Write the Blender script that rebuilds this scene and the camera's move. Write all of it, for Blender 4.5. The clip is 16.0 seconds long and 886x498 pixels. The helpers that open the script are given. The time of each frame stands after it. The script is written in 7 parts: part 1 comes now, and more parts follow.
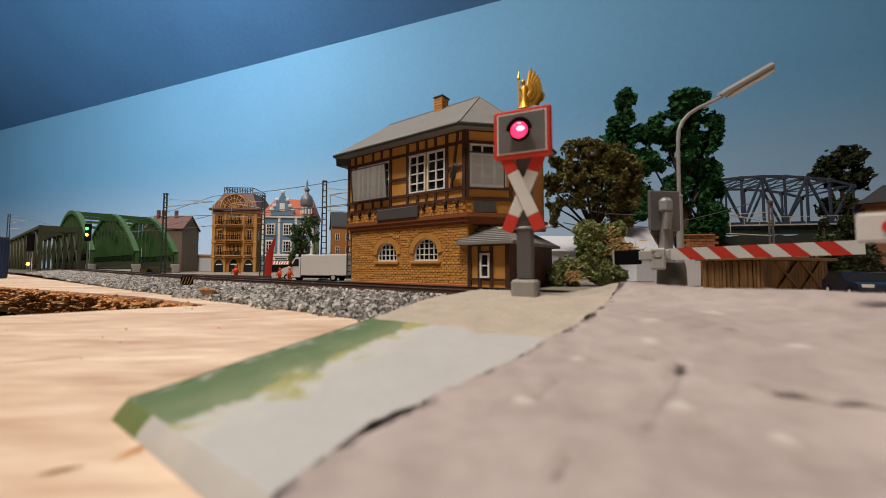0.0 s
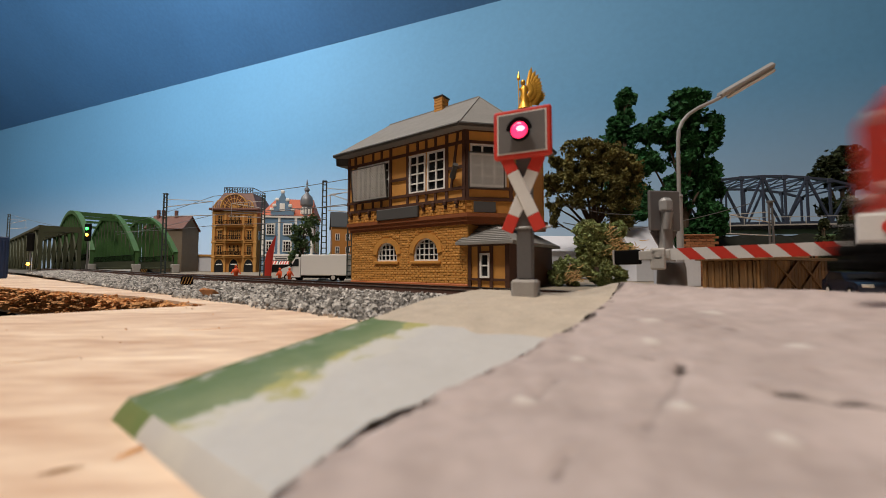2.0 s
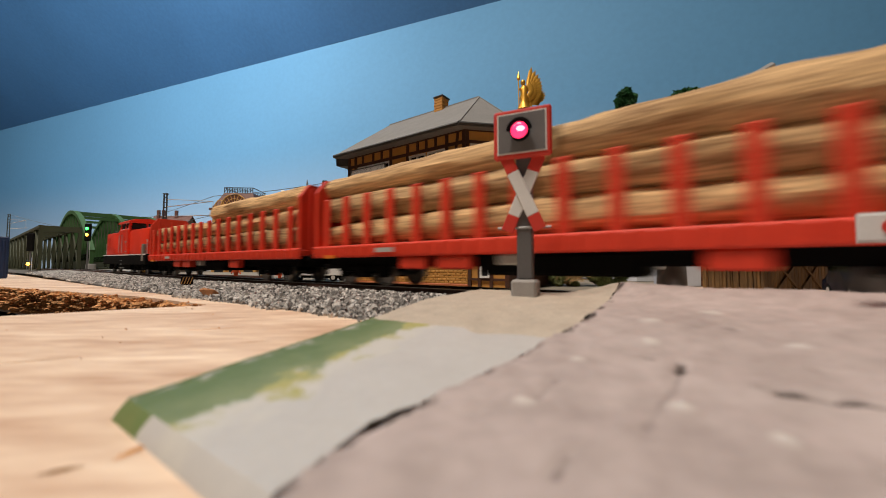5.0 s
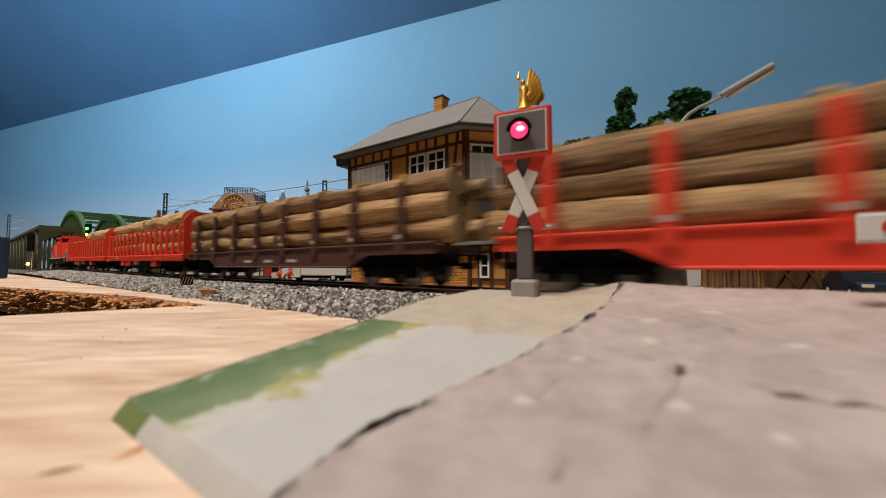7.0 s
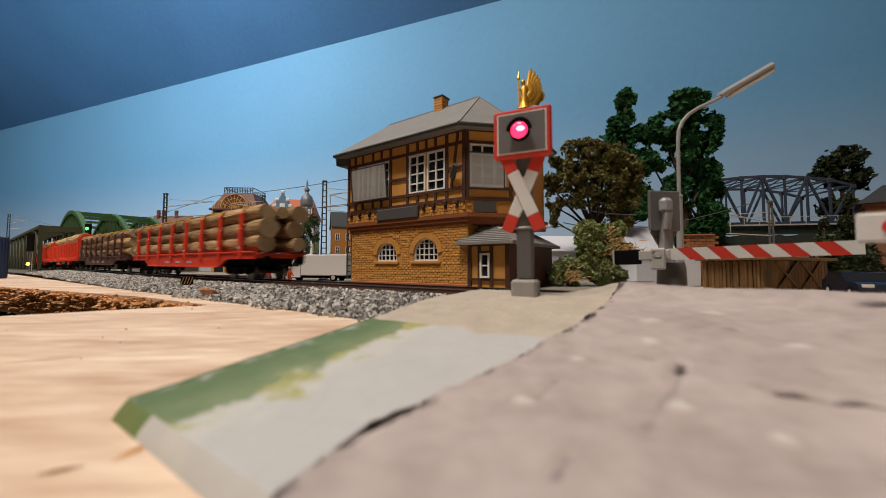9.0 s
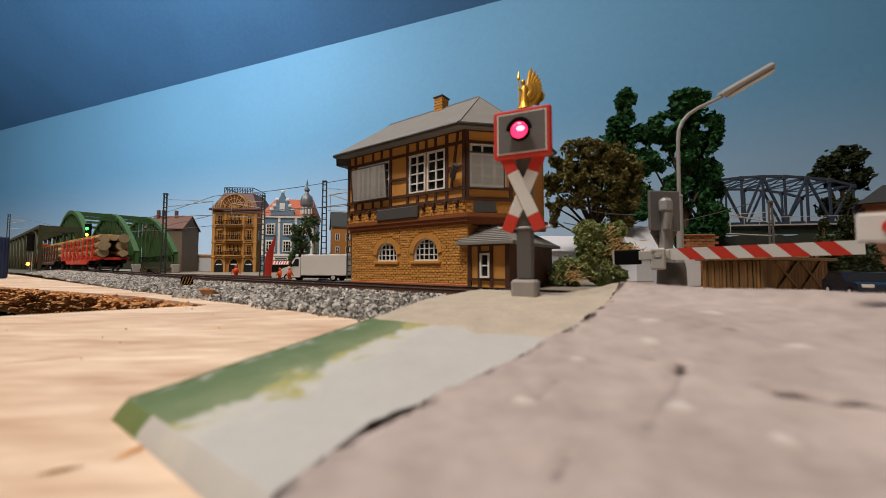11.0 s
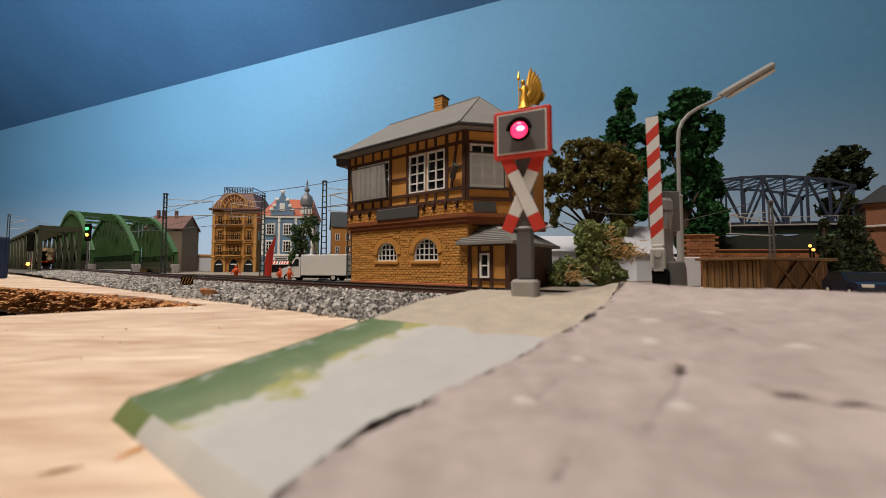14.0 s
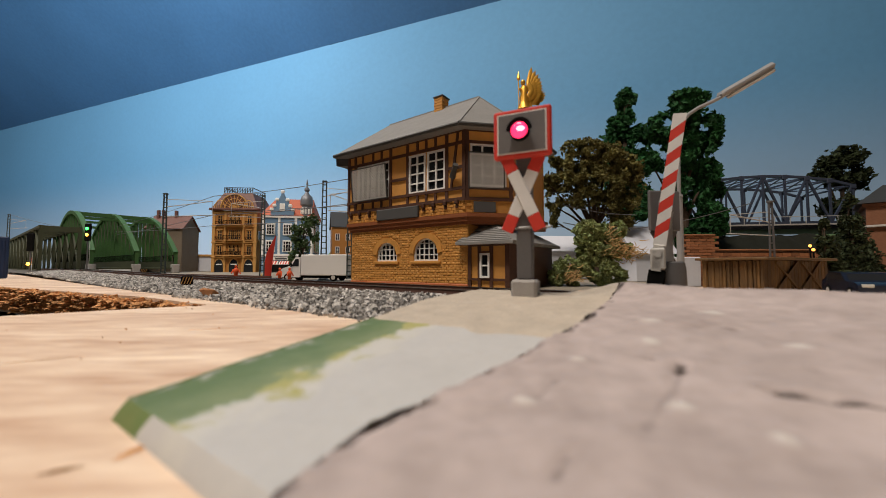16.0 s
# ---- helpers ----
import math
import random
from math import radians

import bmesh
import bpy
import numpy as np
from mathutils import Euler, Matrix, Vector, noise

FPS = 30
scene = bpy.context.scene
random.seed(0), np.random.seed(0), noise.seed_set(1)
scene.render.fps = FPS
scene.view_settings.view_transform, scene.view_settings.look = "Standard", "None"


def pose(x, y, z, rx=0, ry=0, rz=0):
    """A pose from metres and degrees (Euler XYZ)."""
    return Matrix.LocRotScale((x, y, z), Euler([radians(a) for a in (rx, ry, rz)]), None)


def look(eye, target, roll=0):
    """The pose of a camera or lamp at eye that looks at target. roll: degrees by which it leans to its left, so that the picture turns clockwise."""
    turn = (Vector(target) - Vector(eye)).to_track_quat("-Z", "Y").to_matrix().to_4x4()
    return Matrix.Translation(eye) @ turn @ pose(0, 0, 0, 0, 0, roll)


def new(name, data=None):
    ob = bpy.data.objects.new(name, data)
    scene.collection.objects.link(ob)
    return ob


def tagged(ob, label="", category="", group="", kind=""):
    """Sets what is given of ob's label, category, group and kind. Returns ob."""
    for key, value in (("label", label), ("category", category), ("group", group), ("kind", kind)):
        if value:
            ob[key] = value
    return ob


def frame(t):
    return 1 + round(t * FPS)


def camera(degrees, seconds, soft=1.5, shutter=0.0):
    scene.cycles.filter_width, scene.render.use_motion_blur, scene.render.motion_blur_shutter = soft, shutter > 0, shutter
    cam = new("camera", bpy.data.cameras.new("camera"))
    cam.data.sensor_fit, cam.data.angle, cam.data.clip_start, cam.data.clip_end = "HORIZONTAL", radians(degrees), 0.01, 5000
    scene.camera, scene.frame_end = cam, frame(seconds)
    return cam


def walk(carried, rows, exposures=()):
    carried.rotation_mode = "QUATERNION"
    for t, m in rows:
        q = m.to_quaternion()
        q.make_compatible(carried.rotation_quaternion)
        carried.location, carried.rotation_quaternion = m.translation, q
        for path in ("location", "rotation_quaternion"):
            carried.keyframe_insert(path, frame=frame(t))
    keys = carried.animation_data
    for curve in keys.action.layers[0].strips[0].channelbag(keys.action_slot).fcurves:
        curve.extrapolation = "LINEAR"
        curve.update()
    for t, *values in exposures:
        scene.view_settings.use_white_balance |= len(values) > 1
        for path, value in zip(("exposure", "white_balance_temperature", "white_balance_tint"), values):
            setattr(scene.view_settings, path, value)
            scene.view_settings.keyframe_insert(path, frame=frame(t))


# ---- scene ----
import functools

# One unit of the plan is 11.3 mm (a model railway at 1:87).
U = 0.0113
cam = camera(101.55, 16.0, soft=0.5, shutter=0.75)
cam.data.dof.use_dof = True
cam.data.dof.focus_distance = 0.36
cam.data.dof.aperture_fstop = 24.0
EYE = pose(0, 0, 0.68 * U, 90 + 2.773, 0, 0)
walk(cam, [(0.0, EYE), (16.0, EYE)], exposures=[(0.0, 0.0), (16.0, 0.0)])

# ---- light: a dim room with an unseen overhead lamp and two added fills ----
world = bpy.data.worlds.new("room_air")
scene.world = world
world.use_nodes = True
world.node_tree.nodes["Background"].inputs[0].default_value = (0.75, 0.85, 1.0, 1)
world.node_tree.nodes["Background"].inputs[1].default_value = 0.004


def area_lamp(name, eye, target, sx, sy, watts, colour):
    d = bpy.data.lights.new(name, "AREA")
    d.shape, d.size, d.size_y, d.energy, d.color = "RECTANGLE", sx * U, sy * U, watts, colour
    ob = new(name, d)
    ob.matrix_world = look([c * U for c in eye], [c * U for c in target])
    return ob


area_lamp("ceiling_lamp_light", (-28, -22, 130), (-10, 20, 0), 36, 22, 21.5, (1.0, 0.885, 0.775))
# added fill over the left side, brightens town and board
area_lamp("ceiling_lamp_light", (-95, 25, 120), (-45, 45, 0), 36, 22, 8, (1.0, 0.885, 0.775))
# added lamp without a fitting, brightens the painted sky
area_lamp("wall_wash_light", (-172, 46, 92), (-197, 184, 18), 240, 20, 27, (1.0, 0.96, 0.90))



# ---- materials ----
def mat(name, col, rough=0.6, metal=0.0, var=0.25, scale=300.0, bump=0.15, fine=6.0, tint=None, stretch=(1, 1, 1), emit=0.0,
        island=0.0, spread=0.002):
    """Colour varied by noise at two scales, with a bump. scale: large pattern, per metre; fine: ratio of the small one."""
    m = bpy.data.materials.new(name)
    m.use_nodes = True
    nt = m.node_tree
    b = nt.nodes["Principled BSDF"]
    b.inputs["Roughness"].default_value, b.inputs["Metallic"].default_value = rough, metal
    co = nt.nodes.new("ShaderNodeTexCoord")
    mp = nt.nodes.new("ShaderNodeMapping")
    mp.inputs["Scale"].default_value = stretch
    nt.links.new(co.outputs["Object"], mp.inputs["Vector"])
    n1, n2 = nt.nodes.new("ShaderNodeTexNoise"), nt.nodes.new("ShaderNodeTexNoise")
    for n, s in ((n1, scale), (n2, scale * fine)):
        n.inputs["Scale"].default_value, n.inputs["Detail"].default_value = s, 4
        nt.links.new(mp.outputs[0], n.inputs["Vector"])
    mix = nt.nodes.new("ShaderNodeMix")
    mix.data_type = "RGBA"
    t = tint or [c * 0.6 for c in col]
    lo = [c * (1 - var) + d * var for c, d in zip(col, t)]
    hi = [min(1, c * (1 + var * 0.5)) for c in col]
    mix.inputs["A"].default_value, mix.inputs["B"].default_value = (*lo, 1), (*hi, 1)
    av = nt.nodes.new("ShaderNodeMath")
    av.operation = "MULTIPLY_ADD"
    av.inputs[1].default_value = 0.5
    hf = nt.nodes.new("ShaderNodeMath")
    hf.operation = "MULTIPLY"
    hf.inputs[1].default_value = 0.5
    nt.links.new(n2.outputs[0], hf.inputs[0])
    nt.links.new(n1.outputs[0], av.inputs[0])
    nt.links.new(hf.outputs[0], av.inputs[2])
    rp = nt.nodes.new("ShaderNodeMapRange")
    rp.inputs["From Min"].default_value, rp.inputs["From Max"].default_value = 0.3, 0.7
    nt.links.new(av.outputs[0], rp.inputs[0])
    nt.links.new(rp.outputs[0], mix.inputs["Factor"])
    colour = mix.outputs["Result"]
    if island:
        ge = nt.nodes.new("ShaderNodeNewGeometry")
        oi = nt.nodes.new("ShaderNodeObjectInfo")
        ad = nt.nodes.new("ShaderNodeMath")
        ad.operation = "ADD"
        nt.links.new(ge.outputs["Random Per Island"], ad.inputs[0])
        nt.links.new(oi.outputs["Random"], ad.inputs[1])
        fr = nt.nodes.new("ShaderNodeMath")
        fr.operation = "FRACT"
        nt.links.new(ad.outputs[0], fr.inputs[0])
        mr = nt.nodes.new("ShaderNodeMapRange")
        mr.inputs["To Min"].default_value, mr.inputs["To Max"].default_value = 1 - island, 1 + island
        nt.links.new(fr.outputs[0], mr.inputs[0])
        hs = nt.nodes.new("ShaderNodeHueSaturation")
        nt.links.new(mr.outputs[0], hs.inputs["Value"])
        nt.links.new(colour, hs.inputs["Color"])
        colour = hs.outputs[0]
    nt.links.new(colour, b.inputs["Base Color"])
    if bump:
        bp = nt.nodes.new("ShaderNodeBump")
        bp.inputs["Strength"].default_value, bp.inputs["Distance"].default_value = bump, spread * 0.1
        nt.links.new(n2.outputs[0], bp.inputs["Height"])
        nt.links.new(bp.outputs[0], b.inputs["Normal"])
    if emit:
        b.inputs["Emission Color"].default_value = (*col, 1)
        b.inputs["Emission Strength"].default_value = emit
    m.diffuse_color = (*col, 1)
    return m


# ---- mesh helpers: lists of corners and faces, in units of the plan ----
class Geo:
    def __init__(self):
        self.v, self.f = [], []

    def add(self, vs, fs):
        k = len(self.v)
        self.v += [tuple(p) for p in vs]
        self.f += [tuple(i + k for i in f) for f in fs]
        return self

    def box(self, x0, x1, y0, y1, z0, z1, m=None):
        vs = [Vector((x, y, z)) for z in (z0, z1) for x, y in ((x0, y0), (x1, y0), (x1, y1), (x0, y1))]
        if m:
            vs = [m @ p for p in vs]
        return self.add(vs, [(3, 2, 1, 0), (4, 5, 6, 7), (0, 1, 5, 4), (1, 2, 6, 5), (2, 3, 7, 6), (3, 0, 4, 7)])

    def bev(self, x0, x1, y0, y1, z0, z1, b=0.03, m=None):
        """A box with all its edges chamfered."""
        x, y, z = (x0 + x1) / 2, (y0 + y1) / 2, (z0 + z1) / 2
        hx, hy, hz = (x1 - x0) / 2, (y1 - y0) / 2, (z1 - z0) / 2
        b = min(b, hx * 0.9, hy * 0.9, hz * 0.9)
        vs = []
        for sx in (-1, 1):
            for sy in (-1, 1):
                for sz in (-1, 1):
                    vs += [(x + sx * (hx - b), y + sy * (hy - b), z + sz * hz), (x + sx * (hx - b), y + sy * hy, z + sz * (hz - b)),
                           (x + sx * hx, y + sy * (hy - b), z + sz * (hz - b))]
        bm = bmesh.new()
        for p in vs:
            bm.verts.new(p)
        bmesh.ops.convex_hull(bm, input=bm.verts[:])
        bmesh.ops.dissolve_limit(bm, angle_limit=0.02, verts=bm.verts[:], edges=bm.edges[:])
        bm.verts.index_update()
        pts = [p.co.copy() for p in bm.verts]
        if m:
            pts = [m @ p for p in pts]
        self.add(pts, [[p.index for p in f.verts] for f in bm.faces])
        bm.free()
        return self

    def prism(self, poly, lo, hi, axis="z", m=None):
        """A polygon, counter-clockwise seen from the axis's end, drawn out from lo to hi."""
        n = len(poly)

        def place(a, b, c):
            p = {"z": (a, b, c), "y": (b, c, a), "x": (c, a, b)}[axis]
            return m @ Vector(p) if m else p
        vs = [place(a, b, lo) for a, b in poly] + [place(a, b, hi) for a, b in poly]
        return self.add(vs, [tuple(range(n))[::-1], tuple(range(n, 2 * n))] + [(i, (i + 1) % n, n + (i + 1) % n, n + i) for i in range(n)])

    def rod(self, p0, p1, r0, r1=None, n=8, caps=True):
        p0, p1 = Vector(p0), Vector(p1)
        r1 = r0 if r1 is None else r1
        q = (p1 - p0).to_track_quat("Z", "Y")
        vs = []
        for p, r in ((p0, r0), (p1, r1)):
            vs += [p + q @ Vector((r * math.cos(2 * math.pi * i / n), r * math.sin(2 * math.pi * i / n), 0)) for i in range(n)]
        fs = [(i, (i + 1) % n, n + (i + 1) % n, n + i) for i in range(n)]
        if caps:
            fs += [tuple(range(n))[::-1], tuple(range(n, 2 * n))]
        return self.add(vs, fs)

    def bar(self, p0, p1, w, h=None):
        """A square bar between two points."""
        p0, p1 = Vector(p0), Vector(p1)
        h = h or w
        d = (p1 - p0).normalized()
        s = d.cross(Vector((0, 0, 1)))
        s = s.normalized() if s.length > 1e-4 else Vector((1, 0, 0))
        t = s.cross(d).normalized()
        vs = [p + s * a * w / 2 + t * b * h / 2 for p in (p0, p1) for a, b in ((-1, -1), (1, -1), (1, 1), (-1, 1))]
        return self.add(vs, [(0, 1, 2, 3), (7, 6, 5, 4), (1, 0, 4, 5), (2, 1, 5, 6), (3, 2, 6, 7), (0, 3, 7, 4)])

    def tube(self, pts, r, n=6):
        for a, b in zip(pts, pts[1:]):
            self.rod(a, b, r, r, n)
        return self

    def lathe(self, prof, n=14, c=(0, 0), m=None):
        """Rings of (radius, height) round an upright axis."""
        vs, fs = [], []
        for r, z in prof:
            vs += [Vector((c[0] + r * math.cos(2 * math.pi * i / n), c[1] + r * math.sin(2 * math.pi * i / n), z)) for i in range(n)]
        for k in range(len(prof) - 1):
            fs += [(k * n + i, k * n + (i + 1) % n, (k + 1) * n + (i + 1) % n, (k + 1) * n + i) for i in range(n)]
        fs += [tuple(range(n))[::-1], tuple(range((len(prof) - 1) * n, len(prof) * n))]
        if m:
            vs = [m @ p for p in vs]
        return self.add(vs, fs)

    def sheet(self, nx, ny, fn):
        vs = [fn(i / nx, j / ny) for j in range(ny + 1) for i in range(nx + 1)]
        return self.add(vs, [(j * (nx + 1) + i, j * (nx + 1) + i + 1, (j + 1) * (nx + 1) + i + 1, (j + 1) * (nx + 1) + i)
                             for j in range(ny) for i in range(nx)])

    def mesh(self, name, material, smooth=False):
        me = bpy.data.meshes.new(name)
        me.from_pydata([(x * U, y * U, z * U) for x, y, z in self.v], [], self.f)
        for mt in material if isinstance(material, (list, tuple)) else [material]:
            me.materials.append(mt)
        if smooth:
            me.polygons.foreach_set("use_smooth", [True] * len(me.polygons))
            me.set_sharp_from_angle(angle=radians(35))
        return me


def part(name, g, material, parent=None, label="", smooth=False, at=None):
    """One mesh object, under a thing or a part."""
    me = g if isinstance(g, bpy.types.Mesh) else g.mesh(name, material, smooth)
    ob = new(name, me)
    ob.parent = parent
    if at is not None:
        ob.matrix_basis = at
    return tagged(ob, label)


def spot(x, y, z=0.0, rz=0.0, rx=0.0, ry=0.0):
    return pose(x * U, y * U, z * U, rx, ry, rz)


def thing(name, m, label, category, group="", kind=""):
    ob = new(name)
    ob.empty_display_size = 0.01
    ob.matrix_basis = m
    return tagged(ob, label, category, group, kind)


def structure(name, g, material, label="", smooth=False):
    return tagged(part(name, g, material, None, "", smooth), label, "", "", "structure")


# ---- the line of the track ----
def slope(x):
    """Fall of the line in plan: nearly straight, with gentle bends."""
    return 0.76 - 0.02 * min(1, max(0, (1 - x) / 5))


def make_line():
    a = math.atan(slope(-1.63))
    x0, y0 = -1.63 + 0.73 * math.sin(a), 12.4 + 0.73 * math.cos(a)
    left, right = [], []
    x, y = x0, y0
    for k in range(560):
        a = math.atan(slope(x))
        left.append((x, y, a))
        x, y = x - math.cos(a) * 0.5, y + math.sin(a) * 0.5
    x, y = x0, y0
    for k in range(300):
        a = math.atan(slope(x))
        x, y = x + math.cos(a) * 0.5, y - math.sin(a) * 0.5
        right.append((x, y, a))
    return right[::-1] + left


LINE = make_line()
START = 49.5 - 150


def rise(s):
    """The line climbs gently on its way to the bridge."""
    t = min(1, max(0, (s - 58) / 50))
    return 0.32 * t * t * (3 - 2 * t)


def along(s, off=0.0, z=0.0):
    """The place s units along the line, off to its left (the near side)."""
    k = (s - START) / 0.5
    i = min(len(LINE) - 2, max(0, int(k)))
    f = k - i
    (x0, y0, a), (x1, y1, b) = LINE[i], LINE[i + 1]
    x, y, a = x0 + (x1 - x0) * f, y0 + (y1 - y0) * f, a + (b - a) * f
    return Vector((x - off * math.sin(a), y - off * math.cos(a), z + rise(s)))


def heading(s):
    k = min(len(LINE) - 1, max(0, int((s - START) / 0.5)))
    return 180 - math.degrees(LINE[k][2])


GROUND = -0.5
# ---- materials of the setting ----
M_SKY = mat("painted_sky", (0.118, 0.33, 0.58), 0.7, var=0.12, scale=2.2, fine=30, bump=0.25)
M_ROOF_BLUE = mat("painted_slope", (0.05, 0.155, 0.34), 0.45, var=0.3, scale=3, fine=25, bump=0.3)
# the painted sky pales towards the horizon
_nt = M_SKY.node_tree
_tc, _sx, _mr, _mx = (_nt.nodes.new(k) for k in ("ShaderNodeTexCoord", "ShaderNodeSeparateXYZ", "ShaderNodeMapRange", "ShaderNodeMix"))
_mx.data_type = "RGBA"
_nt.links.new(_tc.outputs["Object"], _sx.inputs[0])
_nt.links.new(_sx.outputs["Z"], _mr.inputs[0])
_mr.inputs["From Min"].default_value, _mr.inputs["From Max"].default_value = 0.0, 48 * U
_mr.interpolation_type = "SMOOTHSTEP"
_nt.links.new(_mr.outputs[0], _mx.inputs["Factor"])
_bs = _nt.nodes["Principled BSDF"]
_nt.links.new(_bs.inputs["Base Color"].links[0].from_socket, _mx.inputs["B"])
_mx.inputs["A"].default_value = (0.42, 0.565, 0.75, 1)
_nt.links.new(_mx.outputs["Result"], _bs.inputs["Base Color"])
M_SAND = mat("sanded_filler", (0.47, 0.405, 0.325), 0.9, var=0.4, scale=250, fine=6, bump=0.5)
# for unseen room surfaces, kept dark to hold down bounced light
M_WALL = mat("unseen_dark_wall", (0.12, 0.117, 0.113), 0.8, var=0.05, scale=20)
M_WOOD = mat("pine_board", (0.74, 0.55, 0.415), 0.6, var=0.95, scale=48, fine=6, tint=(0.50, 0.28, 0.16), stretch=(0.36, 1.5, 1), bump=0.6, spread=0.004)
M_CHIP = mat("broken_board_edge", (0.62, 0.32, 0.13), 0.9, var=0.75, scale=320, tint=(0.14, 0.05, 0.015), bump=0.9, island=0.45)
M_GROUND = mat("sanded_ground", (0.28, 0.24, 0.19), 0.95, var=0.4, scale=300, bump=0.5)
M_ROAD = mat("painted_road", (0.43, 0.362, 0.342), 0.75, var=0.5, scale=70, fine=5, tint=(0.25, 0.20, 0.18), bump=0.5)
M_PAVE = mat("grey_card", (0.51, 0.50, 0.48), 0.6, var=0.12, scale=150, bump=0.15)
M_GREEN = mat("green_paint", (0.085, 0.15, 0.045), 0.5, var=0.6, scale=140, fine=5, tint=(0.24, 0.26, 0.10), bump=0.3)


def layered(m, uv_name, layers):
    """Paint over a material: each layer is (colour, axis of the map, from, to, raggedness, patch size per metre)."""
    nt = m.node_tree
    bs = nt.nodes["Principled BSDF"]
    uv, sp, tc = nt.nodes.new("ShaderNodeUVMap"), nt.nodes.new("ShaderNodeSeparateXYZ"), nt.nodes.new("ShaderNodeTexCoord")
    uv.uv_map = uv_name
    nt.links.new(uv.outputs[0], sp.inputs[0])
    for colour, axis, lo, hi, ragged, size in layers:
        no, ma, mr, mx = (nt.nodes.new(k) for k in ("ShaderNodeTexNoise", "ShaderNodeMath", "ShaderNodeMapRange", "ShaderNodeMix"))
        no.inputs["Scale"].default_value, no.inputs["Detail"].default_value, no.inputs["Roughness"].default_value = size, 6, 0.65
        nt.links.new(tc.outputs["Object"], no.inputs["Vector"])
        ma.operation = "MULTIPLY_ADD"
        ma.inputs[1].default_value = ragged
        nt.links.new(no.outputs[0], ma.inputs[0])
        nt.links.new(sp.outputs[axis], ma.inputs[2])
        mr.inputs["From Min"].default_value, mr.inputs["From Max"].default_value = lo + ragged / 2, hi + ragged / 2
        nt.links.new(ma.outputs[0], mr.inputs[0])
        mx.data_type = "RGBA"
        nt.links.new(mr.outputs[0], mx.inputs["Factor"])
        nt.links.new(bs.inputs["Base Color"].links[0].from_socket, mx.inputs["A"])
        mx.inputs["B"].default_value = (*colour, 1)
        nt.links.new(mx.outputs["Result"], bs.inputs["Base Color"])


def mapped(ob, name, values):
    """A map of two values for each corner of a mesh's vertices."""
    lay_ = ob.data.uv_layers.new(name=name)
    for lp, d in zip(ob.data.loops, lay_.data):
        d.uv = values[lp.vertex_index]


layered(M_PAVE, "edge", [((0.56, 0.545, 0.50), "X", 0.60, 0.50, 0.8, 150), ((0.40, 0.38, 0.14), "X", 0.50, 0.40, 1.0, 170), ((0.20, 0.25, 0.12), "X", 0.42, 0.34, 0.9, 120),
                         ((0.115, 0.175, 0.065), "X", 0.40, 0.12, 0.6, 210), ((0.42, 0.42, 0.36), "X", 0.06, -0.02, 0.5, 330)])
# first layer paints crack shade and dirt, the second is paler plaster
layered(M_ROAD, "shade_wear", [((0.075, 0.057, 0.05), "X", 0.2, 0.65, 0.4, 260), ((0.58, 0.53, 0.49), "Y", 0.4, 0.9, 0.5, 200)])
M_BALLAST = mat("ballast_stone", (0.40, 0.378, 0.352), 0.9, var=0.6, scale=900, bump=0.3, island=0.75)
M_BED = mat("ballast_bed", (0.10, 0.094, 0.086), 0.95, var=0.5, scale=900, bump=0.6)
M_RAIL = mat("rail_steel", (0.45, 0.42, 0.40), 0.3, 1.0, var=0.2, scale=200, bump=0.02)
M_RUST = mat("rail_side", (0.11, 0.055, 0.04), 0.7, 0.1, var=0.3, scale=500)
M_SLEEPER = mat("sleeper", (0.07, 0.05, 0.04), 0.8, var=0.4, scale=600)
M_DARK = mat("dark_void", (0.03, 0.028, 0.025), 0.9)

# ---- the room ----
W0 = Vector((0.0, 110.0))
WD = Vector((-0.937, 0.351))


def wall_at(s):
    p = W0 + WD * s
    return p.x, p.y


ax, ay = wall_at(-140)
bx, by = wall_at(330)
nx, ny = 0.351, 0.937
g = Geo()
g.add([(ax, ay, -60), (bx, by, -60), (bx, by, 79.5), (ax, ay, 79.5), (ax + nx * 8, ay + ny * 8, -60), (bx + nx * 8, by + ny * 8, -60),
       (bx + nx * 8, by + ny * 8, 79.5), (ax + nx * 8, ay + ny * 8, 79.5)],
      [(0, 1, 2, 3), (5, 4, 7, 6), (3, 2, 6, 7), (1, 0, 4, 5), (0, 3, 7, 4), (2, 1, 5, 6)])
structure("wall_north", g, M_SKY, "wall painted as a pale blue sky")
g = Geo()
dx, dy = -nx * 95, -ny * 95
g.sheet(60, 14, lambda u, v: (ax + (bx - ax) * u + dx * v, ay + (by - ay) * u + dy * v,
                              79.5 + 95 * v + 0.25 * noise.noise((u * 90, v * 40, 0))))
structure("ceiling", g, M_ROOF_BLUE, "sloping attic ceiling painted dark blue")
g = Geo()
g.box(-420, 160, -140, 260, 176, 180)
structure("ceiling_flat", g, M_WALL, "unseen dark grey ceiling that cuts bounced light")
g = Geo()
g.box(-420, 160, -146, -140, -62, 180)
structure("wall_south", g, M_WALL)
g = Geo()
g.box(158, 164, -146, 260, -62, 180)
structure("wall_east", g, M_WALL)
g = Geo()
g.box(-426, -420, -146, 260, -62, 180)
structure("wall_west", g, M_WALL)
g = Geo()
g.box(-426, 164, -146, 260, -66, -62)
structure("floor", g, M_WALL)

# ---- baseboards ----
g = Geo()
g.prism([(-60, -28.9), (-60, -60), (70, -60), (70, 40), (-1.5, 15.0), (-7.2, 11.2)], -1.9, GROUND)
near_board = structure("baseboard", g, M_WOOD, "bare pine baseboard with open grain")
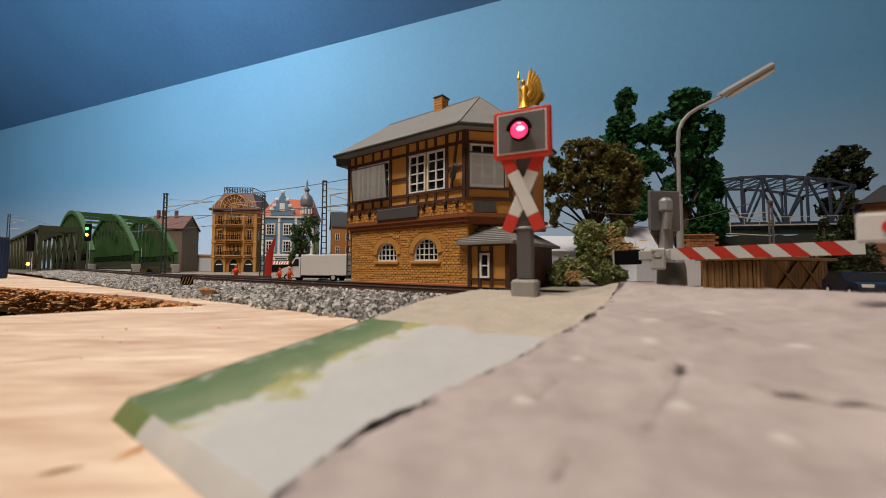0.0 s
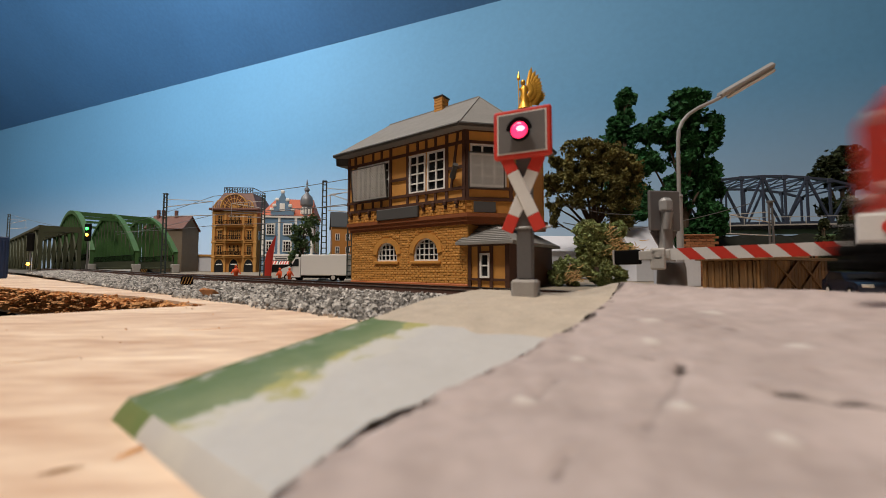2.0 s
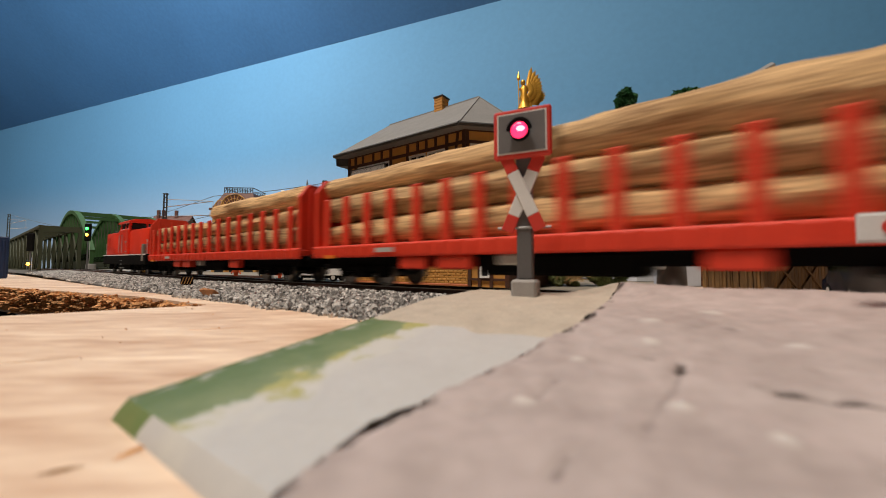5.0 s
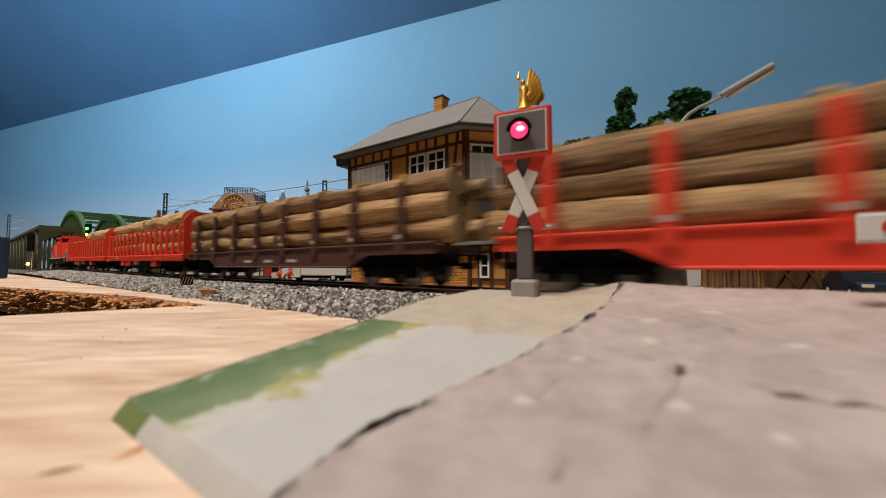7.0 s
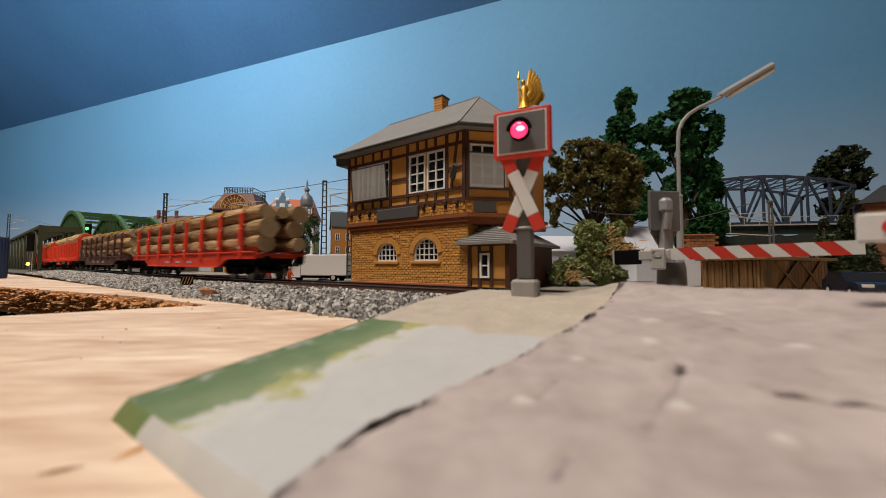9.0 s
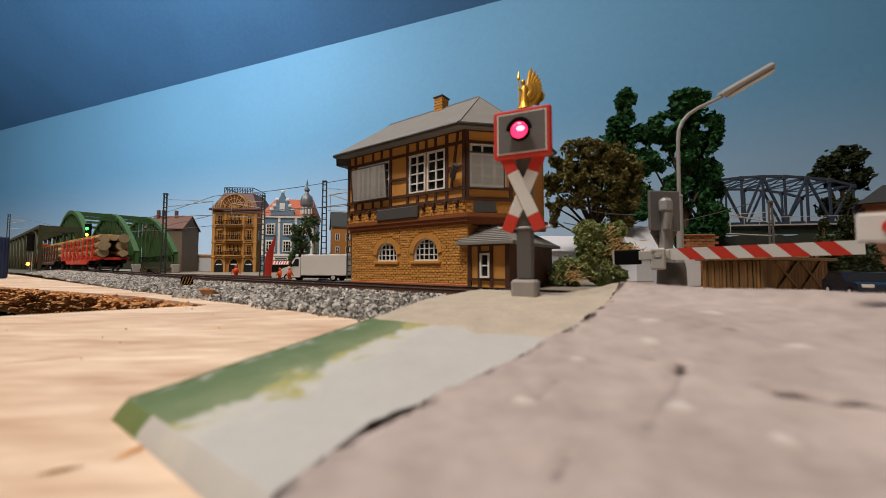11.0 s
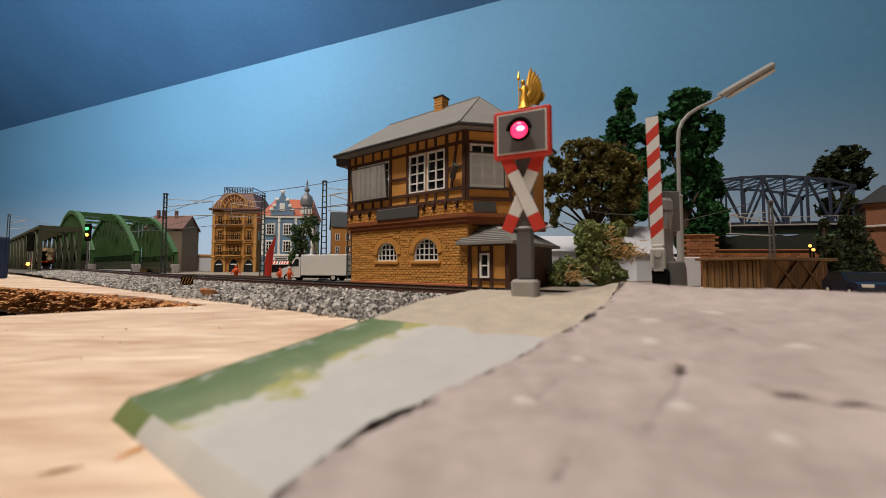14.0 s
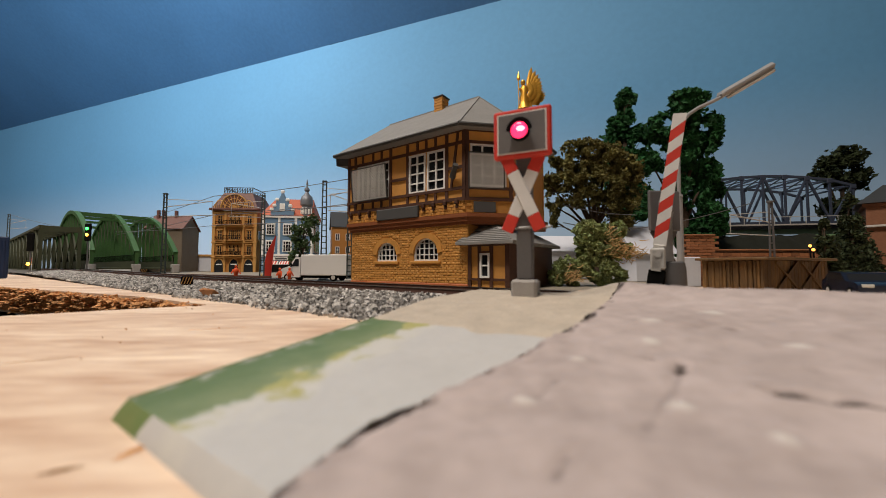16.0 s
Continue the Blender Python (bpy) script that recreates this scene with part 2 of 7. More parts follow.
near_board.matrix_basis = Matrix.Identity(4)


def track_side(off, s0, s1, n=24):
    return [along(s0 + (s1 - s0) * i / n, off) for i in range(n + 1)]


g = Geo()
edge = [(p.x, p.y) for p in track_side(2.2, 52, 150)]
g.prism([(-7.2, 11.2), *edge, (-130, 62), (-70, 44), (-40, 28.8), (-25.7, 21.1), (-11.9, 14.3)], -1.9, GROUND - 0.004)
structure("baseboard_far", g, M_WOOD, "bare pine board beside the track")
g = Geo()
back = [wall_at(330), wall_at(-140)]
g.prism([(150, -60), (150, 40), back[1], back[0], (-160, 110), *[(p.x, p.y) for p in track_side(1.0, 170, -80)][::1]][::1], -1.9, GROUND - 0.01)
structure("ground", g, M_GROUND, "sanded grey-brown ground of the layout")
# added near-black sheet, stands in for the darkness below the board gap
g = Geo()
g.box(-160, 150, -60, 200, -8, -5)
structure("frame_floor", g, M_DARK)
# the broken edge of the far board
g = Geo()
E0, E1, E2 = Vector((-7.2, 11.2)), Vector((-25.7, 21.1)), Vector((-70, 44))


def chipped(u, v):
    p = E0.lerp(E1, u / 0.35) if u < 0.35 else E1.lerp(E2, (u - 0.35) / 0.65)
    r = noise.fractal((p.x * 1.8, p.y * 1.8, v * 5), 0.7, 2.3, 5)
    q = noise.noise((p.x * 5.5, p.y * 5.5, v * 9))
    k = 0.45 * r + 0.25 * q + 0.5 * v
    return (p.x + 0.47 * k - 0.12, p.y + 0.88 * k - 0.35, GROUND + 0.01 - 1.3 * v + 0.07 * q)


g.sheet(620, 18, chipped)
structure("board_edge", g, M_CHIP, "splintered brown edge of the board")
chip_rnd = random.Random(8)
g = Geo()
for k in range(5200):
    u, v = chip_rnd.random() ** 1.3, chip_rnd.random() ** 1.4
    c = Vector(chipped(u, v * 0.8)) + Vector((chip_rnd.uniform(-0.08, 0.08), chip_rnd.uniform(-0.2, 0.06), chip_rnd.uniform(-0.02, 0.03)))
    r = chip_rnd.uniform(0.03, 0.11) * (1 + 1.2 * u)
    m = Matrix.Translation(c) @ Euler((chip_rnd.uniform(-0.5, 0.5), chip_rnd.uniform(-0.5, 0.5), chip_rnd.random() * 6)).to_matrix().to_4x4()
    j = [chip_rnd.uniform(0.6, 1.2) for _ in range(6)]
    g.add([m @ Vector(q) for q in ((r * j[0], 0, 0), (0, r * j[1], 0), (-r * j[2], 0, 0), (0, -r * j[3], 0), (0, 0, r * 0.5 * j[4]), (0, 0, -r * 0.5 * j[5]))],
          [(0, 1, 4), (1, 2, 4), (2, 3, 4), (3, 0, 4), (1, 0, 5), (2, 1, 5), (3, 2, 5), (0, 3, 5)])
tagged(part("splinters", g, M_CHIP), "orange-brown splinters along the broken board", "splinters", "", "stuff")


# ---- the road that climbs to the crossing ----
def across(x, y):
    """Distance from the near rail, towards the camera."""
    return (12.4 - (0.74 if x > -1.63 else 0.64) * (x + 1.63) - y) * 0.83


def road_z(x, y):
    q = across(x, y)
    pts = [(-1.0, 0.0), (0.35, 0.0), (0.9, 0.08), (2.2, 0.05), (3.35, 0.0), (5.8, -0.2), (8.5, -0.38), (11, -0.44), (60, -0.46)]
    for (a, za), (b, zb) in zip(pts, pts[1:]):
        if a <= q <= b:
            z = za + (zb - za) * (q - a) / (b - a)
            break
    else:
        z = -0.46 if q > 0 else 0
    # a hump along the edge of the carriageway
    k = max(0, min(1, (x - 2.7) / 0.8)) * (1 + 0.3 * math.exp(-((x - 3.7) / 0.5) ** 2))
    z += 0.2 * k * math.exp(-((q - 1.1) / 0.8) ** 2)
    z += 0.012 * noise.fractal((x * 1.6, y * 1.6, 3), 0.9, 2.1, 4)
    return z


CREASE = ((-9, -7.0), (1.2, -1.1), (1.84, -0.74), (2.4, -0.47), (2.74, -0.1), (3.13, 0.30), (3.98, 1.06), (4.85, 1.8), (7.95, 3.97), (30, 19.0))


def crease(y):
    """The line between the smooth strip and the carriageway."""
    for (a, xa), (b, xb) in zip(CREASE, CREASE[1:]):
        if a <= y <= b:
            x = xa + (xb - xa) * (y - a) / (b - a)
    return x + 0.05 * noise.noise((y * 2.3, 1.0, 0)) + 0.03 * noise.noise((y * 7, 1.0, 0))


def slab_left(q):
    """The strip's left edge as a point, by its distance from the rail."""
    rows = [(11.5, -2.0, -0.2), (8.6, -2.5, 2.93), (5.8, -1.36, 5.37), (3.35, -0.28, 7.55), (0.25, 1.45, 10.1)]
    for (a, x0, y0), (b, x1, y1) in zip(rows, rows[1:]):
        if b <= q <= a:
            f = (a - q) / (a - b)
            return Vector((x0 + (x1 - x0) * f, y0 + (y1 - y0) * f))
    return Vector(rows[-1][1:])


DR = Vector((0.815, -0.58))


@functools.lru_cache(None)
def strip_width(q):
    """From the left edge to the right along the line of the track, as far as the crease."""
    p, w = slab_left(q), 0.0
    while (p + DR * w).x < crease((p + DR * w).y) and w < 7:
        w += 0.03
    return w


def strip(u, v):
    q = 8.6 - 8.35 * v
    x = slab_left(q) + DR * (strip_width(q) * u)
    return (x.x, x.y, road_z(x.x, x.y))


SPLIT = 0.40
g = Geo()
g.sheet(60, 60, lambda u, v: strip(u, v * SPLIT))
pave = structure("pavement", g, M_PAVE, "smooth grey card strip with worn green and yellow edge paint", True)
mapped(pave, "edge", [(strip_width(8.6 - 8.35 * SPLIT * (i // 61) / 60) * (i % 61) / 60 / 2.2, SPLIT * (i // 61) / 60 / 0.62) for i in range(61 * 61)])
g = Geo()
g.sheet(50, 70, lambda u, v: Vector(strip(u, SPLIT - 0.012 + 0.03 * noise.noise((u * 5, 8, 0)) * (1 - v) + v * (1.012 - SPLIT))) + Vector((0, 0, 0.012 + 0.02 * noise.fractal((u * 4, v * 9, 2), 0.9, 2, 4) * min(1, v * 8) - 0.03 * max(0, 0.03 - v) / 0.03)))
structure("pavement_filler", g, M_SAND, "beige sanded filler between strip and rails", True)


def rim(u, v, w0):
    """The painted border of the strip, rounded down to the board."""
    q = 8.6 - 8.35 * u
    p = slab_left(q)
    k = v * 1.0
    width = w0 * (0.8 + 0.5 * noise.noise((q * 1.3, 4.0, 0)) + 0.12 * noise.noise((q * 9, 2.0, 0)))
    if v < 0.5:
        a = v / 0.5 * math.pi / 2
        x = p - DR * 0.09 * (1 - math.sin(a))
        z = GROUND + (road_z(p.x, p.y) + 0.008 - GROUND) * math.sin(a) ** 0.8
    else:
        x = p + DR * width * (v - 0.5) / 0.5
        z = road_z(x.x, x.y) + 0.008 * (1 - (v - 0.5)) + 0.001
    return (x.x, x.y, z)


g = Geo()
g.sheet(150, 16, lambda u, v: rim(u * 0.42, v, 0.05))
structure("pavement_edge", g, M_GREEN, "rounded strip edge with worn green and yellow paint", True)
g = Geo()
g.sheet(30, 10, lambda u, v: rim(0.42 + u * 0.55, v, 0.1))
structure("pavement_edge_far", g, M_SAND, "", True)


def near_rim(u, v):
    p = slab_left(8.6) + DR * (u * 4.2)
    a = v * math.pi / 2
    z = GROUND + (road_z(p.x, p.y) + 0.004 - GROUND) * math.sin(a) ** 0.8
    return (p.x - 0.539 * 0.1 * (1 - math.sin(a)), p.y - 0.842 * 0.1 * (1 - math.sin(a)), z)


g = Geo()
g.sheet(30, 8, lambda u, v: near_rim(0.13 + 0.87 * u, v))
mapped(structure("pavement_end", g, M_PAVE, "", True), "edge", [(0.62, 0.0)] * len(g.v))
g = Geo()
g.sheet(12, 8, lambda u, v: near_rim(0.13 * u, v))
structure("pavement_corner", g, M_GREEN, "", True)
# cracks and scuffs of the carriageway: from, to, depth, half width
CRACKS = [((2.3, 2.46), (2.42, 2.34), 0.06, 0.07), ((2.42, 2.34), (2.64, 2.22), 0.05, 0.055), ((2.18, 2.54), (2.3, 2.46), 0.02, 0.03), ((2.02, 3.12), (1.94, 3.0), 0.03, 0.05), ((1.94, 3.0), (1.75, 2.75), 0.016, 0.05),
          ((1.75, 2.75), (1.15, 2.1), 0.014, 0.06), ((1.84, 3.3), (1.88, 3.27), 0.025, 0.035), ((0.62, 1.86), (0.54, 1.75), 0.02, 0.04), ((0.9, 2.9), (0.62, 2.55), 0.014, 0.05), ((2.9, 2.9), (3.15, 2.7), 0.016, 0.04),
          ((0.5, 1.3), (0.6, 1.22), 0.014, 0.04), ((1.4, 1.5), (1.5, 1.42), 0.018, 0.03), ((1.9, 1.6), (2.1, 1.5), 0.016, 0.03), ((2.9, 4.4), (3.3, 4.1), 0.016, 0.05)]
CRACKS = [(Vector(a), Vector(b), d, w) for a, b, d, w in CRACKS]
# raised crumbs of paler plaster
LUMPS = [(Vector(c), r) for c, r in (((2.6, 4.6), 0.16), ((3.6, 4.9), 0.2), ((2.1, 3.7), 0.12), ((0.55, 2.5), 0.1), ((1.5, 2.35), 0.1), ((1.75, 1.9), 0.09), ((3.3, 3.4), 0.14), ((1.2, 3.3), 0.1))]


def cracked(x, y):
    """Height, the painted shade and dirt of cracks, and the pale crumbs at a place of the road."""
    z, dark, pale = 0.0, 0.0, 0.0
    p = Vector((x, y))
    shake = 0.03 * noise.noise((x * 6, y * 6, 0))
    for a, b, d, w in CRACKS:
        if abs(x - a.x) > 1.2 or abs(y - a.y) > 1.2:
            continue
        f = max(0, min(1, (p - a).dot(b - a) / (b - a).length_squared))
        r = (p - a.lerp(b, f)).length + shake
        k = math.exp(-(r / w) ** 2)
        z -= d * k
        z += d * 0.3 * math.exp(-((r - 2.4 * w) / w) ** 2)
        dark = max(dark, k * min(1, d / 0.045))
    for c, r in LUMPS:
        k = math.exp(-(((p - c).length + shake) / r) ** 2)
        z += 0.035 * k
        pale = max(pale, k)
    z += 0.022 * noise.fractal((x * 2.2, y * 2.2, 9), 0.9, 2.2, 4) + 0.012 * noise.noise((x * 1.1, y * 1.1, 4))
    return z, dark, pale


@functools.lru_cache(None)
def road_start(q):
    p, w = Vector((0.0, 12.4 - 0.74 * 1.63 - q / 0.83)), -8.0
    while (p + DR * w).x < crease((p + DR * w).y):
        w += 0.03
    return p + DR * w


SHADE_WEAR = []


def carriageway(u, v):
    q = 14.0 - 13.75 * v
    d = 6 * u + 450 * max(0, u - 0.6) ** 3
    x = road_start(q) + DR * d
    lip = 0.055 + 0.03 * noise.noise((x.y * 2.2, 7.0, 0)) + 0.03 * noise.noise((x.y * 9.0, 3.0, 0))
    h, dark, pale = cracked(x.x, x.y)
    # the broken lip along the strip, with shade and dirt of its gaps painted dark
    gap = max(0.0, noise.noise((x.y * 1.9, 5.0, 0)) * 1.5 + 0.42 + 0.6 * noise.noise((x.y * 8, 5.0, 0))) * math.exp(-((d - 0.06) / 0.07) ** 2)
    SHADE_WEAR.append((max(dark, min(0.95, gap)), pale))
    z = road_z(x.x, x.y) + lip * min(1, d / 0.05) * (0.45 + 0.55 * math.exp(-d / 0.35)) - 0.02 * (d < 0.01) - 0.05 * min(1, gap) + h
    return (x.x, x.y, z)


g = Geo()
g.sheet(300, 330, carriageway)
mapped(structure("road", g, M_ROAD, "grey-brown painted plaster road with cracks", True), "shade_wear", SHADE_WEAR)

# ---- track ----
g = Geo()
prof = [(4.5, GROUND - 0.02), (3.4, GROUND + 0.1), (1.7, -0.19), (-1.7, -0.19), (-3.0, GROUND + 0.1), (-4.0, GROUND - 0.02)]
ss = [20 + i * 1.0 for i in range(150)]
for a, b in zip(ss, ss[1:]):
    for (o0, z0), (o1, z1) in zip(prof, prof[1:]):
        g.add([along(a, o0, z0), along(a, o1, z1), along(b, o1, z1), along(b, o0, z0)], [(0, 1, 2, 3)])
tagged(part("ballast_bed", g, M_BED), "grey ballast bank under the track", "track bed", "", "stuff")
for side in (0.73, -0.73):
    g = Geo()
    h = Geo()
    s = -80.0
    while s < 200:
        n = s + 2.0
        for geo, w, z0, z1 in ((g, 0.045, -0.02, 0.0), (h, 0.028, -0.14, -0.02), (h, 0.09, -0.17, -0.14)):
            a, b = [along(s, side + w, z0), along(s, side - w, z0), along(s, side - w, z1), along(s, side + w, z1)], \
                   [along(n, side + w, z0), along(n, side - w, z0), along(n, side - w, z1), along(n, side + w, z1)]
            geo.add(a + b, [(0, 1, 5, 4), (1, 2, 6, 5), (2, 3, 7, 6), (3, 0, 4, 7)])
        s = n
    rail = structure("rail", h, M_RUST, "rusty brown rail with a bright worn top")
    part("rail_head", g, M_RAIL, rail)
# ---- signal box ----
M_BRICK = mat("ochre_brick", (0.53, 0.25, 0.05), 0.65, var=0.3, scale=250, fine=6, bump=0.3, island=0.08)
M_MORTAR = mat("ochre_mortar", (0.49, 0.23, 0.048), 0.8, var=0.3, scale=400)
M_CORNICE = mat("red_brown_cornice", (0.24, 0.075, 0.022), 0.6, var=0.3, scale=300)
M_PLINTH = mat("orange_plinth", (0.45, 0.14, 0.05), 0.6, var=0.25, scale=300)
M_PLASTER = mat("ochre_plaster", (0.58, 0.28, 0.066), 0.6, var=0.22, scale=200, bump=0.15)
M_TIMBER = mat("dark_timber", (0.065, 0.024, 0.012), 0.6, var=0.4, scale=500, stretch=(1, 1, 0.3), bump=0.3)
M_SLATE = mat("grey_roof", (0.22, 0.215, 0.205), 0.75, var=0.3, scale=120, fine=10, bump=0.4)
M_WHITE = mat("white_plastic", (0.78, 0.77, 0.74), 0.45, var=0.06, scale=400, bump=0.05)
M_GLASS = mat("dark_glass", (0.02, 0.022, 0.025), 0.08, var=0.2, scale=50, bump=0)
M_PLATE = mat("grey_plate", (0.075, 0.075, 0.075), 0.5, var=0.15, scale=200)
M_LATTICE = mat("silver_lattice", (0.66, 0.65, 0.63), 0.4, 0.2, var=0.2, scale=400)
M_GUTTER = mat("dark_gutter", (0.045, 0.045, 0.043), 0.5, var=0.2, scale=300)


def casement(parent, m, w, h, cols, rows, name="window", material=None):
    """A white casement in the plane y = 0 of m, its foot at z = 0, centred on x = 0."""
    g = Geo()
    f, b = 0.1, 0.045
    g.box(-w / 2, w / 2, -0.06, 0.05, 0, f).box(-w / 2, w / 2, -0.06, 0.05, h - f, h)
    g.box(-w / 2, -w / 2 + f, -0.06, 0.05, f, h - f).box(w / 2 - f, w / 2, -0.06, 0.05, f, h - f)
    win = part(name, g, material or M_WHITE, parent, "casement with small panes", at=m)
    part("pane", Geo().box(-w / 2 + f, w / 2 - f, -0.075, -0.062, f, h - f), M_GLASS, win)
    for i in range(1, cols):
        x = -w / 2 + w * i / cols
        part("glazing_bar", Geo().box(x - b, x + b, -0.04, 0.035, f, h - f), material or M_WHITE, win)
    for j in range(1, rows):
        z = h * j / rows
        part("glazing_bar", Geo().box(-w / 2 + f, w / 2 - f, -0.03, 0.03, z - b * 0.8, z + b * 0.8), material or M_WHITE, win)
    return win


def lattice_screen(parent, m, w, h, name="lattice_shutter"):
    g = Geo()
    st = 0.17
    n = int((w + h) / st)
    for k in range(n):
        for sgn in (1, -1):
            a = k * st
            if sgn > 0:
                x0, z0, x1, z1 = (a, 0, a - h, h) if a <= w else (w, a - w, a - h, h)
                if x1 < 0:
                    x1, z1 = 0, a
            else:
                x0, z0, x1, z1 = (w - a, 0, w - a + h, h) if a <= w else (0, a - w, w - a + h, h)
                if x1 > w:
                    x1, z1 = w, a
            if z1 - z0 < 0.03:
                continue
            g.bar((x0 - w / 2, 0.012 * sgn, z0), (x1 - w / 2, 0.012 * sgn, z1), 0.02, 0.05)
    fr = part(name, Geo().box(-w / 2 - .05, w / 2 + .05, -.04, .04, -.05, 0.0).box(-w / 2 - .05, w / 2 + .05, -.04, .04, h, h + .05)
              .box(-w / 2 - .05, -w / 2, -.04, .04, 0, h).box(w / 2, w / 2 + .05, -.04, .04, 0, h), M_GUTTER, parent,
              "silver lattice shutter in a dark frame", at=m)
    part("lattice", g, M_LATTICE, fr)
    return fr


def arch_pts(cx, w, z0, z1, n=12):
    """Outline of a window with a round head, from its foot on the low-x side over the top."""
    r = w / 2
    zs = z0 + (z1 - z0) * 0.32
    return [(cx - r, z0)] + [(cx - r * math.cos(math.pi * i / n), zs + (z1 - zs) * math.sin(math.pi * i / n)) for i in range(n + 1)] + [(cx + r, z0)]


def signal_box():
    box = thing("signal_box", spot(1.31, 19, GROUND, 144.9), "ochre brick signal box with dark timber framing and grey hipped roof", "building")
    # lower walls, with two round-headed openings towards the track
    wins = [(5.88, 1.67, 1.5, 2.66), (2.83, 1.75, 1.5, 2.8)]
    g = Geo()
    T = 0.3
    g.box(0.0, 9.1, -T, -0.02, 0.0, 1.5)
    g.box(0.0, 1.955, -T, -0.02, 1.5, 3.5).box(3.705, 5.045, -T, -0.02, 1.5, 3.5).box(6.715, 9.1, -T, -0.02, 1.5, 3.5)
    for cx, w, z0, z1 in wins:
        pts = arch_pts(cx, w, z0, z1)
        half = len(pts) // 2
        g.prism([(z, x) for x, z in pts[:half + 1]] + [(3.5, cx), (3.5, cx - w / 2)], -T, -0.02, "y")
        g.prism([(z, x) for x, z in pts[half:]][::1] + [(3.5, cx + w / 2), (3.5, cx)], -T, -0.02, "y")
    g.box(8.8, 9.08, -6.3, -T, 0, 3.5).box(0, 0.3, -6.3, -T, 0, 3.5).box(0, 9.1, -6.6, -6.3, 0, 3.5)
    wall = part("wall", g, M_MORTAR, box, "ochre brick lower storey")
    part("plinth", Geo().bev(-0.02, 9.12, -6.5, 0.06, 0.0, 0.26, 0.03), M_PLINTH, box, "orange-red plinth")
    for cx, w, z0, z1 in wins:
        pts = arch_pts(cx, w, z0, z1)
        inner = arch_pts(cx, w - 0.16, z0 + 0.08, z1 - 0.08)
        g = Geo()
        for (a, b), (c, d) in zip(zip(pts, pts[1:]), zip(inner, inner[1:])):
            g.prism([(p[1], p[0]) for p in (a, b, d, c)], -0.2, -0.08, "y")
        g.box(cx - w / 2, cx + w / 2, -0.2, -0.08, z0, z0 + 0.09)
        zs = z0 + (z1 - z0) * 0.32
        for k in range(1, 5):
            x = cx - w / 2 + w * k / 5
            top = zs + (z1 - zs) * math.sqrt(max(0, 1 - ((x - cx) / (w / 2)) ** 2))
            g.box(x - 0.028, x + 0.028, -0.17, -0.1, z0 + 0.05, top - 0.03)
        for z in (z0 + 0.36, z0 + 0.72, z0 + 1.02):
            hw = w / 2 * math.sqrt(max(0, 1 - (max(0, z - zs) / (z1 - zs)) ** 2))
            g.box(cx - hw + 0.04, cx + hw - 0.04, -0.17, -0.1, z - 0.025, z + 0.025)
        win = part("arched_window", g, M_WHITE, wall, "white arched window with glazing bars")
        part("pane", Geo().prism([(z, x) for x, z in pts], -0.23, -0.2, "y"), M_GLASS, win)
        g = Geo()
        ring = arch_pts(cx, w + 0.62, z0, z1 + 0.3)
        for (a, b), (c, d) in zip(zip(ring[1:-1], ring[2:-1]), zip(pts[1:-1], pts[2:-1])):
            g.prism([(p[1], p[0]) for p in ((a[0] * .99 + b[0] * .01, a[1]), b, d, c)], -0.02, 0.04, "y")
        part("brick_arch", g, M_BRICK, wall)
        part("sill", Geo().bev(cx - w / 2 - 0.2, cx + w / 2 + 0.2, -0.05, 0.1, z0 - 0.16, z0 - 0.01, 0.02), M_BRICK, wall)
    # cornice in three steps, following the wall and the bevelled end
    for k, (o, z0, z1) in enumerate(((0.08, 3.42, 3.58), (0.16, 3.58, 3.80), (0.24, 3.80, 4.0))):
        g = Geo()
        c = 1.84
        g.prism([(9.1 + o, o), (9.1 + o, -6.5), (-c - o, -6.5), (-c - o, -c + o * .4), (-0.0 - o * .4, o)][::-1], z0, z1)
        part("cornice", g, M_CORNICE, box, "moulded red-brown cornice")
    # upper storey: core with bevelled corner
    c = 1.84
    foot = [(9.3, 0.12), (9.3, -6.45), (-c, -6.45), (-c, -c), (0.1, 0.12)][::-1]
    part("upper_band", Geo().prism(foot, 4.0, 4.72), M_MORTAR, box)
    g = Geo()
    for x0, x1, z0, z1 in ((0.1, 1.35, 4.72, 8.6), (1.35, 3.94, 4.72, 5.43), (1.35, 3.94, 7.69, 8.6), (3.94, 5.5, 4.72, 8.6), (5.5, 8.45, 4.72, 5.45),
                           (5.5, 8.45, 7.75, 8.6), (8.45, 9.3, 4.72, 8.6), (2.6, 2.72, 5.43, 7.69)):
        part("infill", Geo().box(x0, x1, -0.1, 0.12, z0, z1), M_PLASTER, box, "ochre plaster panel")
    g.box(9.1, 9.3, -6.45, -0.1, 4.72, 8.6).box(-c, 9.3, -6.45, -6.25, 4.72, 8.6).box(-c, -c + .2, -6.2, -c, 4.72, 8.6)
    bev = Matrix.Translation((0.1, 0.12, 0)) @ Matrix.Rotation(radians(-135 + 0.6), 4, "Z")
    LB = 2.72
    g.box(0, LB, 0.0, 0.2, 4.72, 5.45, bev).box(0, LB, 0, 0.2, 7.75, 8.6, bev).box(0, 0.3, 0, 0.2, 5.45, 7.75, bev).box(2.3, LB, 0, 0.2, 5.45, 7.75, bev)
    part("infill", g, M_PLASTER, box, "ochre plaster between the timbers")
    y0, y1 = 0.12, 0.2

    def beam(x0, x1, z0, z1, m=None, a=y0, b=y1):
        part("beam", Geo().box(x0, x1, a, b, z0, z1, m), M_TIMBER, box)
    for z0, z1 in ((4.68, 4.86), (5.28, 5.44), (7.74, 7.9), (8.42, 8.62)):
        beam(0.05, 9.35, z0, z1, None, y0, y1 + 0.02)
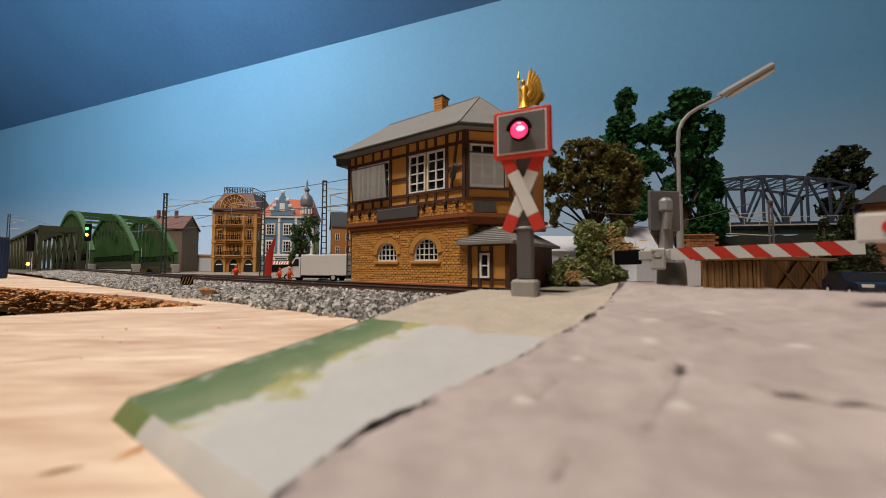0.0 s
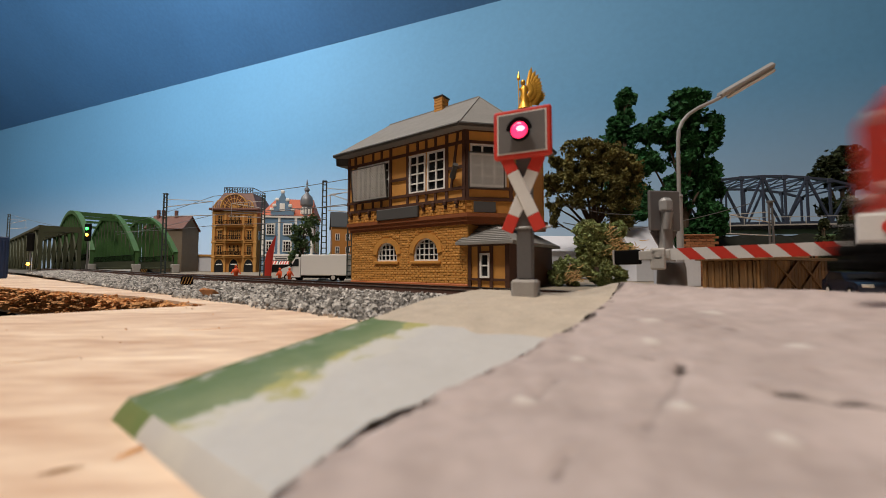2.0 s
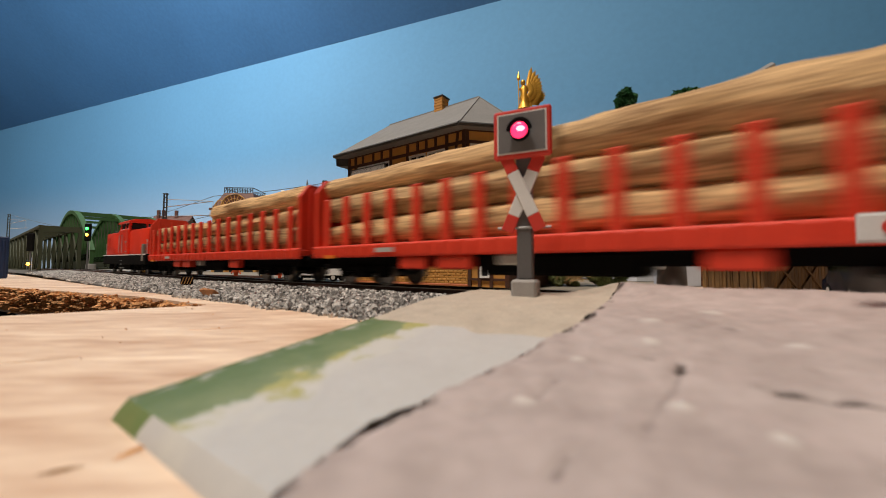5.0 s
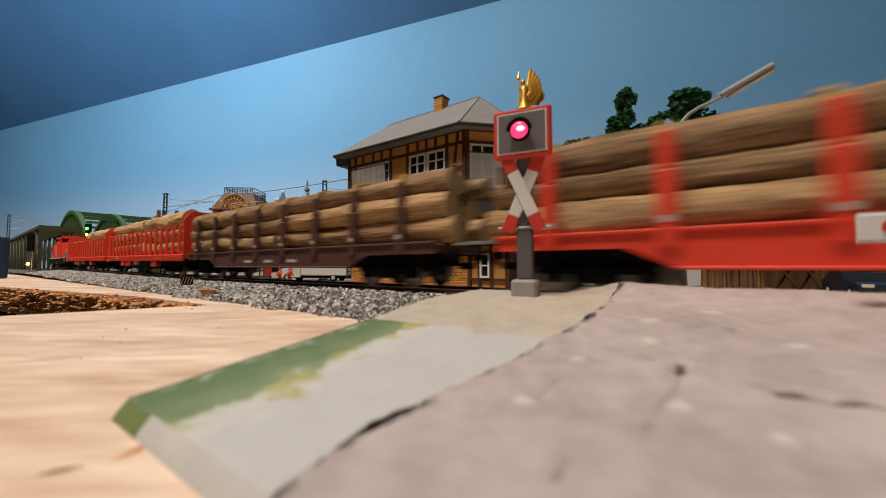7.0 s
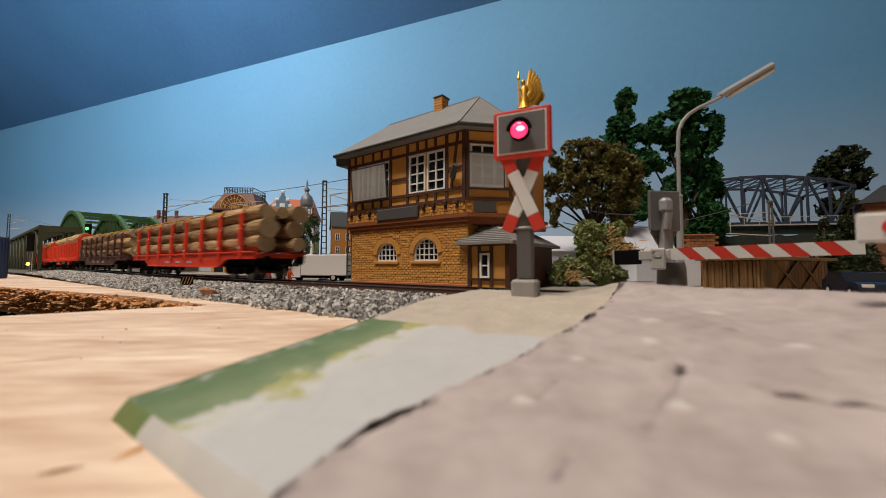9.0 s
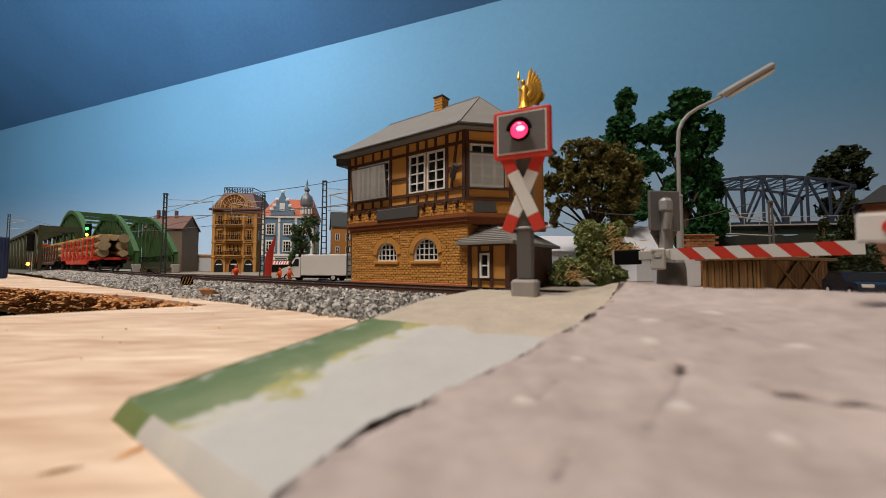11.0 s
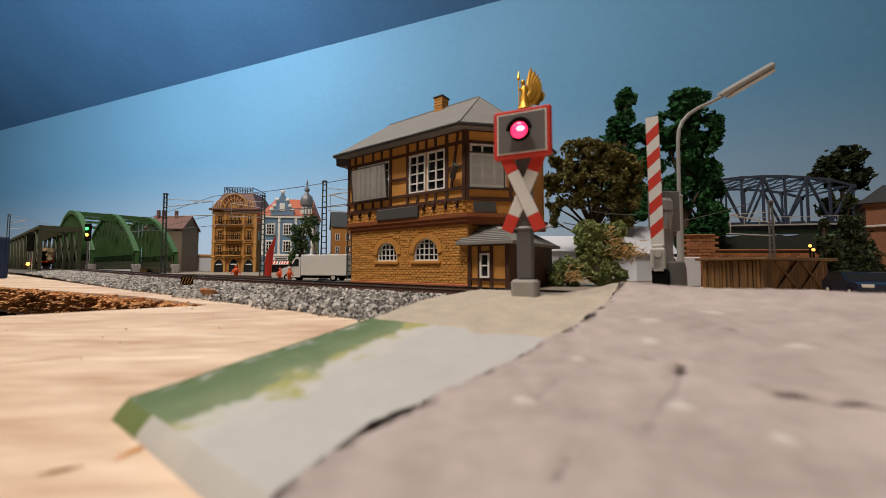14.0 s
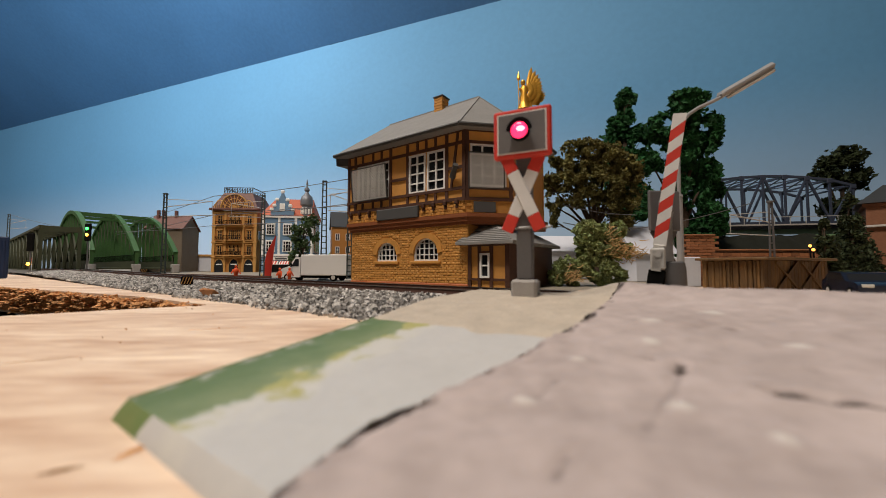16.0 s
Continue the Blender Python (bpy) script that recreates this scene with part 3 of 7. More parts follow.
        beam(-0.02, LB, z0, z1, bev, -0.09, 0.0)
    for x in (9.24, 5.42, 4.05, 1.24, 0.14, 8.6):
        beam(x - 0.09, x + 0.09, 4.86, 8.42)
    for x in (7.9, 6.95, 6.2, 3.3, 2.66, 2.0):
        beam(x - 0.07, x + 0.07, 7.9, 8.42)
        beam(x - 0.07, x + 0.07, 4.86, 5.28)
    for x0, x1, z in ((0.2, 1.2, 6.5), (4.1, 5.35, 6.4), (8.65, 9.2, 6.4)):
        beam(x0, x1, z - 0.08, z + 0.08)
    for x in (0.12, 2.55):
        beam(x - 0.09, x + 0.09, 4.86, 8.42, bev, -0.08, 0.0)
    part("brace", Geo().bar((0.95, 0.16, 5.4), (0.5, 0.16, 8.4), 0.1, 0.13), M_TIMBER, box)
    part("brace", Geo().bar((8.8, 0.16, 5.4), (9.05, 0.16, 7.8), 0.1, 0.12), M_TIMBER, box)
    for x in (8.9, 8.1, 7.2, 2.8, 2.1, 1.3, 0.55):
        part("bracket", Geo().bev(x - 0.1, x + 0.1, 0.1, 0.34, 4.5, 4.74, 0.03), M_TIMBER, box)
        part("bracket", Geo().bev(x - 0.07, x + 0.07, 0.1, 0.28, 4.3, 4.5, 0.03), M_TIMBER, box)
    casement(box, spot(3.33, 0.14, 5.43), 1.22, 2.26, 2, 4)
    casement(box, spot(1.975, 0.14, 5.43), 1.25, 2.26, 2, 4)
    casement(box, spot(6.25, 0.1, 5.45), 1.4, 2.28, 3, 4)
    casement(box, spot(7.72, 0.1, 5.45), 1.4, 2.28, 3, 4)
    lattice_screen(box, spot(6.98, 0.42, 5.4, 0, -6), 3.0, 2.0)
    w = casement(box, Matrix.Scale(1, 4), 2.0, 2.3, 3, 4)
    w.matrix_basis = spot(0.1 + 1.3 * math.cos(radians(-134.4)), 0.12 + 1.3 * math.sin(radians(-134.4)), 5.45, 45.6)
    s = lattice_screen(box, Matrix.Identity(4), 1.9, 1.85)
    s.matrix_basis = spot(0.1 + 1.15 * math.cos(radians(-134.4)) - 0.14, 0.12 + 1.15 * math.sin(radians(-134.4)) + 0.14, 5.35, 45.6)
    part("name_plate", Geo().bev(3.17, 6.48, 0.12, 0.32, 4.02, 4.68, 0.03), M_PLATE, box, "blank dark grey name plate")
    g = Geo().box(0.45, 1.65, -0.14, -0.06, 4.05, 4.62, bev)
    part("name_plate", g, M_PLATE, box, "blank dark grey name plate")
    horn = Geo().rod((0.78, 0.3, 5.95), (0.42, 0.55, 6.45), 0.17, 0.13, 12).rod((0.42, 0.55, 6.45), (0.36, 0.6, 6.52), 0.16, 0.16, 12)
    part("loudspeaker", horn, M_GUTTER, box, "dark round loudspeaker", True)
    # roof
    ev = [(9.98, 0.8), (0.02, 0.8), (-2.5, -1.75), (-2.5, -7.0), (9.98, -7.0)]
    RL, RR = (8.43, -2.9, 11.6), (0.9, -2.9, 11.66)
    z = 8.68
    vs = [(x, y, z) for x, y in ev] + [RL, RR] + [(x, y, z - 0.22) for x, y in ev]
    g = Geo().add(vs, [(0, 5, 6, 1), (1, 6, 2), (2, 6, 3), (3, 6, 5, 4), (4, 5, 0), (7, 8, 9, 10, 11)] + [(i, (i + 1) % 5, 7 + (i + 1) % 5, 7 + i) for i in range(5)])
    roof = part("roof", g, M_SLATE, box, "grey felted hipped roof")
    part("soffit", Geo().prism([(9.9, 0.72), (9.9, -6.9), (9.25, -6.9), (9.25, 0.15)][::-1], 7.95, 8.46), M_GUTTER, roof)
    g = Geo()
    for a, b in zip(ev, ev[1:]):
        g.rod((a[0], a[1] + 0.06, z - 0.1), (b[0], b[1] + 0.06, z - 0.1), 0.1, 0.1, 8)
    g.rod((9.98, 0.86, z - 0.1), (9.98, -7, z - 0.1), 0.12, 0.12, 8)
    part("gutter", g, M_GUTTER, roof)
    part("ridge", Geo().bar(RL, RR, 0.12, 0.08).bar(RR, (0.02, 0.8, 8.7), 0.1, 0.05).bar(RR, (-2.5, -1.75, 8.7), 0.1, 0.05), M_SLATE, roof)
    ch = Geo()
    for k in range(9):
        o = 0.012 * (k % 2)
        ch.bev(3.45 + o, 4.13 - o, -3.3, -2.55, 10.6 + k * 0.19, 10.6 + k * 0.19 + 0.175, 0.02)
    chim = part("chimney", ch, M_BRICK, roof, "ochre brick chimney")
    part("chimney_cap", Geo().bev(3.39, 4.19, -3.36, -2.5, 12.3, 12.4, 0.03), M_GUTTER, chim)
    # annex
    an = part("annex", Geo().box(-2.3, 0.0, -6.3, -0.06, 0, 2.4), M_PLASTER, box, "low timber-framed annex")
    for x in (-0.1, -0.68, -1.36, -2.22):
        part("beam", Geo().box(x - 0.09, x + 0.09, -0.06, 0.02, 0.0, 2.4), M_TIMBER, an)
    for z0, z1, x0, x1 in ((0.46, 0.58, -2.3, 0), (2.22, 2.4, -2.3, 0), (1.88, 1.96, -1.36, -0.68)):
        part("beam", Geo().box(x0, x1, -0.05, 0.03, z0, z1), M_TIMBER, an)
    # the right side faces away from the lamp; its shade is painted in dark colour
    part("side_wall", Geo().box(-2.36, -2.3, -6.3, 0.02, 0, 2.4), M_TIMBER, an, "side wall with its shade put into a dark colour")
    casement(an, spot(-1.02, 0.04, 0.6), 0.56, 1.26, 1, 2)
    ev = [(0.5, 0.45), (-2.75, 0.45), (-2.75, -6.8), (0.5, -6.8)]
    ap, bp = (-0.2, -2.2, 3.98), (-0.2, -4.6, 3.98)
    vs = [(x, y, 2.44) for x, y in ev] + [ap, bp] + [(x, y, 2.3) for x, y in ev]
    g = Geo().add(vs, [(0, 4, 1), (1, 4, 5, 2), (2, 5, 3), (3, 5, 4, 0), (6, 7, 8, 9)] + [(i, (i + 1) % 4, 6 + (i + 1) % 4, 6 + i) for i in range(4)])
    part("annex_roof", g, M_SLATE, an, "grey hipped annex roof")
    g = Geo()
    for k in range(14):
        f = (k + 0.5) / 14
        a = Vector((0.5, 0.45, 2.46)).lerp(Vector(ap), f)
        b = Vector((-2.75, 0.45, 2.46)).lerp(Vector(ap), f)
        g.bar(a + Vector((0, 0.02, 0.0)), b + Vector((0, 0.02, 0.0)), 0.03, 0.035)
    part("shingle_course", g, M_SLATE, an)
    # outside stair with a rail behind the gable
    g = Geo()
    for k in range(5):
        g.box(9.2, 10.0, -1.6 - k * 0.3, -1.3 - k * 0.3, 0, 0.25 + 0.22 * k)
    st = part("stair", g, M_PLATE, box, "dark outside stair")
    for k in range(5):
        part("rail_post", Geo().rod((10.0, -1.4 - k * 0.35, 0.2 + k * .24), (10.0, -1.4 - k * 0.35, 0.95 + k * .24), 0.035, n=6), M_GUTTER, st)
    part("handrail", Geo().rod((10.0, -1.3, 0.9), (10.0, -2.9, 1.95), 0.045, n=6).rod((10.0, -1.3, 0.6), (10.0, -2.9, 1.65), 0.03, n=6), M_GUTTER, st)
    return box, wall, wins


BOX, BOX_WALL, BOX_WINS = signal_box()
# ---- train ----
M_RED = mat("traffic_red", (0.74, 0.042, 0.016), 0.38, var=0.12, scale=120, bump=0.05)
M_REDW = mat("wagon_red", (0.70, 0.045, 0.016), 0.5, var=0.2, scale=200, bump=0.1)
M_BROWN = mat("wagon_brown", (0.085, 0.032, 0.024), 0.6, var=0.3, scale=200, bump=0.1)
M_BLACK = mat("black_frame", (0.005, 0.005, 0.005), 0.75, var=0.2, scale=300)
M_STEEL = mat("wheel_steel", (0.25, 0.24, 0.23), 0.4, 0.9, var=0.2, scale=300)
M_LOG = mat("peeled_log", (0.56, 0.37, 0.18), 0.8, var=0.95, scale=170, fine=4, tint=(0.17, 0.08, 0.025), stretch=(0.14, 1.8, 1.8), bump=0.9, island=0.25)
M_LOG_DARK = mat("weathered_log", (0.36, 0.225, 0.105), 0.85, var=1.0, scale=170, fine=4, tint=(0.09, 0.045, 0.018), stretch=(0.16, 1.8, 1.8), bump=1.0, island=0.3)
M_LOGEND = mat("cut_log_end", (0.42, 0.32, 0.185), 0.85, var=0.45, scale=350, bump=0.3, island=0.15)
M_STRAP = mat("yellow_strap", (0.50, 0.28, 0.03), 0.7, var=0.2, scale=300)
M_TAIL = mat("red_tail_light", (1.0, 0.03, 0.03), 0.3, emit=1.6, var=0)
M_PALE = mat("pale_grey_part", (0.45, 0.43, 0.40), 0.6, var=0.2, scale=300)
M_LAMPDULL = mat("dull_grey_part", (0.20, 0.18, 0.15), 0.6, var=0.2, scale=300)
M_ORANGE = mat("orange_mark", (0.75, 0.20, 0.02), 0.5)
M_BLACK.node_tree.nodes["Principled BSDF"].inputs["Specular IOR Level"].default_value = 0.06
TRAIN = []


def wheelset(parent, x, r=0.45):
    g = Geo()
    for s in (1, -1):
        y = 0.73 * s
        m = Matrix.Translation((x, y, r)) @ Matrix.Rotation(radians(90), 4, "X")
        g.lathe([(0.12, -0.1), (r * 0.8, -0.07), (r * 0.84, -0.11), (r, -0.1), (r, 0.06), (r * 0.84, 0.07), (r * 0.8, 0.04), (0.12, 0.08)], 16, m=m)
    g.rod((x, -0.73, r), (x, 0.73, r), 0.08)
    part("wheelset", g, M_STEEL, parent, "", True)


def bogie(parent, x, r=0.45, base=1.0, name="bogie"):
    g = Geo()
    for s in (1, -1):
        y = 1.0 * s
        g.bev(x - base - 0.35, x + base + 0.35, y - 0.07, y + 0.07, 0.5, 0.72, 0.04)
        g.bev(x - 0.5, x + 0.5, y - 0.08, y + 0.08, 0.3, 0.5, 0.05)
        for dx in (-base, base):
            g.bev(x + dx - 0.16, x + dx + 0.16, y - 0.1, y + 0.13, 0.3, 0.62, 0.05)
            for k in range(4):
                g.rod((x + dx - 0.28, y, 0.32 + 0.06 * k), (x + dx - 0.28, y, 0.36 + 0.06 * k), 0.09, n=8)
        for dx in (-0.2, 0.0, 0.2):
            g.rod((x + dx, y + 0.1 * s, 0.3), (x + dx, y + 0.1 * s, 0.66), 0.07, n=8)
    g.bev(x - 0.3, x + 0.3, -1.0, 1.0, 0.45, 0.75, 0.04)
    b = part(name, g, M_BLACK, parent, "black bogie with springs and axle boxes")
    for dx in (-base, base):
        wheelset(b, x + dx, r)
    return b


def buffers(parent, x, z=0.98):
    s = 1 if x > 0 else -1
    for y in (0.85, -0.85):
        part("buffer", Geo().rod((x, y, z), (x + 0.3 * s, y, z), 0.1, n=10).rod((x + 0.3 * s, y, z), (x + 0.36 * s, y, z), 0.24, 0.22, 14), M_BLACK, parent, "", True)
    part("coupler", Geo().bev(min(x, x + .5 * s), max(x, x + .5 * s), -0.15, 0.15, 0.6, 0.8, 0.04), M_BLACK, parent)


def hood(x0, x1, w, z0, z1, r=0.3, nose=0.12):
    """A long rounded engine cover."""
    sec = [(-w, z0), (-w, z1 - r), (-w + r * 0.3, z1 - r * 0.3), (-w + r, z1), (w - r, z1), (w - r * 0.3, z1 - r * 0.3), (w, z1 - r), (w, z0)]
    g = Geo()
    xs = [(x0, 0.94), (x0 + nose, 1.0), (x1 - nose, 1.0), (x1, 0.94)]
    vs = [(x, y * k, z0 + (z - z0) * (k * 0.5 + 0.5)) for x, k in xs for y, z in sec]
    n = len(sec)
    fs = [tuple(range(n)), tuple(range(3 * n, 4 * n))[::-1]]
    for a in range(3):
        fs += [(a * n + i, (a + 1) * n + i, (a + 1) * n + (i + 1) % n, a * n + (i + 1) % n) for i in range(n)]
    return g.add(vs, fs)


def locomotive():
    L = 13.1
    t = thing("locomotive", spot(0, 0), "red diesel locomotive with black frame and white line", "locomotive")
    F, R = L / 2, -L / 2
    # the lowest boxes are added black fill that keeps the underside dark
    part("frame", Geo().bev(R + 0.3, F - 0.3, -1.3, 1.3, 1.05, 1.40, 0.04).bev(R + 0.22, F - 0.22, -1.32, 1.32, 0.72, 1.53, 0.05).box(-1.8, 1.8, -1.15, 1.15, 0.3, 0.9).box(R + 0.5, F - 0.5, -0.8, 0.8, 0.3, 0.8), M_BLACK, t, "black frame with tanks and fill for the dark underside")
    for s in (1, -1):
        part("white_line", Geo().box(R + 0.22, F - 0.22, s * 1.325 - 0.015, s * 1.325 + 0.015, 1.47, 1.55), M_WHITE, t)
    h1 = part("front_hood", hood(1.25, F - 0.45, 1.14, 1.46, 3.6, 0.2), M_RED, t, "long red engine hood with louvres", True)
    h2 = part("rear_hood", hood(R + 0.45, -1.35, 1.14, 1.46, 3.6, 0.2), M_RED, t, "short red hood", True)
    g = Geo()
    for s in (1, -1):
        for x0, x1, z0, n in ((F - 1.9, F - 0.75, 2.0, 12), (F - 3.4, F - 2.7, 1.62, 6)):
            for k in range(n):
                g.box(x0, x1, min(s * 1.1, s * 1.165), max(s * 1.1, s * 1.165), z0 + 0.1 * k, z0 + 0.1 * k + 0.045)
        for x in (1.9, 2.6, 3.3):
            g.box(x - 0.012, x + 0.012, min(s * 1.1, s * 1.135), max(s * 1.1, s * 1.135), 1.5, 3.3)
        g.box(1.1, F - 0.6, min(s * 1.1, s * 1.13), max(s * 1.1, s * 1.13), 3.28, 3.33)
    part("louvre", g, M_RED, h1)
    g = Geo()
    for s in (1, -1):
        g.box(R + 0.6, -1.4, min(s * 1.1, s * 1.13), max(s * 1.1, s * 1.13), 3.28, 3.33)
        for x in (-4.9, -3.4):
            g.box(x - 0.012, x + 0.012, min(s * 1.1, s * 1.135), max(s * 1.1, s * 1.135), 1.5, 3.28)
    part("panel_seam", g, M_RED, h2)
    # cab: walls up to the windows, posts, roof
    c0, c1 = -1.4, 1.3
    g = Geo().bev(c0, c1, -1.3, 1.3, 1.46, 3.66, 0.05)
    posts = []
    for x in (c0 + 0.08, -0.35, c1 - 0.08):
        for y in (1.2, -1.2):
            posts.append(Geo().bar((x, y, 3.4), ((x + 0.35) * 0.93 - 0.35, y * 0.9, 4.27), 0.16, 0.14))
    for x in (c0 + 0.08, c1 - 0.08):
        posts.append(Geo().bar((x, 0, 3.4), (x * 0.95, 0, 4.27), 0.12, 0.12))
    cab = part("cab", g, M_RED, t, "red driver's cab with windows all round")
    for q in posts:
        part("window_post", q, M_RED, cab)
    for s in (1, -1):
        part("cab_window", Geo().bev(c0 + 0.2, -0.42, s * 1.14 - 0.02, s * 1.14 + 0.02, 3.68, 4.22, 0.01), M_GLASS, cab)
        part("cab_window", Geo().bev(-0.28, c1 - 0.2, s * 1.14 - 0.02, s * 1.14 + 0.02, 3.68, 4.22, 0.01), M_GLASS, cab)
        # silver strip imitates the pale reflection along the panes
        part("window_sill", Geo().bev(c0 + 0.1, c1 - 0.1, s * 1.18 - 0.03, s * 1.18 + 0.03, 3.64, 3.72, 0.01), M_LATTICE, cab, "silver strip for the pale reflection on the windows")
    part("end_window", Geo().bev(c1 - 0.14, c1 - 0.1, -1.05, 1.05, 3.68, 4.22, 0.01).bev(c0 + 0.1, c0 + 0.14, -1.05, 1.05, 3.68, 4.22, 0.01), M_GLASS, cab)
    part("driver_desk", Geo().bev(-0.2, 0.5, -0.9, 0.9, 3.3, 3.8, 0.05), M_BLACK, cab)
    sec = [(-1.32, 3.98), (-1.3, 4.1), (-0.9, 4.3), (0, 4.38), (0.9, 4.3), (1.3, 4.1), (1.32, 3.98)]
    sec = [(y, z + 0.22) for y, z in sec]
    part("cab_roof", Geo().prism(sec, c0 - 0.25, c1 + 0.22, "x"), M_RED, cab, "", True)
    for s in (1, -1):
        g = Geo()
        y = s * 1.31
        g.box(-0.1, 0.6, y - 0.02, y + 0.02, 1.55, 1.6).box(-0.1, 0.6, y - 0.02, y + 0.02, 3.3, 3.35).box(-0.1, -0.05, y - 0.02, y + 0.02, 1.6, 3.3).box(0.55, 0.6, y - 0.02, y + 0.02, 1.6, 3.3)
        part("cab_door", g, M_RED, cab)
        part("door_panel", Geo().bev(-0.6, -0.16, s * 1.32 - 0.02, s * 1.32 + 0.02, 1.7, 3.3, 0.01).bev(0.68, 1.05, s * 1.32 - 0.02, s * 1.32 + 0.02, 1.7, 3.3, 0.01), M_RED, cab)
        part("handrail", Geo().rod((-0.17, s * 1.4, 1.7), (-0.17, s * 1.4, 3.2), 0.025, n=6).rod((0.67, s * 1.4, 1.7), (0.67, s * 1.4, 3.2), 0.025, n=6), M_PALE, cab)
        part("lettering", Geo().box(-1.2, -0.7, s * 1.312 - .01, s * 1.312 + .01, 2.55, 2.63).box(-1.2, -0.75, s * 1.312 - .01, s * 1.312 + .01, 1.75, 1.82), M_PALE, cab, "row of pale unreadable marks")
        g = Geo()
        for k in range(3):
            g.box(-0.15, 0.65, s * 1.2 - 0.12, s * 1.2 + 0.12, 0.4 + 0.33 * k, 0.44 + 0.33 * k)
        part("step", g, M_PALE, t)
        for x in (F - 0.5, R + 0.5):
            g = Geo().box(x - 0.25, x + 0.25, s * 1.15 - 0.12, s * 1.15 + 0.12, 0.4, 0.45).bar((x - 0.22, s * 1.2, 0.42), (x - 0.22, s * 1.2, 1.4), 0.05).bar((x + 0.22, s * 1.2, 0.42), (x + 0.22, s * 1.2, 1.4), 0.05)
            part("end_step", g, M_BLACK, t)
            part("handrail", Geo().tube([(x - .2, s * 1.2, 1.42), (x - .2, s * 1.2, 2.6), (x + .1, s * 1.2, 2.6)], 0.025), M_PALE, t)
    part("tool_box", Geo().bev(R + 0.75, R + 1.15, 1.12, 1.35, 1.0, 2.3, 0.04), M_LAMPDULL, t, "pale grey upright locker")
    for x, s in ((F - 0.44, 1), (R + 0.44, -1)):
        for y in (0.75, -0.75):
            part("headlight", Geo().rod((x, y, 1.95), (x + 0.08 * s, y, 1.95), 0.11, n=12), M_TAIL if s < 0 else M_PALE, t)
        part("headlight", Geo().rod((x, 0, 3.3), (x + 0.06 * s, 0, 3.3), 0.13, n=12), M_PALE, t)
    part("exhaust", Geo().bev(2.4, 3.2, -0.25, 0.25, 3.55, 3.8, 0.06), M_BLACK, t)
    bogie(t, 3.9), bogie(t, -3.9)
    buffers(t, F - 0.3), buffers(t, R + 0.3)
    TRAIN.append((t, 0.0, L))


def log(parent, x0, x1, y, z, r, seed, wood):
    rnd = random.Random(seed)
    g = Geo()
    n, m = 14, 20
    ph, bend, tilt = rnd.random() * 6, rnd.uniform(-0.1, 0.1), rnd.uniform(-0.12, 0.12)
    taper = rnd.uniform(-0.14, 0.14)
    vs = []
    for i in range(m + 1):
        u = i / m
        x = x0 + (x1 - x0) * u
        rr = r * (1 + taper * (u - 0.5) * 2)
        cy, cz = y + bend * math.sin(u * 3.1), z + tilt * (u - 0.5) + 0.02 * math.sin(u * 9 + ph)
        for k in range(n):
            a = 2 * math.pi * k / n
            q = rr * (1 + 0.17 * noise.noise((x * 0.8 + seed, math.cos(a) * 1.3, math.sin(a) * 1.3 + ph)) + 0.07 * noise.noise((x * 3 + seed, math.cos(a) * 2.5, math.sin(a) * 2.5)))
            vs.append((x, cy + q * math.cos(a), cz + q * math.sin(a)))
    fs = [(i * n + k, (i + 1) * n + k, (i + 1) * n + (k + 1) % n, i * n + (k + 1) % n) for i in range(m) for k in range(n)]
    g.add(vs, fs)
    ob = part("log", g, wood, parent, "", True)
    part("cut_end", Geo().add(vs[:n], [tuple(range(n))]), M_LOGEND, ob)
    part("cut_end", Geo().add(vs[-n:], [tuple(range(n))[::-1]]), M_LOGEND, ob)
    return ob


def stack(parent, x0, x1, rows, r, z0, half, seed, wood):
    """Layers of logs lying in a wagon."""
    rnd = random.Random(seed)
    z = z0 + r
    for k in range(rows):
        n = int((2 * half - 0.1) / (2 * r))
        off = 0 if k % 2 == 0 else r * 0.5
        for i in range(n):
            y = -half + r + 0.05 + i * (2 * half - 2 * r - 0.1) / (n - 1) + (off if i < n - 1 else 0) * 0.4
            rr = r * rnd.uniform(0.82, 1.08)
            log(parent, x0 + rnd.uniform(-0.45, 0.35), x1 + rnd.uniform(-0.35, 0.4), y, z + rnd.uniform(-0.05, 0.05), rr, seed * 50 + k * 10 + i, wood)
        z += r * 1.7


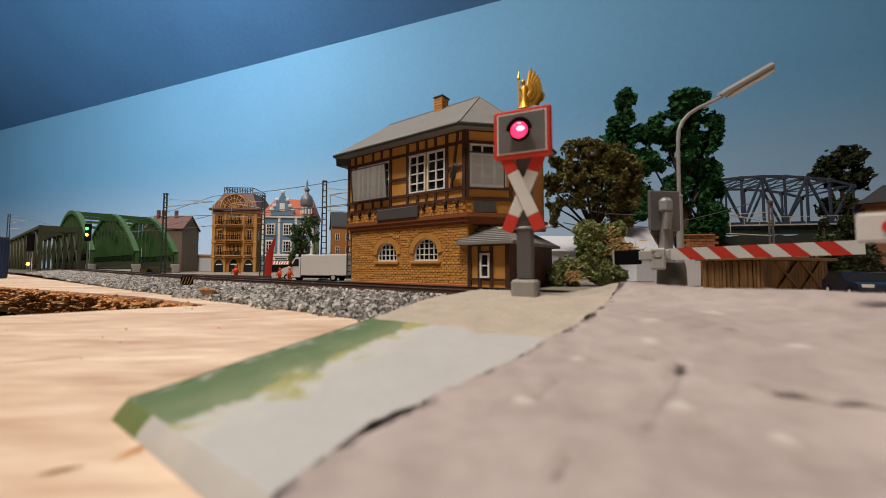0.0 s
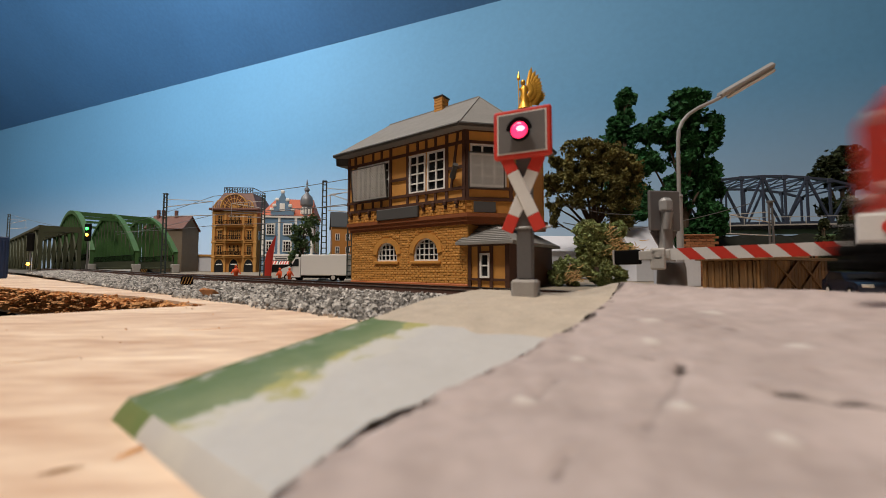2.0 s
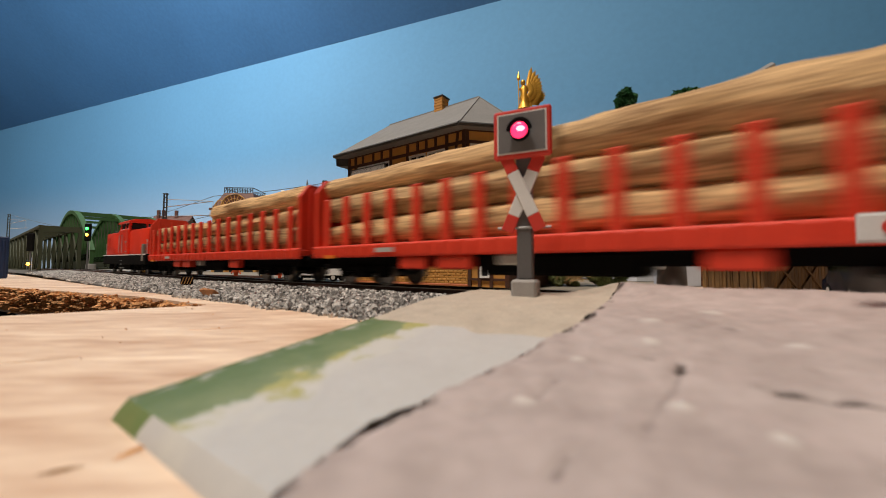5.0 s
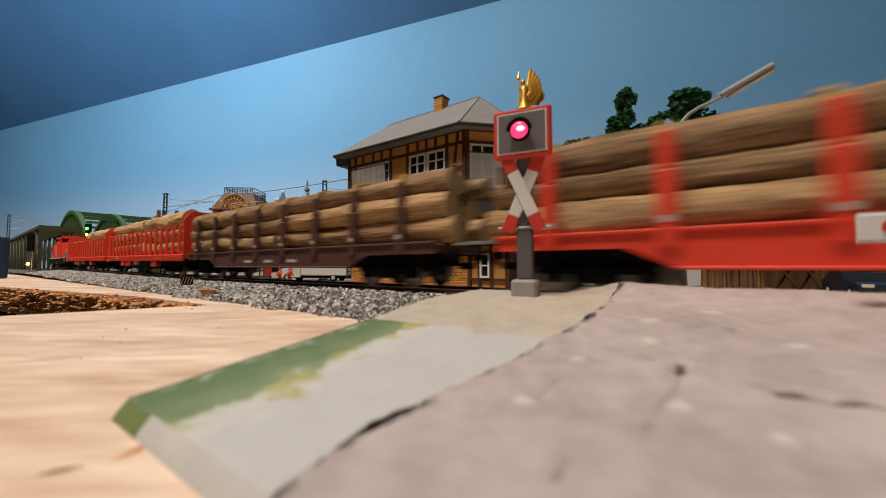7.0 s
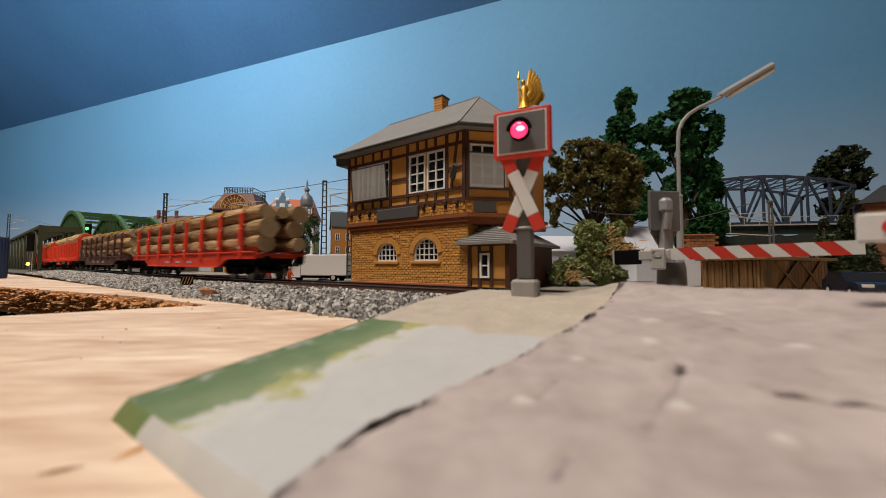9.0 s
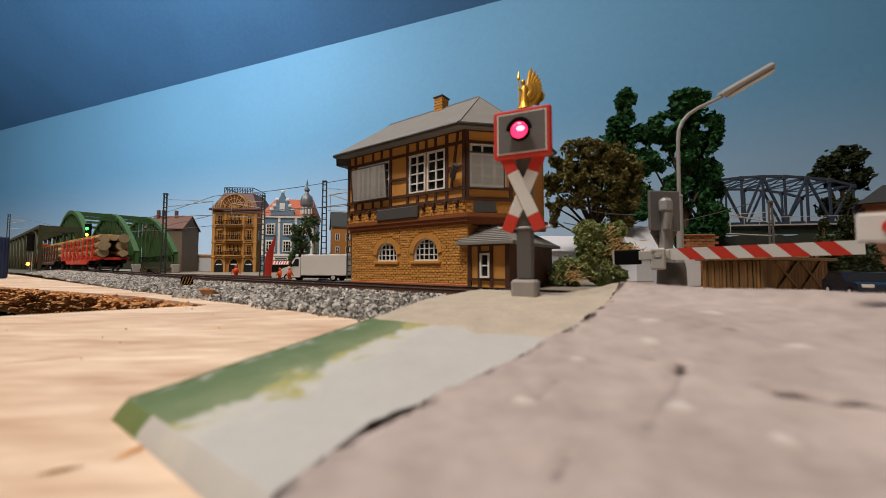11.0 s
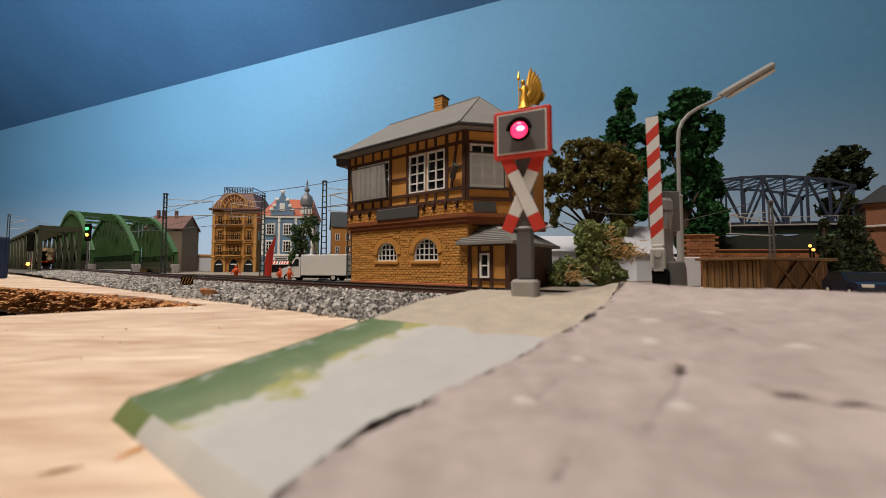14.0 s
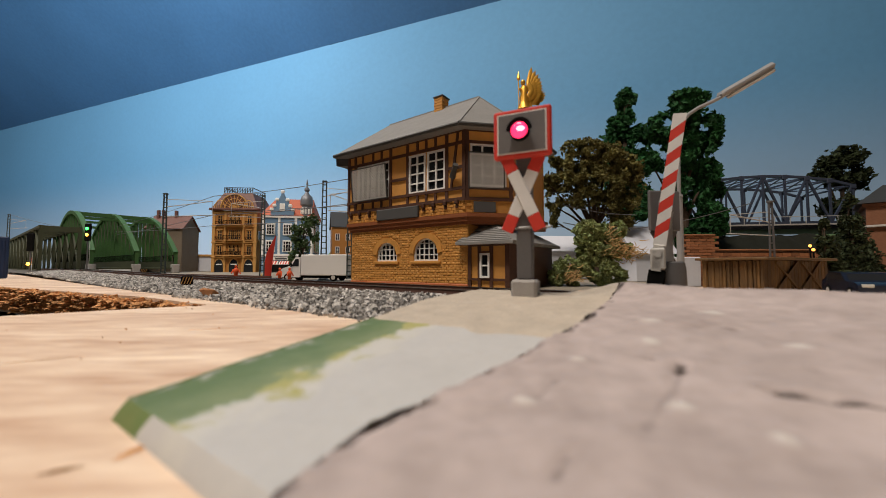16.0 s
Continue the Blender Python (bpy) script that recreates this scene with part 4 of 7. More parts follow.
def end_board_wagon(ahead, L, seed, rows):
    t = thing("log_wagon", spot(0, 0), "red stake wagon with end boards loaded with pale logs", "freight wagon", "log wagons")
    F, R = L / 2, -L / 2
    g = Geo().bev(R, F, -1.2, 1.2, 1.15, 1.4, 0.04)
    for s in (1, -1):
        sill = part("side_sill", Geo().bev(R, F, s * 1.28 - 0.08, s * 1.28 + 0.08, 1.0, 1.45, 0.04), M_REDW, t, "red side sill with stake pockets")
        pocket = Geo().bev(-0.09, 0.09, -0.04, 0.04, 1.05, 1.4, 0.03).mesh("stake_pocket", M_REDW)
        for k in range(34):
            part("stake_pocket", pocket, None, sill, at=spot(R + 0.35 + k * (L - 0.7) / 33, s * 1.38))
    part("deck", g, M_REDW, t)
    # solid black block stands in for the shade between the bogies
    part("brake_gear", Geo().bev(R + 0.5, F - 0.5, -0.95, 0.95, 0.68, 1.14, 0.05).bev(-2.2, 1.8, -1.05, 1.05, 0.45, 1.0, 0.08), M_BLACK, t, "black block filling the shaded underside, with air tanks")
    for x0, x1 in ((3.6, 4.7), (2.0, 3.2), (-4.2, -3.2)):
        part("side_box", Geo().bev(x0, x1, 0.95, 1.3, 0.6, 1.0, 0.05), M_REDW, t)
    part("brake_box", Geo().bev(0.4, 1.2, 1.0, 1.25, 0.72, 1.0, 0.05), M_PALE, t)
    for k in range(16):
        x = R + 0.8 + k * (L - 1.6) / 15
        for s in (1, -1):
            part("stake", Geo().bev(x - 0.16, x + 0.16, s * 1.26 - 0.07, s * 1.26 + 0.07, 1.4, 3.25, 0.04), M_REDW, t)
    for x in (F - 0.12, R + 0.12):
        pr = [(-1.3, 1.4), (1.3, 1.4), (1.3, 3.6), (0.9, 4.15), (-0.9, 4.15), (-1.3, 3.6)]
        eb = part("end_board", Geo().prism(pr, x - 0.1, x + 0.1, "x"), M_REDW, t, "tall red end board")
        for y in (-0.8, 0, 0.8):
            part("rib", Geo().bev(x - 0.15, x + 0.15, y - 0.07, y + 0.07, 1.4, 4.0, 0.03), M_REDW, eb)
    n = 2
    span = (L - 1.0) / n
    for k in range(n):
        stack(t, R + 0.55 + k * span, R + 0.4 + (k + 1) * span, rows[k], 0.53, 1.45, 1.18, seed + k, M_LOG)
    part("marking", Geo().box(F - 1.5, F - 0.9, 1.33, 1.44, 0.98, 1.1), M_ORANGE, t)
    part("marking", Geo().box(F - 4.5, F - 3.7, 1.4, 1.425, 1.15, 1.3), M_PALE, t, "pale lettering panel too small to read")
    bogie(t, F - 2.6), bogie(t, R + 2.6)
    buffers(t, F), buffers(t, R)
    TRAIN.append((t, ahead, L))


def stake_wagon(ahead, L, seed, material, label):
    t = thing("log_wagon", spot(0, 0), label, "freight wagon", "log wagons")
    F, R = L / 2, -L / 2
    g = Geo().bev(R, F, -1.2, 1.2, 1.1, 1.36, 0.04)
    side = [(R, 1.4), (R, 1.06), (R + 3.0, 1.06), (R + 3.9, 0.66), (F - 3.9, 0.66), (F - 3.0, 1.06), (F, 1.06), (F, 1.4)]
    for s in (1, -1):
        sill = part("side_sill", Geo().prism([(z, x) for x, z in side][::-1], s * 1.26 - 0.06, s * 1.26 + 0.06, "y"), material, t, "fish-bellied side sill")
        part("flange", Geo().bev(R, F, s * 1.3 - 0.09, s * 1.3 + 0.09, 1.36, 1.44, 0.02), material, sill)
        part("flange", Geo().bev(R + 3.9, F - 3.9, s * 1.3 - 0.09, s * 1.3 + 0.09, 0.62, 0.69, 0.02), material, sill)
    part("deck", g, material, t)
    # plain black fill takes the place of shade below the deck
    part("brake_gear", Geo().bev(R + 0.5, F - 0.5, -0.95, 0.95, 0.7, 1.1, 0.05), M_BLACK, t, "black block filling the shaded underside")
    for k in range(8):
        x = F - 1.4 - k * (L - 2.8) / 7
        for s in (1, -1):
            g = Geo().bev(x - 0.17, x + 0.17, s * 1.34 - 0.08, s * 1.34 + 0.08, 1.05, 2.6, 0.04)
            g.bev(x - 0.15, x + 0.15, s * 1.31 - 0.07, s * 1.31 + 0.07, 2.6, 3.4, 0.05)
            st = part("stake", g, material, t)
            part("stake_label", Geo().box(x - 0.1, x + 0.1, s * 1.425 - 0.012, s * 1.425 + 0.012, 1.55, 1.68), M_PALE, st)
        part("strap", Geo().tube([(x, 1.34, 3.3), (x + 0.05, 1.15, 3.62), (x + 0.1, 0.55, 3.78), (x + 0.1, -0.5, 3.78), (x, -1.15, 3.62), (x, -1.34, 3.3)], 0.06), M_STRAP, t, "yellow lashing strap")
    n = 2
    span = (L + 0.3) / n
    for k in range(n):
        stack(t, R - 0.15 + k * span, R - 0.25 + (k + 1) * span, 3, 0.43, 1.40, 1.24, seed + k, M_LOG_DARK)
        for i in range(3):
            log(t, R + k * span, R - 0.2 + (k + 1) * span, -0.72 + 0.68 * i, 3.3 + 0.12 * (i == 1), 0.33, seed * 7 + k * 3 + i, M_LOG_DARK)
    g = Geo()
    for i in range(3):
        x = -2.2 + 1.9 * i
        g.box(x, x + 0.7, 1.325, 1.335, 0.85, 0.98)
    part("lettering", g, M_PALE, t, "small pale marks too small to read")
    bogie(t, F - 2.3), bogie(t, R + 2.3)
    buffers(t, F), buffers(t, R)
    TRAIN.append((t, ahead, L))


locomotive()
end_board_wagon(13.75, 19.3, 11, (3, 2))
end_board_wagon(34.0, 18.7, 21, (3, 3))
stake_wagon(53.6, 18.9, 31, M_BROWN, "dark brown stake wagon loaded with pale logs under straps")
stake_wagon(74.6, 19.5, 41, M_REDW, "red stake wagon loaded with pale logs under straps")
# ---- crossing signal ----
M_SIGNRED = mat("sign_red", (0.55, 0.035, 0.02), 0.5, var=0.12, scale=300)
M_SIGNWHITE = mat("sign_white", (0.66, 0.65, 0.63), 0.5, var=0.1, scale=300)
M_SIGNGREY = mat("sign_grey", (0.13, 0.125, 0.125), 0.5, var=0.15, scale=300)
M_POST = mat("post_grey", (0.11, 0.105, 0.105), 0.45, var=0.2, scale=300)
M_CONCRETE = mat("concrete", (0.33, 0.31, 0.29), 0.8, var=0.25, scale=400, bump=0.3)
M_LAMPRED = mat("red_lamp_lens", (1.0, 0.03, 0.12), 0.2, emit=1.7, var=0)
M_LAMPCORE = mat("lamp_core", (1.0, 0.5, 0.62), 0.2, emit=2.0, var=0)
M_LAMPGREY = mat("lamp_post_grey", (0.30, 0.30, 0.30), 0.4, var=0.12, scale=300)
M_LAMPGLASS = mat("lamp_glass", (0.55, 0.54, 0.50), 0.3, var=0.08, scale=300)


def disc(g, r, y0, y1, x=0.0, z=0.0, n=20):
    g.rod((x, y0, z), (x, y1, z), r, r, n)
    return g


def crossing_signal():
    t = thing("crossing_signal", spot(1.73, 7.6, 0.03, -24), "level crossing signal with lit red lamp and red-white cross", "signal")
    part("foot", Geo().bev(-0.26, 0.26, -0.26, 0.26, -0.1, 0.38, 0.05), M_CONCRETE, t, "concrete foot")
    part("post", Geo().bev(-0.16, 0.16, -0.1, 0.16, 0.38, 3.8, 0.03), M_POST, t, "square dark grey post")
    b = part("signal_board", Geo().bev(-0.6, 0.6, -0.26, -0.12, 2.9, 3.94, 0.04), M_SIGNRED, t, "grey board with white line and red border")
    part("border_line", Geo().box(-0.51, 0.51, -0.275, -0.26, 2.99, 3.85), M_SIGNWHITE, b)
    part("panel", Geo().box(-0.48, 0.48, -0.285, -0.275, 3.02, 3.82), M_SIGNGREY, b)
    lamp = part("lamp", disc(Geo(), 0.2, -0.4, -0.285, -0.02, 3.43), M_BLACK, b, "round red lamp glowing pink")
    g = Geo()
    m = Matrix.Translation((-0.02, -0.4, 3.43)) @ Matrix.Rotation(radians(90), 4, "X") @ Matrix.Scale(0.7, 4)
    g.lathe([(0.25, 0.0), (0.235, 0.04), (0.18, 0.08), (0.09, 0.105), (0.01, 0.11)], 18, m=m)
    part("lens", g, M_LAMPRED, lamp, "glowing red lens", True)
    g = Geo()
    m = Matrix.Translation((0.02, -0.43, 3.43)) @ Matrix.Rotation(radians(90), 4, "X") @ Matrix.Diagonal((0.95, 0.55, 1, 1))
    g.lathe([(0.1, 0.0), (0.08, 0.07), (0.01, 0.1)], 12, m=m)
    part("bulb", g, M_LAMPCORE, lamp, "white-hot bulb", True)
    part("hood", Geo().tube([(-0.02 + 0.23 * math.cos(a), -0.42, 3.43 + 0.23 * math.sin(a)) for a in [math.pi * k / 10 for k in range(11)]], 0.035), M_BLACK, lamp)
    cz = 2.17
    for s in (1, -1):
        ang = radians(66) * s
        m = Matrix.Translation((0, -0.14 - 0.045 * (s < 0), cz)) @ Matrix.Rotation(-ang, 4, "Y")
        arm = part("cross_arm", Geo().bev(-0.5, 0.5, -0.03, 0.03, -0.13, 0.13, 0.015, m), M_SIGNWHITE, t, "white arm with red ends")
        for e in (1, -1):
            g = Geo().bev(min(0.5 * e, 0.86 * e), max(0.5 * e, 0.84 * e), -0.03, 0.03, -0.13, 0.13, 0.015, m)
            part("red_end", g, M_SIGNRED, arm)
    part("cross_bar", Geo().rod((-0.55, -0.1, 1.46), (0.55, -0.1, 1.46), 0.03, n=6), M_LAMPGREY, t)


crossing_signal()


# ---- barriers ----
def half_barrier(m, with_disc):
    t = thing("level_crossing_barrier", m, "half barrier with red and white striped arm", "barrier", "crossing barriers")
    g = Geo().lathe([(0.47, -1.6), (0.45, -1.0), (0.43, -0.45), (0.40, -0.27), (0.34, -0.22)], 18, c=(0.36, 0.62))
    part("machine", g, M_CONCRETE if with_disc else M_POST, t, "grey barrier machine", True)
    part("bearing", Geo().bev(-0.22, 0.22, -0.3, -0.16, -0.5, 0.22, 0.05).bev(-0.22, 0.22, 0.16, 0.3, -0.5, 0.22, 0.05), M_PALE, t)
    arm = part("arm", Geo().bev(-0.35, 0.35, -0.12, 0.12, -0.17, 0.17, 0.04).rod((0, -0.32, 0), (0, 0.32, 0), 0.1, n=10), M_PALE, t, "swinging arm")
    cw = part("counterweight", Geo().bev(-1.3, -0.5, -0.26, 0.2, -0.3, 0.2, 0.04).bar((-0.6, 0, 0), (-0.3, 0, 0), 0.2, 0.18), M_BLACK, arm, "black counterweight")
    part("end_cap", Geo().bev(-1.36, -1.3, -0.27, 0.21, -0.31, 0.21, 0.02), M_PALE, cw, "pale grey end plate")
    part("hinge_plate", Geo().bev(-0.55, 0.12, -0.3, -0.26, -0.16, 0.14, 0.02), M_PALE, cw, "pale grey hinge plate")
    x, n = 0.3, 11
    st = (4.7 - 0.3) / n
    h, sl = 0.19, 0.17
    for k in range(n):
        a, b = x + k * st, x + (k + 1) * st
        l0, l1 = (a - sl, a + sl) if k else (a, a)
        r0, r1 = (b - sl, b + sl) if k < n - 1 else (b, b)
        g = Geo().prism([(-h, l1), (-h, r1), (h, r0), (h, l0)], -0.07, 0.07, "y")
        part("red_band" if k % 2 else "white_band", g, M_SIGNRED if k % 2 else M_SIGNWHITE, arm)
    if with_disc:
        part("end_plate", Geo().bev(3.95, 4.72, 0.075, 0.11, -0.17, 0.17, 0.02), M_SIGNWHITE, arm, "white end plate")
        part("reflector", Geo().rod((4.42, 0.11, 0), (4.42, 0.135, 0), 0.1, n=18), M_SIGNRED, arm, "round red reflector")
    return arm


ARM_FAR = half_barrier(spot(7.2, 12.1, 1.07, -32.6), False)
ARM_NEAR = half_barrier(spot(9.13, 1.86, 1.13, 143.5), True)


def rear_signal():
    """The other side's crossing signal, seen from behind."""
    t = thing("crossing_signal", spot(7.95, 12.9, GROUND, 8), "back of a grey level crossing signal", "signal")
    part("post", Geo().bev(-0.2, 0.2, -0.16, 0.16, 0, 3.2, 0.04), M_LAMPGREY, t)
    part("signal_board", Geo().bev(-0.62, 0.6, -0.05, 0.08, 2.45, 3.9, 0.04), M_SIGNGREY, t, "plain grey back of the board")
    part("lamp_housing", Geo().bev(-0.36, 0.1, -0.4, -0.05, 3.05, 3.6, 0.12).rod((-0.1, -0.3, 3.1), (-0.1, -0.2, 2.5), 0.16, 0.12, 12), M_LAMPGREY, t, "grey lamp housing", True)
    part("cross_arm", Geo().bar((-0.4, 0.05, 1.2), (0.4, 0.05, 2.5), 0.05, 0.28).bar((0.4, 0.1, 1.2), (-0.4, 0.1, 2.5), 0.05, 0.28), M_SIGNGREY, t)
    part("foot", Geo().bev(-0.4, 0.4, -0.4, 0.4, 0, 0.3, 0.05), M_CONCRETE, t)


rear_signal()


def street_lamp():
    t = thing("street_lamp", spot(9.72, 14.8, GROUND), "grey curved street lamp with a long slanted head", "street lamp")
    part("post", Geo().rod((0, 0, 0), (0.02, 0, 4.1), 0.135, 0.125, 14).rod((0.02, 0, 4.05), (0.02, 0, 4.15), 0.15, 0.12, 14), M_LAMPGREY, t, "", True)
    pts = [(0.02, 0, 4.1), (0.05, 0, 6.4), (0.1, 0, 6.85), (0.25, 0, 7.2), (0.52, 0, 7.52), (0.95, 0, 7.8), (1.5, 0, 8.05), (1.95, 0, 8.28)]
    part("arm", Geo().tube(pts, 0.075, 10), M_LAMPGREY, t, "", True)
    m = Matrix.Translation((1.9, 0, 8.2)) @ Matrix.Rotation(radians(-30), 4, "Y")
    head = part("head", Geo().bev(0.0, 2.6, -0.26, 0.26, -0.02, 0.26, 0.11, m), M_LAMPGREY, t, "", True)
    part("diffuser", Geo().bev(0.35, 2.5, -0.22, 0.22, -0.17, 0.0, 0.08, m), M_LAMPGLASS, head, "unlit milky cover", True)


street_lamp()

# ---- things beyond the crossing ----
M_CRATE = mat("stained_wood", (0.14, 0.075, 0.022), 0.7, var=0.9, scale=140, tint=(0.05, 0.028, 0.012), stretch=(1, 1, 0.25), bump=0.4, island=0.3)
M_REDBRICK = mat("red_brick", (0.32, 0.13, 0.055), 0.8, var=0.3, scale=300, island=0.3, bump=0.3)
M_MORTAR2 = mat("brown_mortar", (0.12, 0.07, 0.045), 0.9, var=0.3, scale=400)
M_CARPAINT = mat("dark_blue_paint", (0.012, 0.018, 0.035), 0.2, var=0.1, scale=100, bump=0)
M_VAN = mat("van_white", (0.74, 0.73, 0.71), 0.4, var=0.05, scale=200, bump=0.03)
M_TENT = mat("tent_white", (0.66, 0.68, 0.74), 0.8, var=0.1, scale=120)
M_GLOBE = mat("warm_lamp_globe", (1.0, 0.36, 0.07), 0.3, emit=2.6, var=0)
M_TRUSS = mat("blue_grey_steel", (0.05, 0.062, 0.095), 0.5, 0.2, var=0.25, scale=200)
M_EMBANK = mat("dark_embankment", (0.014, 0.016, 0.01), 0.95, var=0.5, scale=200, bump=0.6)


def crate():
    t = thing("timber_bin", spot(14.15, 16.0, GROUND, 25.5), "long brown stained timber bin with overhanging lid", "bin")
    n = 18
    for k in range(n):
        x = k * 6.4 / n
        part("plank", Geo().bev(x + 0.01, x + 6.4 / n - 0.02, 0.0, 0.12, 0.0, 1.46, 0.02), M_CRATE, t)
    for k in range(9):
        y = 0.13 + k * 2.4 / 9
        part("plank", Geo().bev(0.0, 0.12, y + 0.01, y + 2.4 / 9 - 0.015, 0.0, 1.46, 0.02), M_CRATE, t)
    part("back", Geo().box(0.1, 6.4, 2.3, 2.5, 0, 1.46).box(6.3, 6.4, 0.12, 2.3, 0, 1.46), M_CRATE, t)
    for k in range(7):
        y = 0.3 + k * 0.34
        part("rib", Geo().bev(-0.07, 0.0, y - 0.05, y + 0.05, 0.0, 1.4, 0.02), M_CRATE, t)
    for x in (1.0, 3.4):
        part("brace", Geo().bar((x, -0.04, 0.1), (x + 2.0, -0.04, 1.4), 0.08, 0.1), M_CRATE, t)
        part("brace", Geo().bar((x + 2.0, -0.06, 0.1), (x, -0.06, 1.4), 0.06, 0.1), M_CRATE, t)
    part("lid", Geo().bev(-0.3, 6.7, -0.3, 2.7, 1.47, 1.6, 0.04), M_CRATE, t, "weathered lid")


crate()


def brick_wall(name, m, w, h, label, bl=0.5, bh=0.17):
    t = thing(name, m, label, "wall")
    part("core", Geo().box(0, w, 0.06, 0.5, 0, h - 0.02), M_MORTAR2, t)
    me = Geo().bev(0, bl - 0.03, 0, 0.1, 0, bh - 0.025, 0.012).mesh("brick", M_REDBRICK)
    k, z = 0, 0.0
    while z + bh <= h + 0.01:
        x = -(k % 2) * bl / 2
        while x < w - 0.05:
            if x >= -0.01 and x + bl <= w + 0.3:
                part("brick", me, None, t, at=spot(x, random.uniform(-0.012, 0.012), z))
            x += bl
        z, k = z + bh, k + 1
    part("coping", Geo().bev(-0.05, w + 0.05, -0.06, 0.56, h, h + 0.1, 0.03), M_REDBRICK, t)


brick_wall("brick_wall", spot(14.6, 22.0, GROUND, 0), 1.95, 3.05, "short red brick garden wall behind the lamp")
brick_wall("brick_wall", spot(18.6, 25.5, GROUND, 0), 8.6, 2.3, "low red brick wall behind the timber bin", 0.6, 0.24)


def low_car(name, m, paint, label, w=1.5, l=2.9):
    t = thing(name, m, label, "car")
    prof = [(-l / 2, 0.18), (-l / 2, 0.5), (-l * .42, 0.6), (-l * .2, 0.62), (-l * .08, 0.94), (l * .25, 0.97), (l * .42, 0.66), (l / 2, 0.6), (l / 2, 0.18)]
    part("body", Geo().prism([(z, x) for x, z in prof][::-1], -w / 2, w / 2, "y"), paint, t, "", True)
    gl = [(-l * .17, 0.64), (-l * .07, 0.9), (l * .23, 0.93), (l * .36, 0.66)]
    part("side_window", Geo().prism([(z, x) for x, z in gl][::-1], -w / 2 - 0.01, w / 2 + 0.01, "y"), M_GLASS, t)
    part("windscreen", Geo().prism([(0.66, -l * .185), (0.9, -l * .105), (0.9, -l * .08), (0.64, -l * .16)][::-1], -w / 2 + 0.12, w / 2 - 0.12, "y"), M_GLASS, t)
    for x in (-l * .3, l * .3):
        for s in (1, -1):
            wh = part("wheel", Geo().rod((x, s * w / 2 - 0.1, 0.2), (x, s * w / 2 + 0.02, 0.2), 0.21, n=16), M_BLACK, t)
            part("rim", Geo().rod((x, s * (w / 2 + 0.02), 0.2), (x, s * (w / 2 + 0.03), 0.2), 0.13, n=12), M_PALE, wh)
    for s in (1, -1):
        part("headlight", Geo().bev(-l / 2 - 0.02, -l / 2 + 0.1, s * 0.5 - 0.16, s * 0.5 + 0.16, 0.42, 0.54, 0.02), M_LAMPGLASS, t)
    part("bumper", Geo().bev(-l / 2 - 0.05, -l / 2 + 0.05, -w / 2, w / 2, 0.12, 0.22, 0.02), M_BLACK, t)


low_car("car", spot(16.3, 14.0, GROUND, 62), M_CARPAINT, "dark blue car parked beyond the crossing")
low_car("car", spot(15.6, 23.5, GROUND, 20), mat("green_paint_car", (0.05, 0.10, 0.05), 0.3), "green car parked behind the street lamp")


def van():
    t = thing("van", spot(-10.9, 30.4, GROUND, 172), "white box van parked beside the signal box", "van")
    part("box_body", Geo().bev(-3.4, 0.6, -0.95, 0.95, 0.45, 2.15, 0.06), M_VAN, t, "plain white box body")
    cab = [(0.65, 0.3), (0.65, 1.95), (1.1, 1.95), (1.55, 1.25), (2.3, 1.0), (2.45, 0.75), (2.45, 0.3)]
    part("cab", Geo().prism([(z, x) for x, z in cab], -0.88, 0.88, "y"), M_VAN, t, "white cab", True)
    gl = [(0.8, 1.2), (0.8, 1.8), (1.08, 1.8), (1.45, 1.2)]
    part("side_window", Geo().prism([(z, x) for x, z in gl], -0.895, 0.895, "y"), M_GLASS, t)
    part("windscreen", Geo().prism([(1.88, 1.12), (1.9, 1.18), (1.3, 1.6), (1.28, 1.54)], -0.75, 0.75, "y"), M_GLASS, t)
    part("bumper", Geo().bev(2.4, 2.52, -0.88, 0.88, 0.25, 0.5, 0.04), M_PLATE, t)
    part("chassis", Geo().box(-3.3, 2.3, -0.8, 0.8, 0.25, 0.45), M_BLACK, t)
    for x in (-2.2, 1.75):
        for s in (1, -1):
            wh = part("wheel", Geo().rod((x, s * 0.72, 0.3), (x, s * 0.93, 0.3), 0.3, n=18), M_BLACK, t)
            part("rim", Geo().rod((x, s * 0.93, 0.3), (x, s * 0.945, 0.3), 0.18, n=12), M_PALE, wh)
    for s in (1, -1):
        part("headlight", Geo().bev(2.3, 2.47, s * 0.68 - 0.14, s * 0.68 + 0.14, 0.72, 0.92, 0.03), M_LAMPGLASS, t)
        part("mirror", Geo().bev(1.35, 1.45, s * 1.0 - 0.08, s * 1.0 + 0.08, 1.15, 1.45, 0.03), M_BLACK, t)


van()


def tent(m, w, d, eave, ridge, label):
    t = thing("white_hall", m, label, "hall")
    part("wall", Geo().bev(0, w, 0, d, 0, eave, 0.03), M_TENT, t)
    part("roof", Geo().prism([(-0.2, eave), (d / 2, ridge), (d + 0.2, eave)], -0.3, w + 0.3, "x"), M_TENT, t)


tent(spot(8.6, 33.5, GROUND, 4), 4.2, 4, 2.6, 4.2, "plain white hall half hidden by bushes")
tent(spot(15.2, 28.5, GROUND, 8), 3.4, 4, 2.2, 4.6, "white hall with a pitched roof among the bushes")
part_block = thing("white_block", spot(13.1, 21.6, GROUND), "small white block beside the bush", "box")
part("block", Geo().bev(0, 2.3, 0, 1, 0, 1.75, 0.04), M_TENT, part_block)


